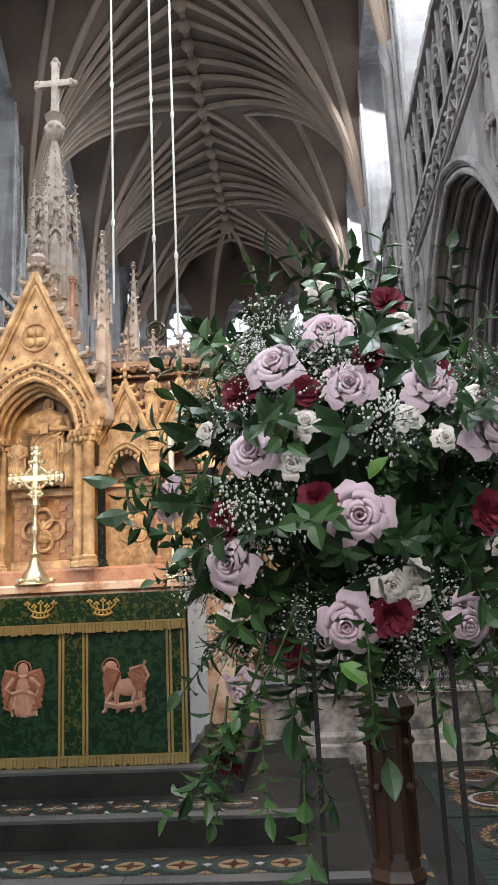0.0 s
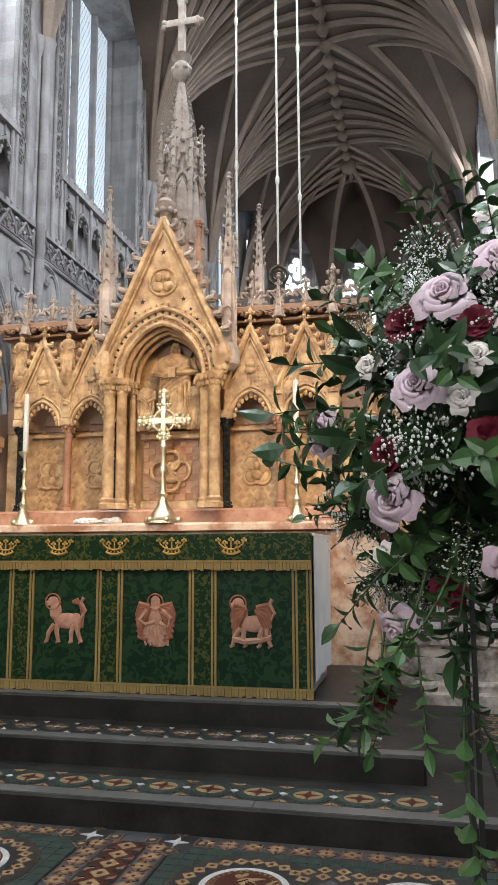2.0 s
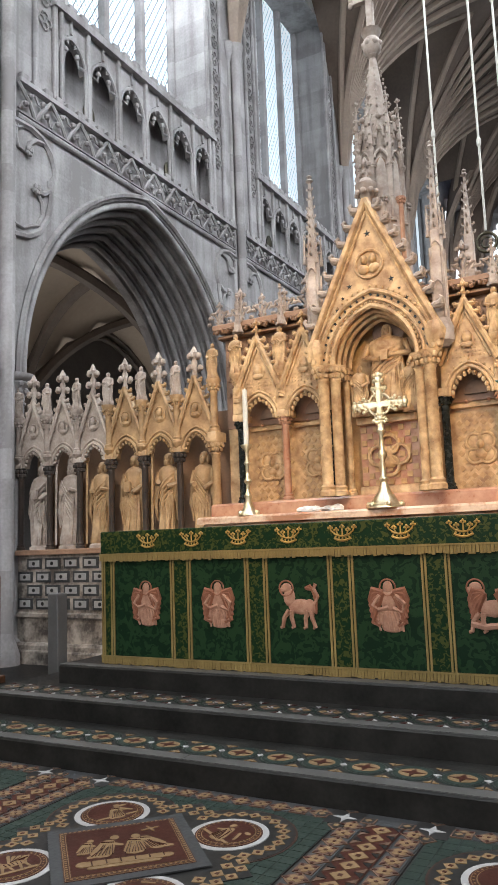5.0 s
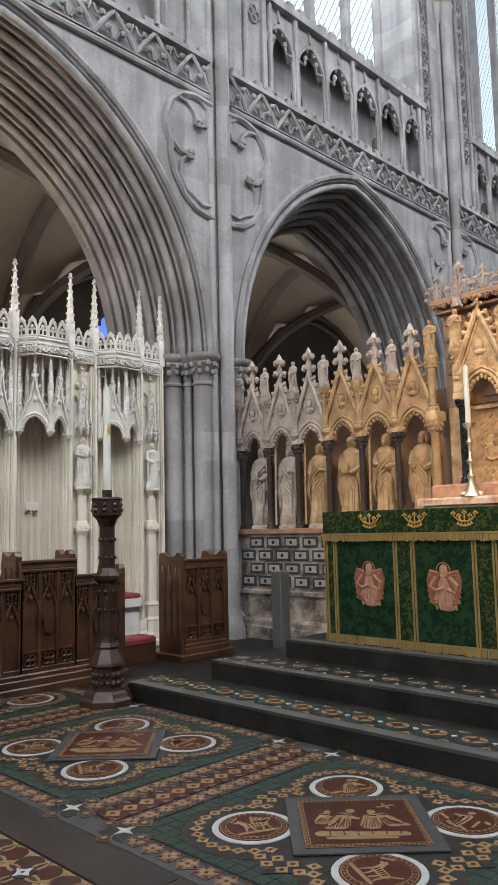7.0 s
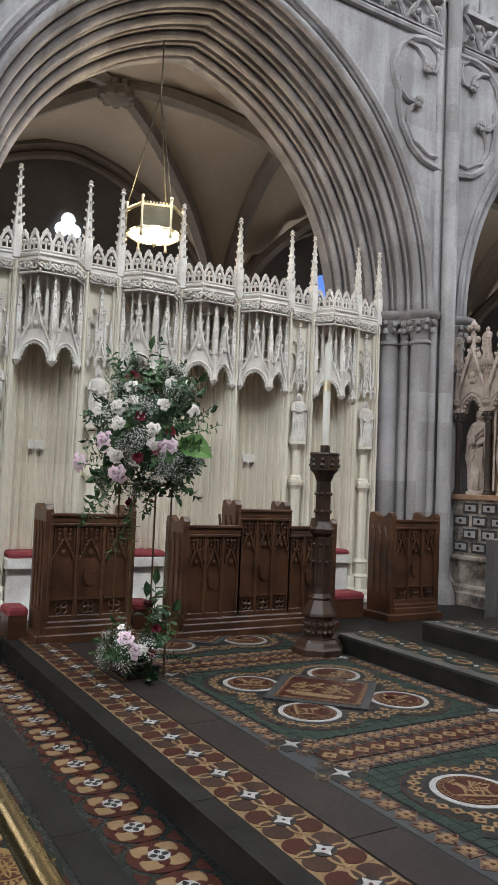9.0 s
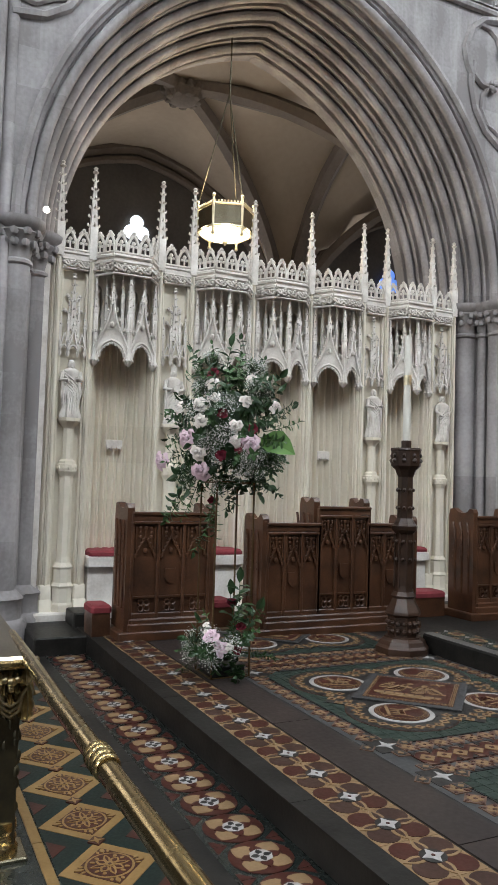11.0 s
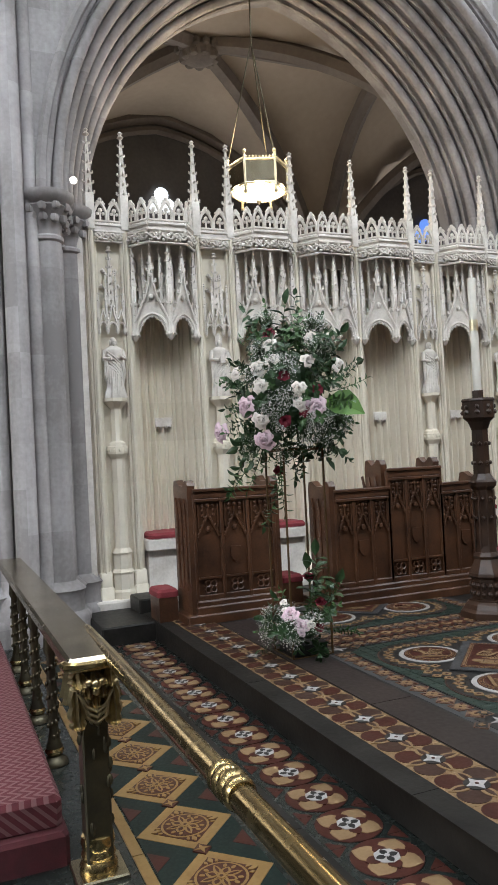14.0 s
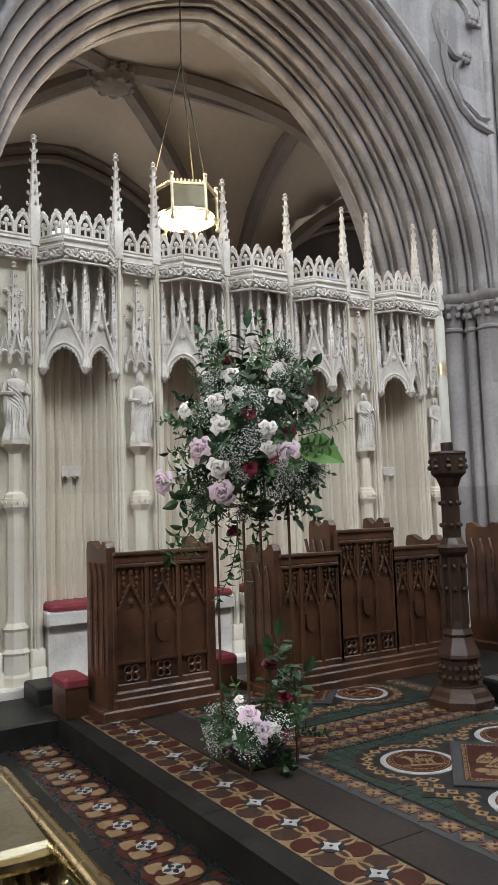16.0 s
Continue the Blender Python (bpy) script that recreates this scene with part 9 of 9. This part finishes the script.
    # window reveal with a band of quatrefoils, leading and cusps
    for sd in (-1, 1):
        yr = yc + sd * 2.33
        q = Shape()
        for k in range(14):
            z = 8.6 + 0.36 * k
            for a in range(4):
                q.tube([(X(0.02), yr + 0.07 * math.cos(a * 1.5708) + 0.06 * math.cos(c * 0.785), z + 0.08 * math.sin(a * 1.5708) + 0.06 * math.sin(c * 0.785)) for c in range(9)], 0.016, 4)
        part("quatrefoil_band", q, STONE, bay, "band of carved quatrefoils", True)
        for dy in (-0.19, 0.19, 0.32):
            part("jamb_shaft", Shape().lathe(X(0.03), yr + dy * sd * -1, [(0.04, 7.55), (0.04, 15)], 8), STONE, bay, "", True)
    ld = Shape()
    xg = face + out * 0.88
    for k in range(4):
        ca = yc - 2.1 + 1.05 * k + 0.07
        for q in range(-7, 25):
            for sd in (-1, 1):
                za, zb = 9.0 + 0.26 * q, 9.0 + 0.26 * q + 1.73
                if sd < 0:
                    za, zb = zb, za
                ld.add([(xg, ca, za - 0.018), (xg, ca + 0.91, zb - 0.018), (xg, ca + 0.91, zb + 0.018), (xg, ca, za + 0.018)], [(0, 1, 2, 3)])
    part("leading", ld, LEAD, bay, "diamond lead lattice")


for b in (-1, 0, 1, 2):
    bay_ornament(WALL_N, -1, b, "north")
for b in (1, 2, 3):
    bay_ornament(WALL_S, 1, b, "south")

# small lit openings of the aisle's outer wall
PALE_G = glow("bright_clear_glass", (0.85, 0.93, 1.0), 1.6)
BLUE_G = glow("blue_stained_glass", (0.12, 0.25, 0.75), 1.2)
for y, z, r, mt, nm in ((3.47, 5.66, 0.20, PALE_G, "bright trefoil light of an aisle window"), (8.86, 5.50, 0.22, BLUE_G, "blue stained glass light of an aisle window")):
    w = thing("aisle_window", nm, "window", "aisle windows", "structure")
    for a in range(3):
        part("pane", Shape().prism(disc(r * 0.62, 14, 0.62 * r * math.cos(a * 2.094 + 1.571), 0.62 * r * math.sin(a * 2.094 + 1.571)), pose(-13.06 + 0.004 * a, y, z, 0, 0, 90), -0.02), mt, w)

# wrapped tile runs at the south end of the steps
for k in range(13):
    lay(tread_a, sanctuary, 0.42, 3.72 + 0.2475 * k, 0.002, 90, name="tread_tile")
for yy in (4.3, 5.75):
    paving_bay(1.50, yy)
# small spotlight fixture on the near capital
sf = thing("spotlight_fixture", "small white spotlight clipped to the capital", "spotlight")
part("housing", Shape().blob(-6.84, 0.86, 3.53, 0.03, 0.03, 0.03), glow("lit_spot_lens", (1.0, 0.97, 0.9), 3.0), sf)

# slate platform at the end of the sedilia, by the near pier
tagged(part("slate_platform", Shape().box(-7.40, -6.62, 0.88, 1.32, -0.152, -0.01, 0.012), BLACKM), "low dark slate platform beside the pier", "platform", kind="structure")
tagged(part("slate_step", Shape().box(-7.32, -6.98, 1.27, 1.50, -0.01, 0.11, 0.012), BLACKM), "dark slate step in front of the sedilia", "step", kind="structure")
